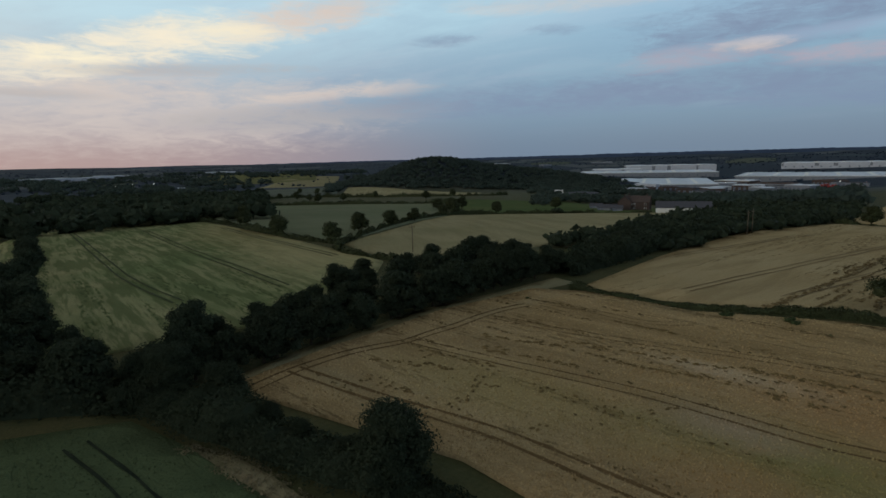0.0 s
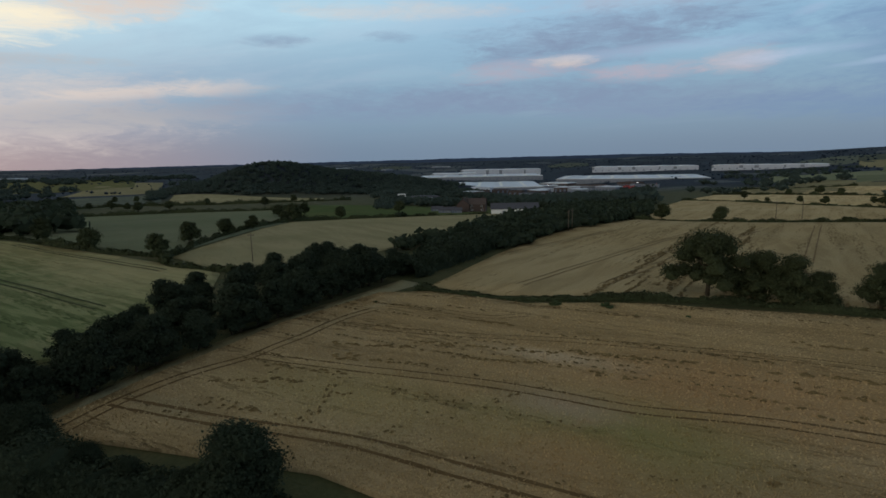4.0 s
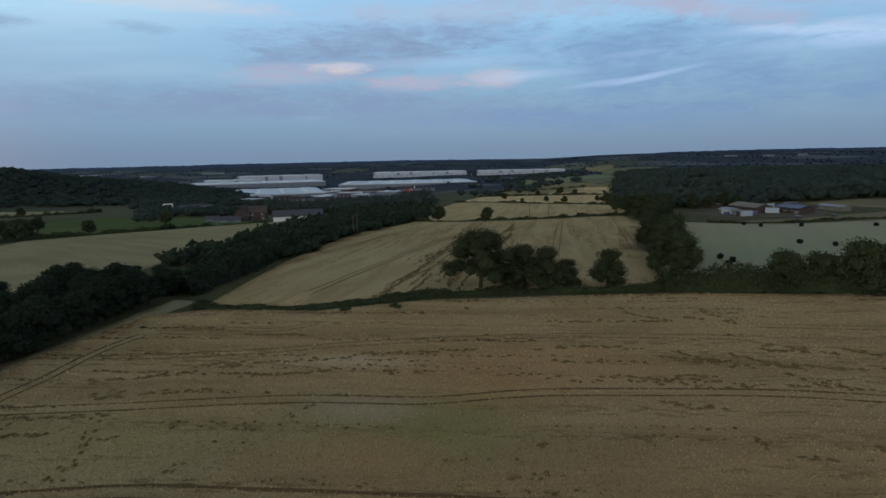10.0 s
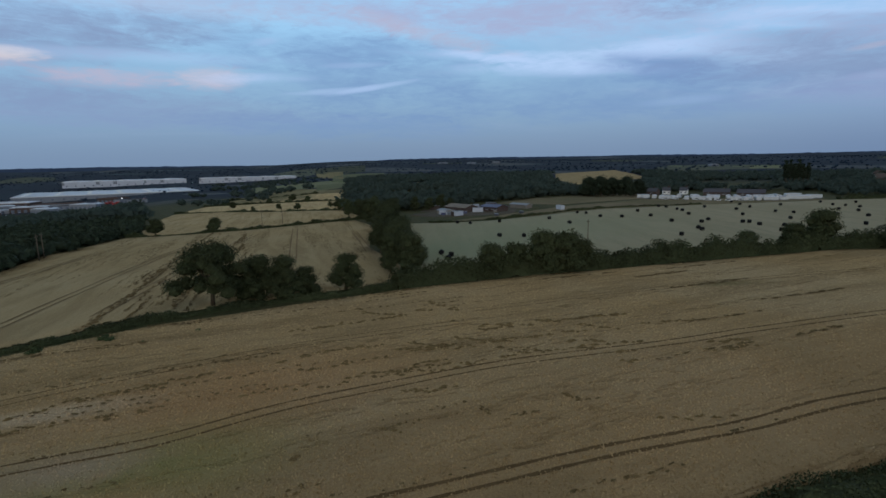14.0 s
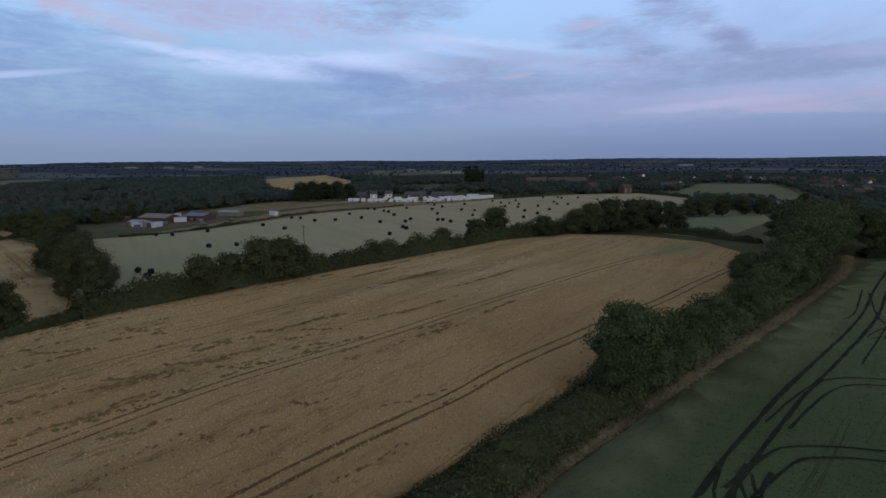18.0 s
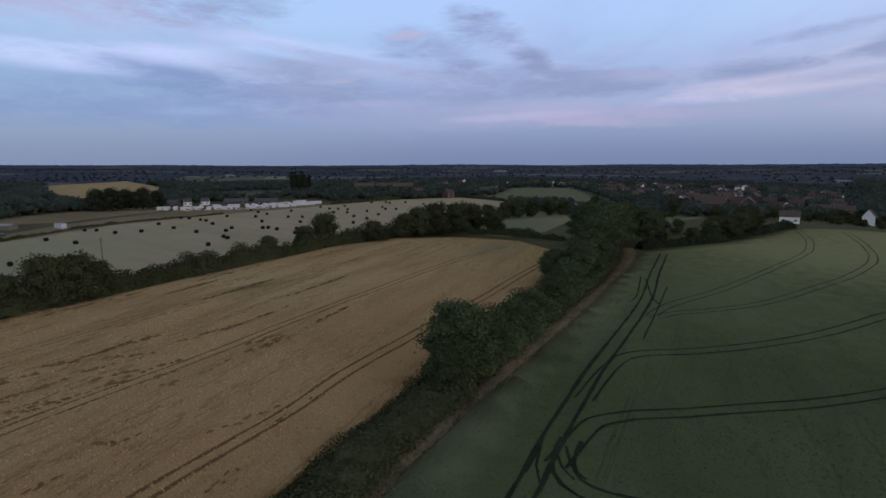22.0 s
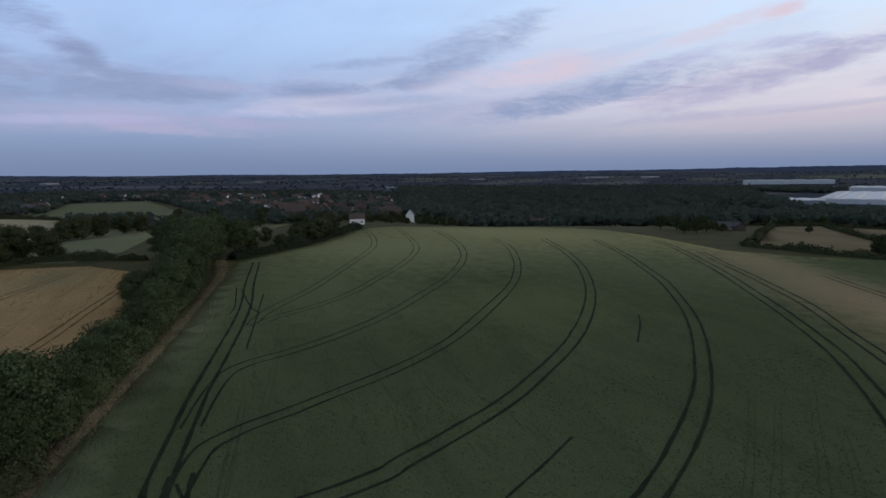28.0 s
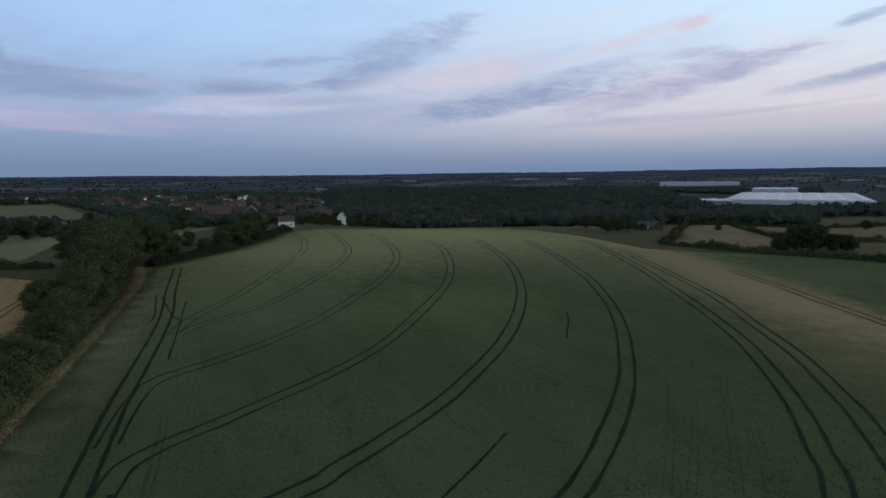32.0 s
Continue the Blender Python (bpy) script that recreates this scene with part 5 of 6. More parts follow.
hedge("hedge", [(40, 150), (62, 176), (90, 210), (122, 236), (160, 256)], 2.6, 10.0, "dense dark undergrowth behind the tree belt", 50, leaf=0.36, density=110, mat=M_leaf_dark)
ESTATE = [polar(-37, 800), polar(-30, 780), polar(-22, 820), polar(-18, 1000), polar(-20, 1240), polar(-28, 1240), polar(-38, 1180)]
WORKS = [polar(-27, 300), polar(-12, 312), polar(-11, 440), polar(-20, 440), polar(-27, 400)]
scrub = wood("scrub", (-37, -11), (165, 560), 1900, 4.6, "low dark scrub filling the strip beside the belt", 9, M_leaf_dark, 32, -2.0, clear=[FIELD_C, WORKS, [(5, 300), (5, 600), (128, 470), (128, 310)], [(155, 210), (300, 200), (360, 232), (412, 284), (438, 405), (392, 430), (286, 345), (222, 286)], [(-34, 182), (-15.5, 150), (10, 154), (30, 168), (60, 195), (84, 226), (120, 266), (148, 300), (120, 304), (60, 303), (4, 302)], [(155, 210), (200, 190), (254, 165), (296, 205), (294, 295), (215, 262)]])
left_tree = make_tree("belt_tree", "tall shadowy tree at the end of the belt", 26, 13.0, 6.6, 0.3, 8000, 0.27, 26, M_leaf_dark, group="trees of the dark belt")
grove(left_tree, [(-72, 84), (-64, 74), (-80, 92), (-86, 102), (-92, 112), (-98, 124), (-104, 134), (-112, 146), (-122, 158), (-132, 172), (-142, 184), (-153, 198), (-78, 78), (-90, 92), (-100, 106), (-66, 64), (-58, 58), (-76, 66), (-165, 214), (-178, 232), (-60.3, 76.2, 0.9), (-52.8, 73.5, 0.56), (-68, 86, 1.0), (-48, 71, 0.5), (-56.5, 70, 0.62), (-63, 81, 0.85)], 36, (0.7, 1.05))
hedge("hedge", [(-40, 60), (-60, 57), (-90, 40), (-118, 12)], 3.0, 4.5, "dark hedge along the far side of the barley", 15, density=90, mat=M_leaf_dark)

# hedge and oaks between the two wheat fields
hedge("hedge", [(27, 112), (36, 102), (46, 95.5), (58, 91), (68, 87), (82, 78), (93, 68), (104, 58.5)], 0.95, 2.8, "low clipped hedge between two wheat fields", 16, leaf=0.16, density=150, mat=M_leaf_oak)
hedge("hedge", [(104, 58.5), (118, 48), (129, 36), (148, 14), (162, 0)], 4.6, 5.5, "bushy dark hedge along the hay field", 17, leaf=0.26, density=150, ragged=0.2, mat=M_leaf_oak)
hedge("hedge", [(162, 0), (176, -17), (193, -37), (203, -55), (207, -80)], 4.0, 5.0, "tall bushy hedge along the hay field", 47, leaf=0.26, density=150, ragged=0.3, mat=M_leaf_oak)
hedge("hedge", [(207, -80), (198, -100), (184, -112), (168, -120)], 1.8, 3.0, "low dark hedge beyond the wheat", 48, leaf=0.24, density=110, mat=M_leaf_oak)
oak = make_tree("oak_tree", "wide old oak with dark open crown above a hedge", 27, 14.2, 8.4, 2.6, 20000, 0.17, 30, M_leaf_oak, 0.88, "oaks on the field boundary")
grove(oak, [(78, 85.5)], 37, (1.0, 1.0))
oak_b = make_tree("oak_tree", "squat dark oak on the field boundary", 28, 10.6, 5.6, -0.6, 14000, 0.17, 22, M_leaf_oak, 0.72, "oaks on the field boundary")
grove(oak_b, [(84.8, 79.2, 1.0), (88.5, 76.5, 0.92), (92, 74, 0.7), (100, 68.7, 0.84)], 38)
big = make_tree("tall_tree", "tall dense tree mass at the field corner", 29, 17.0, 7.6, 0.3, 15000, 0.23, 30, M_leaf_oak, group="tall trees at the field corner")
grove(big, [(116, 60.5, 0.72), (123, 66.5, 1.02), (119, 68, 0.85), (131, 71.5, 1.12), (138, 76, 1.08), (134, 74, 1.1), (148, 88, 0.95), (156, 92, 1.0), (170, 100, 1.05), (185, 108, 1.1), (198, 114, 1.1), (212, 122, 1.1),
            (222, 136, 1.05), (236, 148, 1.0), (248, 160, 0.95), (262, 176, 0.85), (275, 166, 0.9), (240, 134, 1.0), (258, 146, 0.95), (306, 146, 0.72), (312, 141, 0.8), (320, 138, 0.62), (298, 152, 0.75)], 39)
grove(make_tree("tall_tree", "broad dark copper-tinged tree beyond the hay field", 60, 17.0, 11.5, -1.5, 11000, 0.34, 30, M_leaf_dark, group="trees beyond the hay field"),
      [(*polar(-80.8, 442), 0.9), (*polar(-82.0, 436), 1.05), (*polar(-83.2, 446), 1.0), (*polar(-84.4, 440), 0.95), (*polar(-85.6, 450), 0.8)], 59)
mid = make_tree("hedge_tree", "rounded hedgerow tree beside the hay field", 30, 9.0, 6.2, 0.0, 8000, 0.22, 22, M_leaf_oak, group="trees along the hay field")
grove(mid, [(124, 42.5, 0.9), (128, 37.5, 1.05), (132, 31.5, 1.22), (135, 27, 1.28), (138.5, 23.5, 0.95), (*polar(-88, 156), 0.55), (*polar(-95.3, 184), 0.8), (*polar(-98.7, 193), 1.0), (*polar(-100.7, 199), 1.35), (*polar(-105.8, 206), 1.0),
            (*polar(-109, 213), 1.2), (*polar(-110.6, 217), 1.4), (*polar(-112.4, 220), 1.6), (*polar(-114.6, 224), 1.6), (*polar(-116.2, 232), 1.5), (*polar(-118.4, 226), 1.25),
            (*polar(-119.6, 290), 1.1), (*polar(-120.9, 292), 1.3), (*polar(-122.3, 300), 1.25), (*polar(-117.8, 285), 1.0), (*polar(-124, 312), 1.1), (*polar(-125.5, 318), 1.1), (143.5, -158, 0.72), (145, -168, 0.95), (148, -180, 1.1), (151, -190, 1.15), (155, -200, 1.1), (158, -209, 0.9), (150, -150, 0.6),
            (-51, -219, 0.6), (-54, -223, 0.8), (-58, -226, 1.05), (-62, -224, 1.15), (-66, -229, 1.0), (-70, -228, 0.7), (-74, -229, 0.75), (-77, -231, 0.6)], 40)
grove(make_tree("hedge_tree", "dark round tree on the paddock edge", 61, 10.5, 6.4, 0.0, 6500, 0.25, 20, M_leaf_oak, group="trees round the paddocks"),
      [(172, -152), (168, -160), (176, -176), (158, -156), (164, -172), (158, -186), (166, -196), (174, -206), (178, -226), (160, -204), (170, -216), (182, -236), (188, -246), (252, -268), (262, -276), (275, -280), (225, -232), (270, -240), (262, -225), (280, -250), (300, -240), (318, -220)], 62, (0.6, 1.1))
hedge("hedge", [(140, -131), (142, -158), (144, -176), (152, -204), (167, -244)], 2.3, 4.0, "dark hedge at the head of the barley", 18, leaf=0.36, density=75, mat=M_leaf_dark)

# thin hedges and single trees farther out
thin = [([(156, 218), (171.5, 199.8), (227.5, 169.8), (250, 157), (272, 150)], 1.5), ([(286, 343), (299, 301), (300, 208)], 1.6), ([(392, 430), (438, 407), (411, 284), (350, 232)], 2.0), ([(445, 455), (560, 548), (602, 452)], 2.4),
                  ([(-36, 184), (-64, 212), (-122, 284), (-160, 300)], 2.2), ([(-14, 149), (-35, 184), (1, 304), (60, 305), (150, 306)], 2.0)]
thin += [([(-196, 487), (-170, 502), (-5, 444), (18, 498)], 3.0), ([(-250, 619), (-178, 698), (-60, 640), (36, 598), (70, 610)], 4.0),
([(235, 112), (252, 90), (318, 49), (364, -7)], 1.0), ([(436, -90), (470, -158), (468, -216), (402, -228), (332, -194), (264, -156)], 2.6),
([(-13, -231), (-20, -227), (-45, -212), (-76, -198), (-104, -188), (-130, -160)], 2.2), ([(-17, -234), (-42, -430)], 2.5), ([(-75, -460), (-62, -262)], 2.0),
([(-84, -272), (-150, -338), (-222, -424)], 2.4), ([(-38, -432), (-75, -460), (-130, -446), (-194, -506)], 3.0)]
for pts, tall in thin:
    hedge("hedge", pts, tall * 0.8, tall * 1.1, "thin dark hedge between far fields", int(abs(pts[0][0])) + 100, leaf=0.42, density=26, mat=M_leaf_oak)
single = make_tree("field_tree", "solitary round dark tree between fields", 63, 10.0, 6.0, 0.8, 5000, 0.27, 18, M_leaf_oak, group="scattered field trees")
grove(single, [(163, 208.4, 0.82), (183, 195.2, 0.9), (-102, 276), (-71.6, 232), (-34.2, 217, 1.05), (-23.8, 238.6, 1.0), (-14.4, 259.2, 0.85), (4.5, 309, 1.25), (-1, 306, 0.8), (30.5, 317, 0.9), (-17.5, 527, 1.2), (5, 367), (35, 359), (72, 352), (346, 347, 0.75), (318, 299, 0.45), (320, 276, 0.6), (309, 250, 0.7), (436, 388, 0.8), (452, 371, 1.1), (413, 322, 0.8), (327, 235, 0.6),
                (-214, 632), (-197, 659), (-178, 773), (-207, 790), (12, 372), (-4, 360), (300, 205), (312, 218), (288, 182), (276, 168), (-150, 610), (-80, 640), (-20, 620), (10, 610),
                (-48, -330, 0.5), (-75, -462), (-20, -420), (-150, -430), (-4, -300, 0.7), (-1, -285, 0.8), (3, -275, 0.8), (8, -268, 0.8), (-8, -290, 0.55), (12, -290, 1.0), (20, -300, 1.0), (2, -310, 1.0),
                (-65.8, 216.6, 1.00), (-39.1, 187.9, 0.95), (-34.7, 223.5, 0.90), (-93.8, 256.3, 0.90), (-171.7, 640.5, 1.20), (-219.8, 659.2, 1.20), (-127.8, 555.4, 1.20), (-246.5, 643.4, 1.20), (-104.6, 569.1, 1.10)], 64, (0.74, 1.08))
poplar = make_tree("poplar_tree", "tall narrow poplar above the village trees", 65, 29.0, 5.6, 1.0, 3500, 0.7, 22, M_leaf_dark, 0.4, "row of poplars")
grove(poplar, [polar(-97.8 - 0.32 * k, 690 + 6 * k) for k in range(6)], 66, (0.85, 1.05), 0.2)

# woods
wood("woodland", (18, 62), (300, 900), 1000, 10, "dark wood beyond the patchy wheat", 1, M_leaf_dark, 56, -0.55)
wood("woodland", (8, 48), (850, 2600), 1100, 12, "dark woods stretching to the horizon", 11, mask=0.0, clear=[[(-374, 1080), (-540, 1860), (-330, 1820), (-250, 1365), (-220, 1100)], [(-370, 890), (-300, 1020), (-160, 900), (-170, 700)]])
wood("woodland", (-16, 12), (800, 1180), 2600, 6.5, "dark wood covering the low hill", 2, mask=-2.0, clear=[[(-160, 880), (-37, 790), (60, 720), (40, 590), (-140, 700)]])
wood("woodland", (-32, -9), (400, 1050), 900, 7, "trees round the works and houses in the valley", 3, mask=-0.3, clear=[ESTATE, WORKS])
wood("woodland", (-37, -30), (400, 1000), 320, 9, "hedges and copses on the valley side", 4, mask=0.05, clear=[ESTATE, [(200, 240), (300, 300), (430, 420), (300, 330)]])
wood("woodland", (-57, -40), (600, 1900), 330, 9, "copses between far strips of wheat", 12, mask=0.35, clear=FAR_OPEN + [[(155, 210), (254, 160), (300, 200), (380, 250), (380, 360), (215, 270)], [(430, 310), (520, 350), (570, 450), (455, 450)]])
wood("woodland", (-88, -56), (330, 1250), 2400, 9, "wide dark woods behind the sheds", 5, blades=26, mask=-0.7, clear=FAR_OPEN + [[(470, 85), (690, 150), (860, 200), (1190, 275), (1460, 175), (960, 45), (600, 22), (480, 50)], [(390, 200), (430, 255), (550, 270), (570, 235), (470, 185)], [(610, 315), (680, 390), (870, 435), (845, 365)], [(740, 110), (894, 205), (1290, 165), (1045, 60)], [(230, 120), (330, 60), (420, 12), (460, 20), (470, 60), (350, 130)], [(420, -80), (500, -80), (500, 60), (420, 30)], [(320, 75), (415, 105), (440, 60), (440, -90), (330, -20)]])
wood("woodland", (-128, -86), (470, 1150), 1500, 8, "trees round the village houses", 6, mask=-0.45, clear=FAR_OPEN + [FIELD_H, [(290, -264), (380, -230), (468, -250), (700, -409), (690, -510), (560, -440)], [(1450, 40), (1800, 60), (1700, -260), (1430, -190)], [(405, 15), (505, 20), (515, -95), (430, -90)], [(320, 75), (415, 105), (440, 60), (440, -90), (330, -20)]])
wood("woodland", (-152, -120), (330, 1200), 1900, 7.5, "garden and street trees in the village", 7, mask=-0.55, clear=[[(290, -264), (380, -230), (468, -250), (700, -409), (690, -510), (560, -440)], [(176, -240), (206, -262), (236, -378), (232, -415), (206, -420), (150, -280)]])
wood("woodland", (-196, -150), (395, 1700), 4000, 12, "broad dark wood below the crest of the barley", 8, blades=26, mask=-1.0, clear=[[(0, -200), (-40, -440), (-75, -470), (-140, -450), (-230, -520), (-300, -300)], [(10, -690), (-105, -660), (-120, -800), (-10, -795)], [(215, -380), (250, -385), (260, -420), (215, -420)], [(-110, -840), (-290, -810), (-580, -1430), (-90, -1450)], [(176, -255), (215, -262), (275, -378), (262, -450), (196, -450), (150, -300)]])
wood("woodland", (-225, -176), (600, 1500), 900, 12, "woods and hedgerows round the far store", 10, mask=-0.2, clear=[[(-110, -840), (-290, -810), (-580, -1430), (-90, -1450)], [(10, -690), (-105, -660), (-120, -800), (-10, -795)]])
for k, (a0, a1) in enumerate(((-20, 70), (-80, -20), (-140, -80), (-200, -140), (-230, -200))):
    wood("far_woodland", (a0, a1), (1200, 3900), 2000, 6, "distant scattered woods and hedgerows", 20 + k, M_leaf_haze, blades=8, mask=-0.15, clear=FAR_OPEN + [[(-110, -840), (-290, -810), (-580, -1430), (-90, -1450)], [(860, 200), (1190, 275), (1460, 175), (960, 45)]])


garden = make_tree("garden_tree", "small dark garden tree among the houses", 67, 6.0, 4.2, 0.2, 2600, 0.3, 16, M_leaf_oak, group="garden trees")
grove(garden, [(*polar(-145.2 - 0.42 * k, 352 + 11 * (k * 7 % 9)), 0.8 + 0.2 * (k * 5 % 4)) for k in range(14)] + [(*polar(-151.9 - 0.35 * k, 345 + 12 * (k * 5 % 7)), 0.9 + 0.15 * (k % 4)) for k in range(14)] + [(*polar(-140.6 - 0.37 * k, 352 + 9 * (k * 5 % 8)), 0.8 + 0.2 * (k * 3 % 4)) for k in range(13)]
      + [(*polar(-146 - 0.6 * k, 452 + 6 * (k % 3)), 1.3 + 0.15 * (k % 3)) for k in range(11)], 68)


# ---- bales ----
def bale_mesh():
    bm = bmesh.new()
    bmesh.ops.create_cone(bm, cap_ends=True, segments=20, radius1=0.80, radius2=0.80, depth=1.5)
    bmesh.ops.bevel(bm, geom=[e for e in bm.edges if len(e.link_faces) == 2 and any(len(f.verts) > 4 for f in e.link_faces)], offset=0.12, segments=2, affect="EDGES")
    bmesh.ops.rotate(bm, verts=bm.verts[:], matrix=Matrix.Rotation(radians(90), 3, "X"))
    for v in bm.verts:
        v.co.z = v.co.z * 0.95 + 0.74
        v.co += Vector((noise.noise(v.co * 2), noise.noise(v.co * 2 + Vector((5, 0, 0))), 0)) * 0.05
        v.co.z = max(v.co.z, 0.0)
    return bm


bale = holder("hay_bale", "black plastic wrapped round bale on mown hay", "bale", "bales in the hay field")
part("wrap", bale_mesh(), M_wrap, bale)
for s in (-1, 1):
    bm = bmesh.new()
    bmesh.ops.create_cone(bm, cap_ends=True, segments=16, radius1=0.58, radius2=0.30, depth=0.05)
    bmesh.ops.rotate(bm, verts=bm.verts[:], matrix=Matrix.Rotation(radians(-90 * s), 3, "X"))
    bmesh.ops.translate(bm, verts=bm.verts[:], vec=(0, s * 0.77, 0.74))
    part("wrap_end", bm, M_wrap_end, bale)
BALES = [(149.9, 67.8), (147.3, 63.4), (141.6, 61.9), (235.4, 98), (233.5, 90.7), (194.8, 63.9), (196, 54.8), (262, 60.7), (245, 47.6), (293, 53), (290, 47.9), (275.8, 38.7),
         (276, 28.6), (306.6, 23.9), (260.4, 6), (213.5, 1.4), (236, -4.3), (230.4, -5.6), (258.4, -5.9), (268.4, -8.7), (339, 15.1), (332.8, 10.8), (314.5, 2.3), (294.5, -0.8)]
BALES += [(338.9, -8.8), (387, -25), (365, -28), (327.6, -23.7), (345.6, -31.5), (295, -24.2), (261.1, -21.6), (261, -24), (252, -26.8), (317, -40.2), (367.8, -48.8), (280, -41.3), (250, -35.2),
          (233, -32), (399, -73.6), (376.5, -75.5), (371.4, -80.4), (340.2, -70.8), (303.6, -62.8), (401.6, -91.8), (361.2, -84.6), (332, -77.3), (300.6, -73.8), (262.3, -63.9)]
BALES += [(281.4, -76), (337.8, -91.5), (431.4, -120.8), (305.2, -89.3), (373.5, -112.4), (353.2, -108.5), (428, -132), (418.7, -132), (348.7, -114.4), (417.6, -145), (390, -150), (360, -140),
          (246, -262), (311, -47), (321, 5), (283, 16), (244, 80)]
rng = np.random.default_rng(77)
for k, (x, y) in enumerate(BALES):
    m = pose(x, y, ground(x, y) + 0.10, 0, 0, rng.uniform(0, 360)) @ Matrix.Scale(0.98, 4)
    if k == 0:
        bale.matrix_basis = m
    else:
        copy_thing(bale, m)


# ---- buildings ----
def box(bm, x0, x1, y0, y1, z0, z1):
    v = [bm.verts.new(p) for p in ((x0, y0, z0), (x1, y0, z0), (x1, y1, z0), (x0, y1, z0), (x0, y0, z1), (x1, y0, z1), (x1, y1, z1), (x0, y1, z1))]
    for f in ((0, 3, 2, 1), (4, 5, 6, 7), (0, 1, 5, 4), (1, 2, 6, 5), (2, 3, 7, 6), (3, 0, 4, 7)):
        bm.faces.new([v[k] for k in f])


def slab(name, x0, x1, y0, y1, z0, z1, mat, parent, label=""):
    bm = bmesh.new()
    box(bm, x0, x1, y0, y1, z0, z1)
    return part(name, bm, mat, parent, label)


def gable_walls(w, d, eaves, ridge, thick=0.0):
    bm = bmesh.new()
    a = [bm.verts.new(p) for p in ((-w / 2, -d / 2, -1.5), (w / 2, -d / 2, -1.5), (w / 2, d / 2, -1.5), (-w / 2, d / 2, -1.5))]
    b = [bm.verts.new(p) for p in ((-w / 2, -d / 2, eaves), (w / 2, -d / 2, eaves), (w / 2, d / 2, eaves), (-w / 2, d / 2, eaves))]
    r = [bm.verts.new((-w / 2, 0, ridge)), bm.verts.new((w / 2, 0, ridge))]
    bm.faces.new((a[0], a[1], b[1], b[0]))
    bm.faces.new((a[2], a[3], b[3], b[2]))
    bm.faces.new((a[1], a[2], b[2], r[1], b[1]))
    bm.faces.new((a[3], a[0], b[0], r[0], b[3]))
    bm.faces.new((b[0], b[1], r[1], r[0]))
    bm.faces.new((b[2], b[3], r[0], r[1]))
    return bm


def gable_roof(w, d, eaves, ridge, over=0.35, thick=0.16):
    """Two pitched slabs that meet at the ridge and overhang the walls."""
    bm = bmesh.new()
    run = d / 2
    drop = (ridge - eaves) / run * over
    for s in (-1, 1):
        lo = [bm.verts.new((x, s * (run + over), eaves - drop + t)) for t in (0.02, thick) for x in (-w / 2 - over, w / 2 + over)]
        hi = [bm.verts.new((x, 0, ridge + t)) for t in (0.02, thick) for x in (-w / 2 - over, w / 2 + over)]
        for f in ((lo[2], lo[3], hi[3], hi[2]), (lo[0], hi[0], hi[1], lo[1]), (lo[0], lo[1], lo[3], lo[2]), (lo[0], lo[2], hi[2], hi[0]), (lo[1], hi[1], hi[3], lo[3])):
            bm.faces.new(f)
    bmesh.ops.recalc_face_normals(bm, faces=bm.faces[:])
    return bm


def window(x, y, z, w, h, face, parent, frame_mat=None):
    """A framed pane set on a wall; face is the turn of the wall's outward side."""
    fr = bmesh.new()
    box(fr, -w / 2, w / 2, -0.05, 0.06, 0, h)
    ob = part("window", fr, frame_mat or M_fascia, parent)
    ob.matrix_basis = pose(x, y, z, 0, 0, face)
    pane = bmesh.new()
    box(pane, -w / 2 + 0.1, -0.04, -0.075, -0.05, 0.1, h - 0.1)
    box(pane, 0.04, w / 2 - 0.1, -0.075, -0.05, 0.1, h - 0.1)
    part("pane", pane, M_glass, ob)
    return ob


def house(label, w, d, eaves, ridge, wall_mat, roof_mat, trim=False, group="", wing=False):
    h = holder("house", label, "house", group)
    part("wall", gable_walls(w, d, eaves, ridge), wall_mat, h)
    part("roof", gable_roof(w, d, eaves, ridge), roof_mat, h)
    if wing:
        wb = gable_walls(d * 0.8, w * 0.5, eaves * 0.95, ridge * 0.92)
        rb = gable_roof(d * 0.8, w * 0.5, eaves * 0.95, ridge * 0.92)
        for b_, n_, m_ in ((wb, "wall", wall_mat), (rb, "roof", roof_mat)):
            bmesh.ops.rotate(b_, verts=b_.verts[:], matrix=Matrix.Rotation(radians(90), 3, "Z"))
            bmesh.ops.translate(b_, verts=b_.verts[:], vec=(w * 0.2, -d * 0.55, 0))
            part(n_, b_, m_, h)
    ch = bmesh.new()
    box(ch, -w * 0.32 - 0.4, -w * 0.32 + 0.4, -0.35, 0.35, ridge - 1.0, ridge + 1.1)
    box(ch, -w * 0.32 - 0.25, -w * 0.32 - 0.02, -0.12, 0.12, ridge + 1.1, ridge + 1.5)
    box(ch, -w * 0.32 + 0.05, -w * 0.32 + 0.28, -0.12, 0.12, ridge + 1.1, ridge + 1.5)
    part("chimney", ch, M_brick, h)
    if trim:
        for s in (-1, 1):
            bm = bmesh.new()
            for q in (-1, 1):
                v = [bm.verts.new((s * (w / 2 + 0.38), q * yy, zz)) for yy, zz in ((0.0, ridge + 0.2), (d / 2 + 0.4, eaves - 0.2), (d / 2 + 0.4, eaves - 0.55), (0.0, ridge - 0.15))]
                bm.faces.new(v)
            bmesh.ops.solidify(bm, geom=bm.faces[:], thickness=0.06)
            part("barge_board", bm, M_fascia, h)
    rows = (1.0, 3.6) if eaves > 4 else (1.0,)
    for s, face in ((-1, 0), (1, 180)):
        for z in rows:
            for x in (-w * 0.3, w * 0.3):
                window(x, s * (d / 2 + 0.02), z, 1.5, 1.2, face, h)
    slab("door", -0.5, 0.5, -d / 2 - 0.06, -d / 2 + 0.02, 0, 2.05, M_slate, h)
    return h


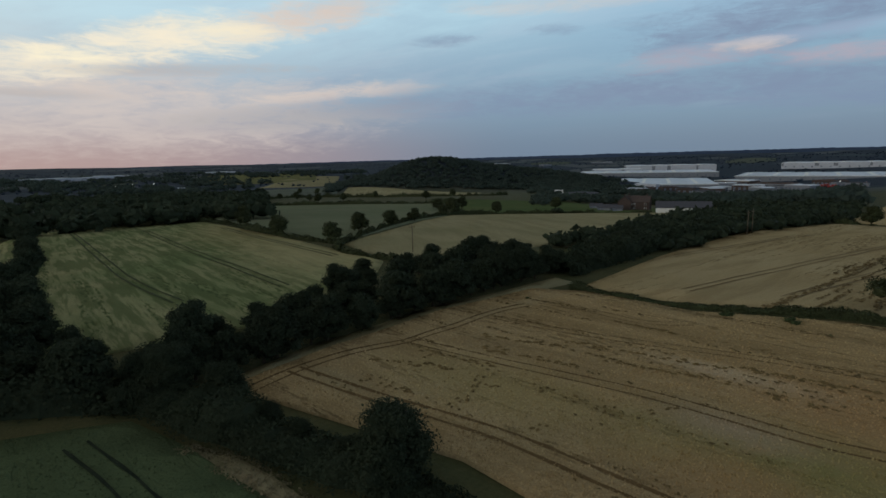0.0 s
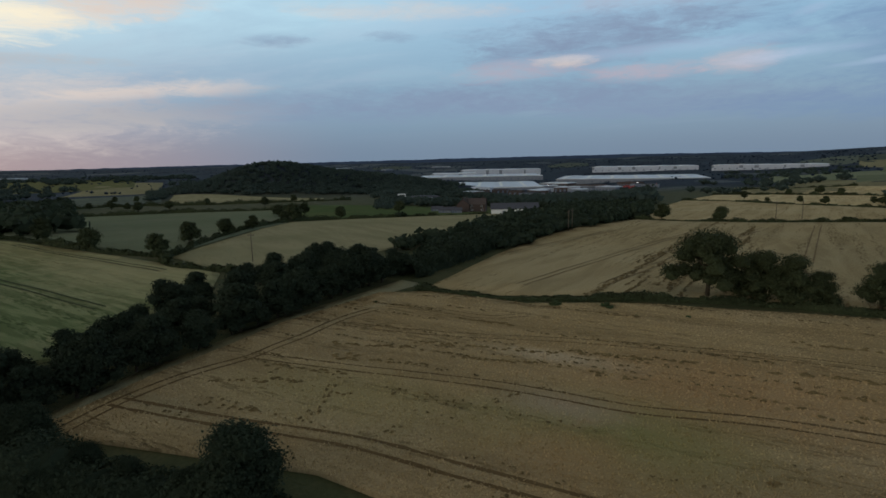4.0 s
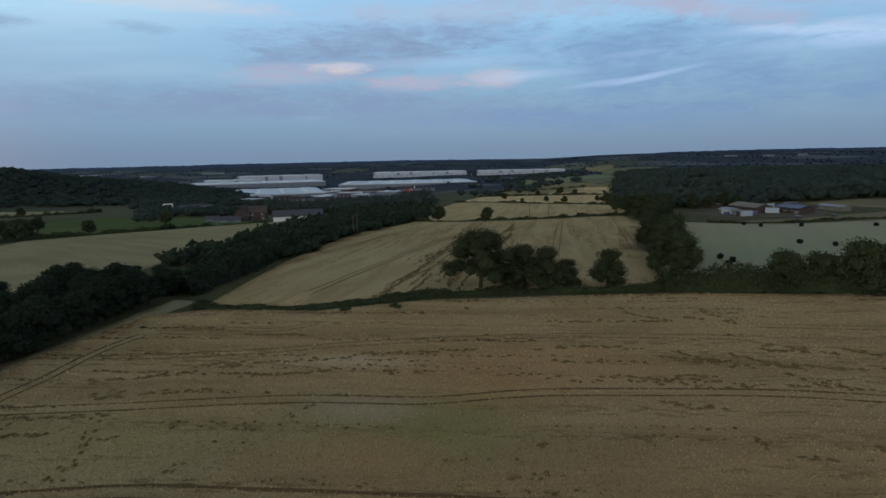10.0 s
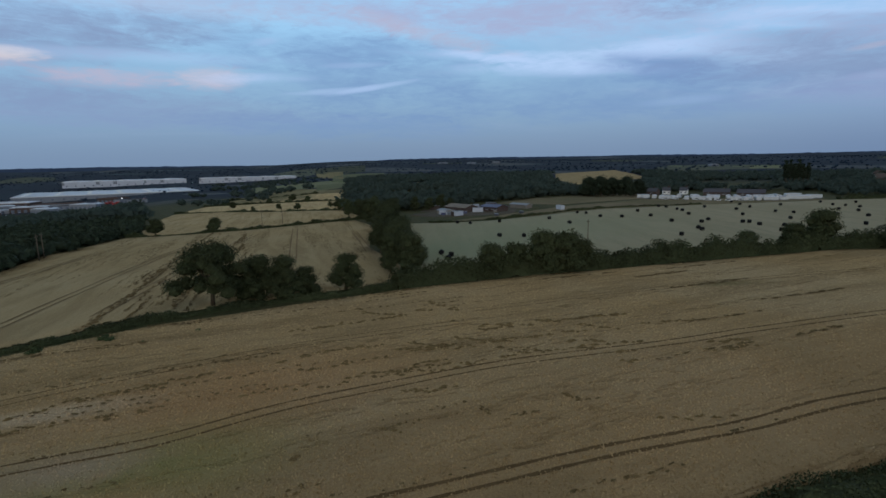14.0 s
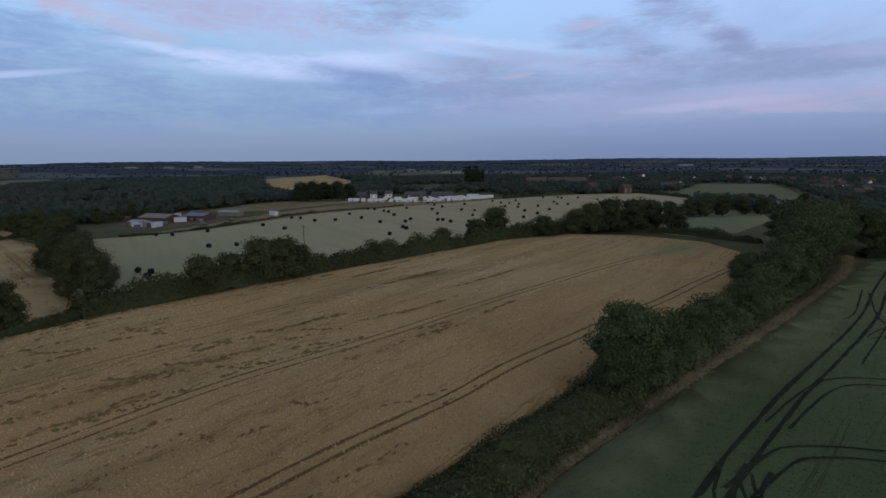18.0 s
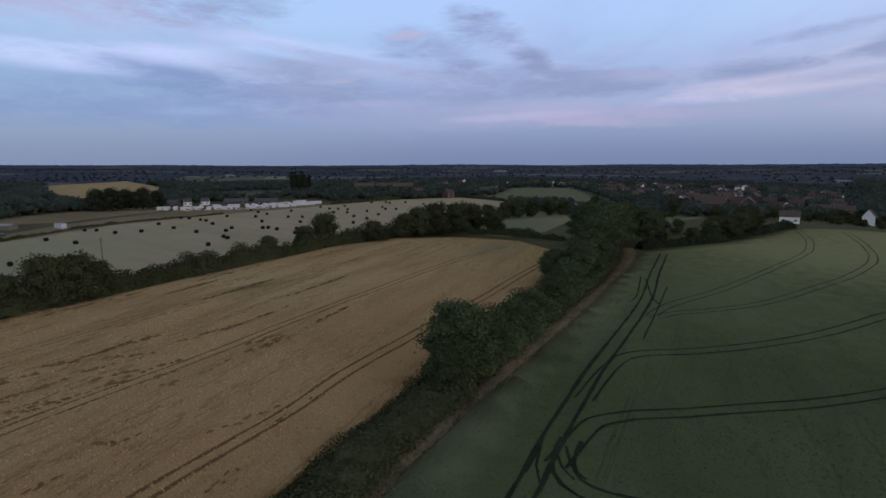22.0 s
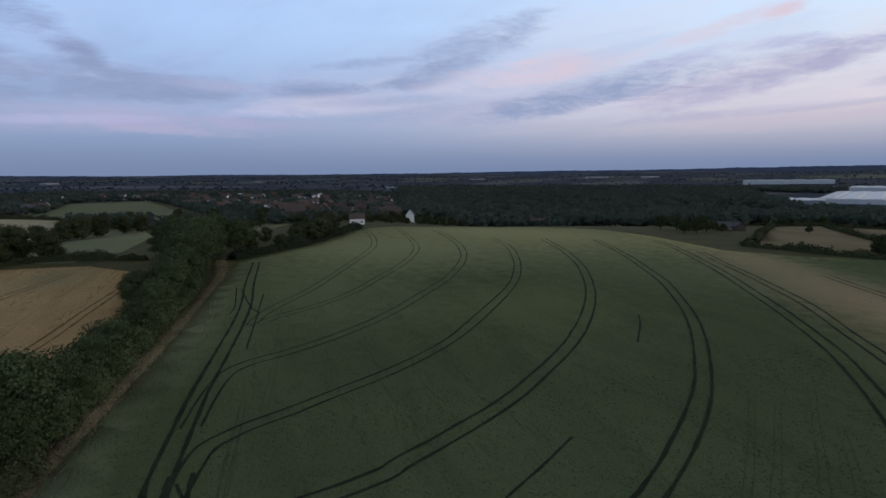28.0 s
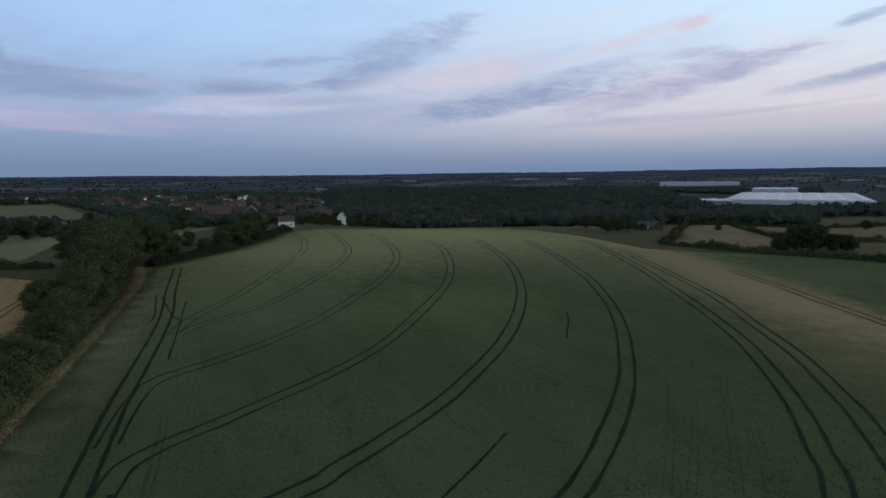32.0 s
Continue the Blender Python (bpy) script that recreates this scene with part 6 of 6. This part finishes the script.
def settle(proto, spots, seed=None):
    for k, (x, y, turn) in enumerate(spots):
        m = pose(x, y, ground(x, y), 0, 0, turn)
        if k == 0:
            proto.matrix_basis = m
        else:
            copy_thing(proto, m)


def scatter(az, reach, n, seed, avoid=()):
    rng = np.random.default_rng(seed)
    out = []
    while len(out) < n:
        x, y = polar(rng.uniform(*az), math.sqrt(rng.uniform(reach[0] ** 2, reach[1] ** 2)))
        if any(inside(p, np.array([x]), np.array([y]))[0] for p in avoid) or any(math.hypot(x - a, y - b) < 15 for a, b, c in out):
            continue
        out.append((x, y, rng.choice((20.0, 110.0, 65.0, 200.0)) + rng.normal(0, 8)))
    return out


PADDOCK = [(290, -264), (380, -225), (468, -245), (700, -400), (690, -515), (560, -440)]
settle(house("brown-roofed brick house with white trim in the village", 10, 8, 5.0, 8.2, M_brick, M_tile, True, "village houses"), scatter((-149, -118), (440, 900), 48, 81, (PADDOCK, FIELD_H)))
settle(house("red brick house with red tiled roof in the village", 9, 7.5, 5.0, 8.0, M_brick, M_tile_red, False, "village houses"), scatter((-152, -104), (480, 1000), 36, 82, (PADDOCK, FIELD_H)))
settle(house("white rendered house with slate roof in the village", 10, 7.5, 4.9, 7.8, M_render, M_slate, False, "village houses"), scatter((-150, -108), (460, 1000), 34, 83, (PADDOCK, FIELD_H)))
settle(house("terrace of red brick houses with pale gables", 22, 9, 7.0, 10.5, M_brick, M_tile, True, "red terrace beyond the hay field", True), [(618, -165, 75), (616, -190, 78), (602, -206, 80)])
settle(house("large brown house with white barge boards among dark trees", 15, 12, 4.8, 10.4, M_brick, M_tile, True, "houses at the barley edge", True), [(286, -334, 35), (276, -356, 125), (306, -346, 60)])
settle(house("long low cottage with white end wall at the crest", 9, 6, 3.7, 6.6, M_render, M_tile, False, "houses at the barley edge"), [(190, -276, 35)])
settle(house("tall white gabled house below the crest", 7.5, 6.5, 5.8, 10.2, M_render, M_slate, True, "houses at the barley edge"), [(219, -395, 112)])
settle(house("brick house with white bay windows near the crest", 12, 8, 5.5, 9.0, M_brick, M_tile, True, "houses at the barley edge"), [(252, -396, 30), (118, -420, 15), (252, -424, 40)])
settle(house("white farmhouse with two gables behind the caravans", 5.6, 5, 3.2, 5.6, M_render, M_slate, False, "caravan park houses", True), [(476, 16, 100), (478, 3, 80)])
settle(house("dark roofed bungalow behind the caravans", 18, 8, 2.8, 5.2, M_brick, M_slate, False, "caravan park houses"), [(466, -20, 80), (458, -42, 82), (470, 30, 70)])
settle(house("red brick houses beside the works", 11, 8, 5.5, 9.0, M_brick, M_tile, False, "houses in the valley", True), [(113, 340, 62), (121, 336, 150), (119, 352, 70)])


def warehouse(label, w, d, h, wall_mat, roof_mat, bays, group="warehouses in the valley"):
    """A distribution shed: clad walls, a low ribbed multi-pitch roof, parapet, doors and a loading canopy."""
    b = holder("warehouse", label, "warehouse", group)
    slab("wall", -w / 2, w / 2, -d / 2, d / 2, -4, h, wall_mat, b)
    for k in range(bays):
        bm = bmesh.new()
        x0, x1, x2 = (-w / 2 + w * (k + q) / bays for q in (0, 0.5, 1))
        near, far = ([bm.verts.new(p) for p in ((x0, y, h - 0.1), (x2, y, h - 0.1), (x2, y, h + 0.3), (x1, y, h + 1.3), (x0, y, h + 0.3))] for y in (-d / 2, d / 2))
        bm.faces.new(near)
        bm.faces.new(far[::-1])
        for i in (1, 2, 3, 4):
            j = (i + 1) % 5
            bm.faces.new((near[j], near[i], far[i], far[j]))
        part("roof_bay", bm, roof_mat, b)
    for y0 in (-d / 2 - 0.3, d / 2) if w > 60 else ():
        slab("parapet", -w / 2 - 0.3, w / 2 + 0.3, y0, y0 + 0.3, h - 0.6, h + 0.4, M_fascia, b)
    for k in range(bays * 3):
        x = -w / 2 + w * (k + 0.5) / (bays * 3)
        slab("dock_door", x - 1.8, x + 1.8, -d / 2 - 0.25, -d / 2 - 0.004, 0.2, 4.2, M_door_metal, b)
    if w > 100:
        for k in range(bays):
            x = -w / 2 + 2 + (w - 12) * (k + 0.3 * (k % 2)) / bays
            slab("wall_panel", x - 1.5, x + (9 if k % 3 else 4), -d / 2 - 0.15, -d / 2 - 0.003, 4.4, h - 0.8, M_clad_dark, b)
    for k in range(bays if w > 60 else 0):
        x = -w / 2 + w * (k + 0.5) / bays
        slab("roof_light", x - w / bays * 0.30, x - w / bays * 0.16, -d * 0.42, d * 0.42, h + 0.85, h + 1.05, M_fascia, b)
    return b


def put_at(thing, az, r, turn, z=None):
    x, y = polar(az, r)
    thing.matrix_basis = pose(x, y, ground(x, y) if z is None else z, 0, 0, turn)


put_at(warehouse("wide pale grey warehouse with ribbed roof", 180, 250, 7, M_clad_dark, M_roof_metal, 4), -21.6, 1160, -21, -32)
put_at(warehouse("long white distribution warehouse in two steps", 385, 200, 11, M_clad_dark, M_roof_metal, 6), -20.0, 1760, -20)
put_at(warehouse("tall white storage block behind a long warehouse", 285, 130, 20, M_clad, M_roof_metal, 4), -22.2, 2040, -22)
put_at(warehouse("white block joined to a long warehouse", 150, 90, 15, M_clad, M_roof_metal, 2), -17.4, 1900, -18)
put_at(warehouse("huge pale warehouse with high bay", 340, 160, 14, M_clad, M_roof_metal, 5), -36.2, 2060, -36)
put_at(warehouse("broad grey warehouse roof among trees", 335, 230, 9, M_clad_dark, M_roof_metal, 6), -34.9, 1430, -34)
put_at(warehouse("long white warehouse at the edge of the estate", 300, 90, 13, M_clad, M_roof_metal, 5), -46.6, 1930, -46)
put_at(warehouse("vast silver logistics store beyond the woods", 198, 330, 8, M_clad, M_roof_metal, 7, "stores beyond the woods"), -194.2, 1170, -14.2)
put_at(warehouse("raised silver bay on a logistics store", 84, 90, 17, M_clad, M_roof_metal, 3, "stores beyond the woods"), -192.6, 1400, -14.2)
put_at(warehouse("low annexe beside a logistics store", 60, 70, 6, M_clad_dark, M_roof_metal, 3, "stores beyond the woods"), -187.6, 1010, -10)
put_at(warehouse("far low white sheds", 250, 60, 12, M_clad, M_roof_metal, 4, "stores beyond the woods"), -186.4, 2100, -6)
put_at(warehouse("grey works shed with square entrance", 40, 22, 4, M_clad_dark, M_slate, 1, "works in the valley"), -14.0, 640, -10)
for k, (a, r, wd) in enumerate(((-25, 1150, 50), (-27, 1080, 40), (-29, 980, 44), (-31, 1010, 60), (-28, 1250, 70), (-33, 900, 36), (-35, 1020, 40), (-30, 880, 30), (-26, 900, 36))):
    put_at(warehouse("small estate unit with pale roof", wd, wd * 0.6, 7, M_clad_dark if k % 2 else M_brick, M_roof_metal if k % 3 else M_tile_red, 2, "units on the estate"), a, r, -20 - 9 * k)
unit_rng = np.random.default_rng(58)
for k in range(16):
    wd = unit_rng.uniform(16, 38)
    put_at(warehouse("low works building on the estate", wd, wd * unit_rng.uniform(0.4, 0.7), unit_rng.uniform(4, 7), (M_clad_dark, M_brick, M_clad)[k % 3], (M_slate, M_roof_metal, M_tile)[(k * 2) % 3], 1, "units on the estate"),
           unit_rng.uniform(-37, -19), unit_rng.uniform(760, 1000), unit_rng.uniform(-50, 10))
for k, (a, r, wd) in enumerate(((36, 2380, 130), (33.5, 2400, 160), (31, 2460, 120), (27, 1260, 40), (25, 1250, 36), (28, 840, 22), (22, 2500, 120))):
    put_at(warehouse("distant low shed among dark trees", wd, 50 if wd > 50 else 14, 10 if wd > 50 else 5, M_clad, M_roof_metal, 2, "sheds beyond the wood"), a, r, a)


for k, (a, r, wd) in enumerate(((1.5, 2600, 90), (-6, 2750, 120), (-10.5, 2500, 70), (-16, 2900, 150), (-66, 2650, 60), (-69, 2600, 44), (-71.5, 2650, 50), (-92, 1650, 26), (-119, 2350, 70), (-136, 2500, 60), (-149, 1500, 34), (-150.6, 1450, 30), (-158, 2700, 110), (-170, 2800, 160), (-175, 2750, 120), (-198, 2450, 90))):
    put_at(warehouse("far grey roofed building below the skyline", wd * 0.7, 30, 6, M_clad_dark, M_clad_dark, 2, "far buildings"), a, r, a + 20 * (k % 3))


def shed(label, w, d, low, high, wall_mat, roof_mat, doors=4):
    """An open-fronted farm shed: posts, back and side walls, and a sheet roof."""
    s = holder("farm_shed", label, "shed", "sheds by the hay field")
    part("wall", gable_walls(w, d * 0.98, low, high), wall_mat, s)
    part("roof", gable_roof(w, d, low, high, 0.5, 0.1), roof_mat, s)
    for k in range(doors):
        x = -w * 0.4 + w * 0.8 * k / 3
        slab("doorway", x - w * 0.09, x + w * 0.09, -d / 2 - 0.05, -d / 2 + 0.05, 0, low * 0.8, M_door_metal, s)
    return s


put_at(shed("long works shed with white wall and dark roof", 28, 13, 3.6, 6.6, M_fascia, M_slate, 0), -23.6, 330, -20)
for a, r, w_ in ((-16.4, 352, 8), (-17.2, 362, 10), (-15.6, 372, 8), (-17.6, 346, 6)):
    put_at(shed("low grey farm building beside the works", w_, 5, 2.2, 3.6, M_clad_dark, M_slate, 2), a, r, -30 + 15 * w_ % 40)
for lab, x, y, turn, w_, d_, lo, hi, wm, rm in (
        ("long farm shed with weathered sheet roof", 300, 122, 62, 19, 10, 2.8, 4.4, M_brick, M_rust), ("farm shed with blue sheet roof", 304, 103, 62, 14, 9, 2.6, 3.8, M_brick, M_blue_sheet),
        ("rusty corrugated lean-to shed", 284, 125, 62, 9, 6, 2.2, 3.0, M_rust, M_clad_dark), ("small pale green shed", 279, 120, 62, 6, 4, 2.2, 2.8, M_clad_dark, M_rust), ("low white farm shed", 322, 92, 62, 14, 5, 2.2, 2.9, M_rust, M_clad_dark),
        ("long low grey shed beside the caravans", 465, 59, 98, 34, 9, 2.6, 4.0, M_clad_dark, M_slate), ("long low grey shed beside the caravans", 485, 42, 98, 30, 9, 2.6, 4.2, M_clad_dark, M_clad_dark)):
    place(shed(lab, w_, d_, lo, hi, wm, rm), x, y, turn)


def caravan():
    c = holder("static_caravan", "white static caravan in a tight row", "caravan", "row of caravans")
    bm = bmesh.new()
    box(bm, -4.2, 4.2, -1.5, 1.5, 0.4, 2.45)
    bmesh.ops.bevel(bm, geom=bm.edges[:], offset=0.18, segments=2, affect="EDGES")
    part("body", bm, M_van, c)
    part("roof", gable_roof(8.3, 3.0, 2.35, 2.65, 0.1, 0.06), M_clad, c)
    for x in (-3.2, -1.0, 1.6, 3.4):
        slab("window", x - 0.55, x + 0.55, -1.54, -1.51, 1.2, 1.95, M_glass, c)
    slab("door", 0.05, 0.75, -1.55, -1.515, 0.45, 2.2, M_fascia, c)
    slab("skirt", -4.1, 4.1, -1.4, 1.4, -0.6, 0.5, M_clad_dark, c)
    return c


row = along([(424, 34), (411, 4), (410, -20), (418, -49), (446, -82)], 5.2, 0.5, 90) + along([(436, 8), (430, -12), (436, -46), (460, -72)], 7.5, 0.8, 91)
settle(caravan(), [(x, y, (3 if k % 4 else 88) + 8 * math.sin(k * 1.7)) for k, (x, y) in enumerate(row)])


def lorry():
    t = holder("lorry_trailer", "parked red box trailer on the estate", "trailer", "trailers on the estate")
    bm = bmesh.new()
    box(bm, -6.5, 6.5, -1.25, 1.25, 1.1, 4.0)
    bmesh.ops.bevel(bm, geom=bm.edges[:], offset=0.06, segments=1, affect="EDGES")
    part("box", bm, M_red_van, t)
    for x in (-4.8, -3.6, 4.6):
        for s in (-1, 1):
            bm = bmesh.new()
            bmesh.ops.create_cone(bm, cap_ends=True, segments=12, radius1=0.5, radius2=0.5, depth=0.3)
            bmesh.ops.rotate(bm, verts=bm.verts[:], matrix=Matrix.Rotation(radians(90), 3, "X"))
            bmesh.ops.translate(bm, verts=bm.verts[:], vec=(x, s * 1.05, 0.5))
            part("wheel", bm, M_tyre, t)
    return t


settle(lorry(), [(*polar(-32.4 - 0.26 * k, 930 + 11 * (k % 5)), 34 + 7 * (k % 3)) for k in range(20)])


# ---- poles and lamps ----
def power_pole(label, tall=8.5):
    p = holder("power_pole", label, "pole", "power poles")
    bm = bmesh.new()
    tube(bm, (0, 0, -0.8), (0, 0, tall), 0.17, 0.11, 8)
    part("post", bm, M_wood, p)
    slab("cross_arm", -0.9, 0.9, -0.06, 0.06, tall - 0.7, tall - 0.56, M_wood, p)
    for x in (-0.8, 0.0, 0.8):
        bm = bmesh.new()
        tube(bm, (x, 0, tall - 0.56 if x else tall), (x, 0, tall - 0.3 if x else tall + 0.26), 0.07, 0.05, 6)
        part("insulator", bm, M_ins, p)
    return p


settle(power_pole("weathered timber power pole with cross arm"), [(182.6, 29.4, 40), (102.2, 183.5, 30), (106, 187.5, 30), (213.5, 195.5, 60), (220, 188, 60), (-9.7, 161.7, 10), (70, -270, 20), (205, -300, 40)])


def lamp_post():
    p = holder("street_lamp", "lit street lamp on the estate", "lamp", "street lamps")
    bm = bmesh.new()
    tube(bm, (0, 0, -0.5), (0, 0, 10), 0.14, 0.09, 8)
    tube(bm, (0, 0, 9.9), (1.4, 0, 10.3), 0.06, 0.05, 6)
    part("post", bm, M_clad_dark, p)
    slab("lamp_head", 0.9, 2.0, -0.35, 0.35, 10.2, 10.6, M_lit, p)
    return p


settle(lamp_post(), [(*polar(a, r), 0) for a, r in ((-35.6, 900), (-29.5, 1500), (-14.0, 1500), (-21.2, 1800), (-41.5, 1750), (29.5, 1500), (27.8, 1500), (30.8, 1400), (-27, 1000))])

# distant hills closing the view: skyline by bearing
SKYLINE = {60: -0.16, 38: -0.18, 22: -0.10, 11: 0.0, -5: 0.08, -13: 0.12, -20: 0.18, -36: 0.2, -49: 0.07, -53: 0.06, -56: 0.22, -61: 0.48, -68: 0.5, -78: 0.42, -86: 0.4, -96: 0.26,
           -106: 0.27, -116: 0.29, -125: 0.1, -132: 0.17, -141: 0.06, -153: 0.05, -163: 0.12, -175: 0.1, -189: 0.22, -200: 0.24, -230: 0.1, -262: 0.0}


def far_ridge(name, reach, label, mat):
    """A broken line of wooded hilltops whose skyline follows the bearings above."""
    az = np.arange(-262, 98, 0.25)
    a = np.radians(az)
    marks = sorted(SKYLINE)
    up_ = np.interp(az, marks, [SKYLINE[k] for k in marks])
    rng_ = np.random.default_rng(9)
    fuzz = np.convolve(rng_.normal(0, 1, len(a) + 6), np.ones(7) / 7, "valid")
    top = 28 + reach * np.tan(np.radians(up_)) + 2.0 * fuzz + 1.2 * rng_.normal(0, 1, len(a)).clip(-1, 2)
    ring = [np.stack([-np.sin(a) * r, np.cos(a) * r, z], 1) for r, z in ((reach - 420, np.full(len(a), -40.0)), (reach - 190, top * 0.55 - 6), (reach - 60, top - 4), (reach, top), (reach + 60, np.full(len(a), -40.0)))]
    n = len(a)
    i = np.arange(n)
    f = np.concatenate([np.stack([k * n + i, k * n + (i + 1) % n, (k + 1) * n + (i + 1) % n, (k + 1) * n + i], 1) for k in range(4)])
    tagged(new(name, mesh_from(name, np.concatenate(ring), f, mat, False)), label, "hills", kind="structure")


# hill colour holds the blue of distance haze
M_hills = material("haze_blue_hills", (0.030, 0.046, 0.090), (0.052, 0.070, 0.115), size=160, fine=0.012, world_place=True)
far_ridge("backdrop", 4550, "low hills on the horizon coloured haze blue", M_hills)


# ---- farm clutter ----
def stack(label, kind, w_, d_, h_, mat, lid):
    """A container or crate with ribbed sides and a lid."""
    c = holder(kind, label, kind.replace("_", " "), "clutter round the sheds")
    slab("body", -w_ / 2, w_ / 2, -d_ / 2, d_ / 2, -0.3, h_, mat, c)
    for k in range(5):
        x = -w_ / 2 + w_ * (k + 0.5) / 5
        slab("rib", x - 0.06, x + 0.06, -d_ / 2 - 0.06, -d_ / 2 - 0.003, 0.1, h_ - 0.1, mat, c)
    slab("lid", -w_ / 2 - 0.05, w_ / 2 + 0.05, -d_ / 2 - 0.05, d_ / 2 + 0.05, h_ + 0.004, h_ + 0.10, lid, c)
    return c


rng = np.random.default_rng(55)
for k in range(26):
    x, y = 300 + rng.normal(0, 16), 108 + rng.normal(0, 14)
    mat = (M_clad, M_rust, M_slate, M_brick, M_brick, M_blue_sheet)[k % 6]
    tint = ("pale", "rusty", "dark grey", "brown", "brown", "blue")[k % 6]
    big_ = k % 3 == 0
    place(stack(tint + (" steel container in the farm yard" if big_ else " crate stacked in the farm yard"), "container" if big_ else "crate", 6.0 if big_ else 2.2, 2.4 if big_ else 1.6, 2.5 if big_ else 1.3, mat, M_clad_dark), x, y, rng.uniform(0, 180))


def car(tint_mat, label):
    """A small parked car: body, cabin glass, wheels."""
    c = holder("car", label, "car", "parked cars")
    bm = bmesh.new()
    box(bm, -2.1, 2.1, -0.85, 0.85, 0.35, 0.95)
    bmesh.ops.bevel(bm, geom=bm.edges[:], offset=0.12, segments=2, affect="EDGES")
    part("body", bm, tint_mat, c)
    bm = bmesh.new()
    v = [bm.verts.new(p) for p in ((-1.5, -0.78, 0.93), (1.1, -0.78, 0.93), (1.1, 0.78, 0.93), (-1.5, 0.78, 0.93), (-1.1, -0.62, 1.45), (0.4, -0.62, 1.45), (0.4, 0.62, 1.45), (-1.1, 0.62, 1.45))]
    for q in ((0, 1, 5, 4), (1, 2, 6, 5), (2, 3, 7, 6), (3, 0, 4, 7), (4, 5, 6, 7)):
        bm.faces.new([v[i] for i in q])
    part("cabin", bm, M_glass, c)
    for x in (-1.3, 1.3):
        for s in (-1, 1):
            bm = bmesh.new()
            bmesh.ops.create_cone(bm, cap_ends=True, segments=12, radius1=0.32, radius2=0.32, depth=0.2)
            bmesh.ops.rotate(bm, verts=bm.verts[:], matrix=Matrix.Rotation(radians(90), 3, "X"))
            bmesh.ops.translate(bm, verts=bm.verts[:], vec=(x, s * 0.78, 0.32))
            part("wheel", bm, M_tyre, c)
    return c


settle(car(M_van, "white car parked beside the caravans"), [(405 + 3 * math.sin(k), 14 - 6.4 * k, 90 + 10 * math.sin(3 * k)) for k in range(9)] + [(150, 219, 40), (154, 222, 50), (146, 222, 20)])
settle(car(M_slate, "dark car parked on the estate"), [(*polar(-26.5 - 0.4 * k, 930 + 14 * (k % 4)), 30 * k) for k in range(14)])
settle(car(M_clad, "silver car parked on the estate"), [(*polar(-27.0 - 0.42 * k, 915 + 17 * (k % 4)), 24 * k) for k in range(14)])
weed = make_tree("weed_clump", "dark green weed clump standing in ripe wheat", 71, 1.3, 1.5, 0.0, 900, 0.12, 8, M_leaf, group="weeds in the wheat")
grove(weed, [(47.5, 89.5, 1.0), (55.5, 85, 1.15), (57, 78.5, 0.5), (64.7, 75, 0.6), (16, 104, 0.5)], 72)


settle(house("small brick farmhouse among trees by the tan field", 6.5, 5, 2.8, 4.8, M_brick, M_slate, False, "farm below the crest"), [(-9, -312, 20), (-16, -322, 110)])
place(shed("white roofed barn among the trees", 9, 5, 2.2, 3.2, M_clad_dark, M_roof_metal), -4, -330, 10)
grove(make_tree("conifer", "dark clipped conifer in a screening row", 73, 6.5, 2.6, 0.0, 900, 0.4, 12, M_leaf_oak, 0.4, "conifer row by the tan field"), along([(-36, -450), (-58, -462), (-78, -464)], 2.6, 0.3, 74), 75, (0.8, 1.15))


# ---- the works in the valley ----
def portal():
    g = holder("portal_frame", "white square portal frame at the works", "gate", "works in the valley")
    for x in (-4, 4):
        slab("post", x - 0.5, x + 0.5, -0.5, 0.5, -1, 6, M_fascia, g)
    slab("beam", -4.5, 4.5, -0.5, 0.5, 6.003, 7.0, M_fascia, g)
    return g


place(portal(), 129, 614, -12)


# ---- bearings ----
def opened(x, y):
    """Plan positions turned about the hover point: bearings open out by 1.44 per cent, eased to nothing behind the view."""
    az = np.degrees(np.arctan2(-x, y))
    az = np.where(az > 98, az - 360, az)
    turn = np.radians(np.interp(az, (-262, -215, 60, 98), (0.0, -3.1, 0.864, 0.0)))
    return x * np.cos(turn) - y * np.sin(turn), x * np.sin(turn) + y * np.cos(turn), turn


bpy.context.view_layer.update()
for ob in [o for o in scene.objects if o.parent is None and o.type in {"MESH", "EMPTY"}]:
    if ob.matrix_basis.translation.length > 0.01:
        x, y, z = ob.matrix_basis.translation
        ob.matrix_basis = Matrix.Rotation(float(opened(np.array(x), np.array(y))[2]), 4, "Z") @ ob.matrix_basis
        continue
    for piece in [ob] + list(ob.children):
        if piece.type == "MESH":
            co = np.empty(len(piece.data.vertices) * 3, np.float32)
            piece.data.vertices.foreach_get("co", co)
            co = co.reshape(-1, 3)
            co[:, 0], co[:, 1], _ = opened(co[:, 0].astype(float), co[:, 1].astype(float))
            piece.data.vertices.foreach_set("co", co.ravel())
            piece.data.update()
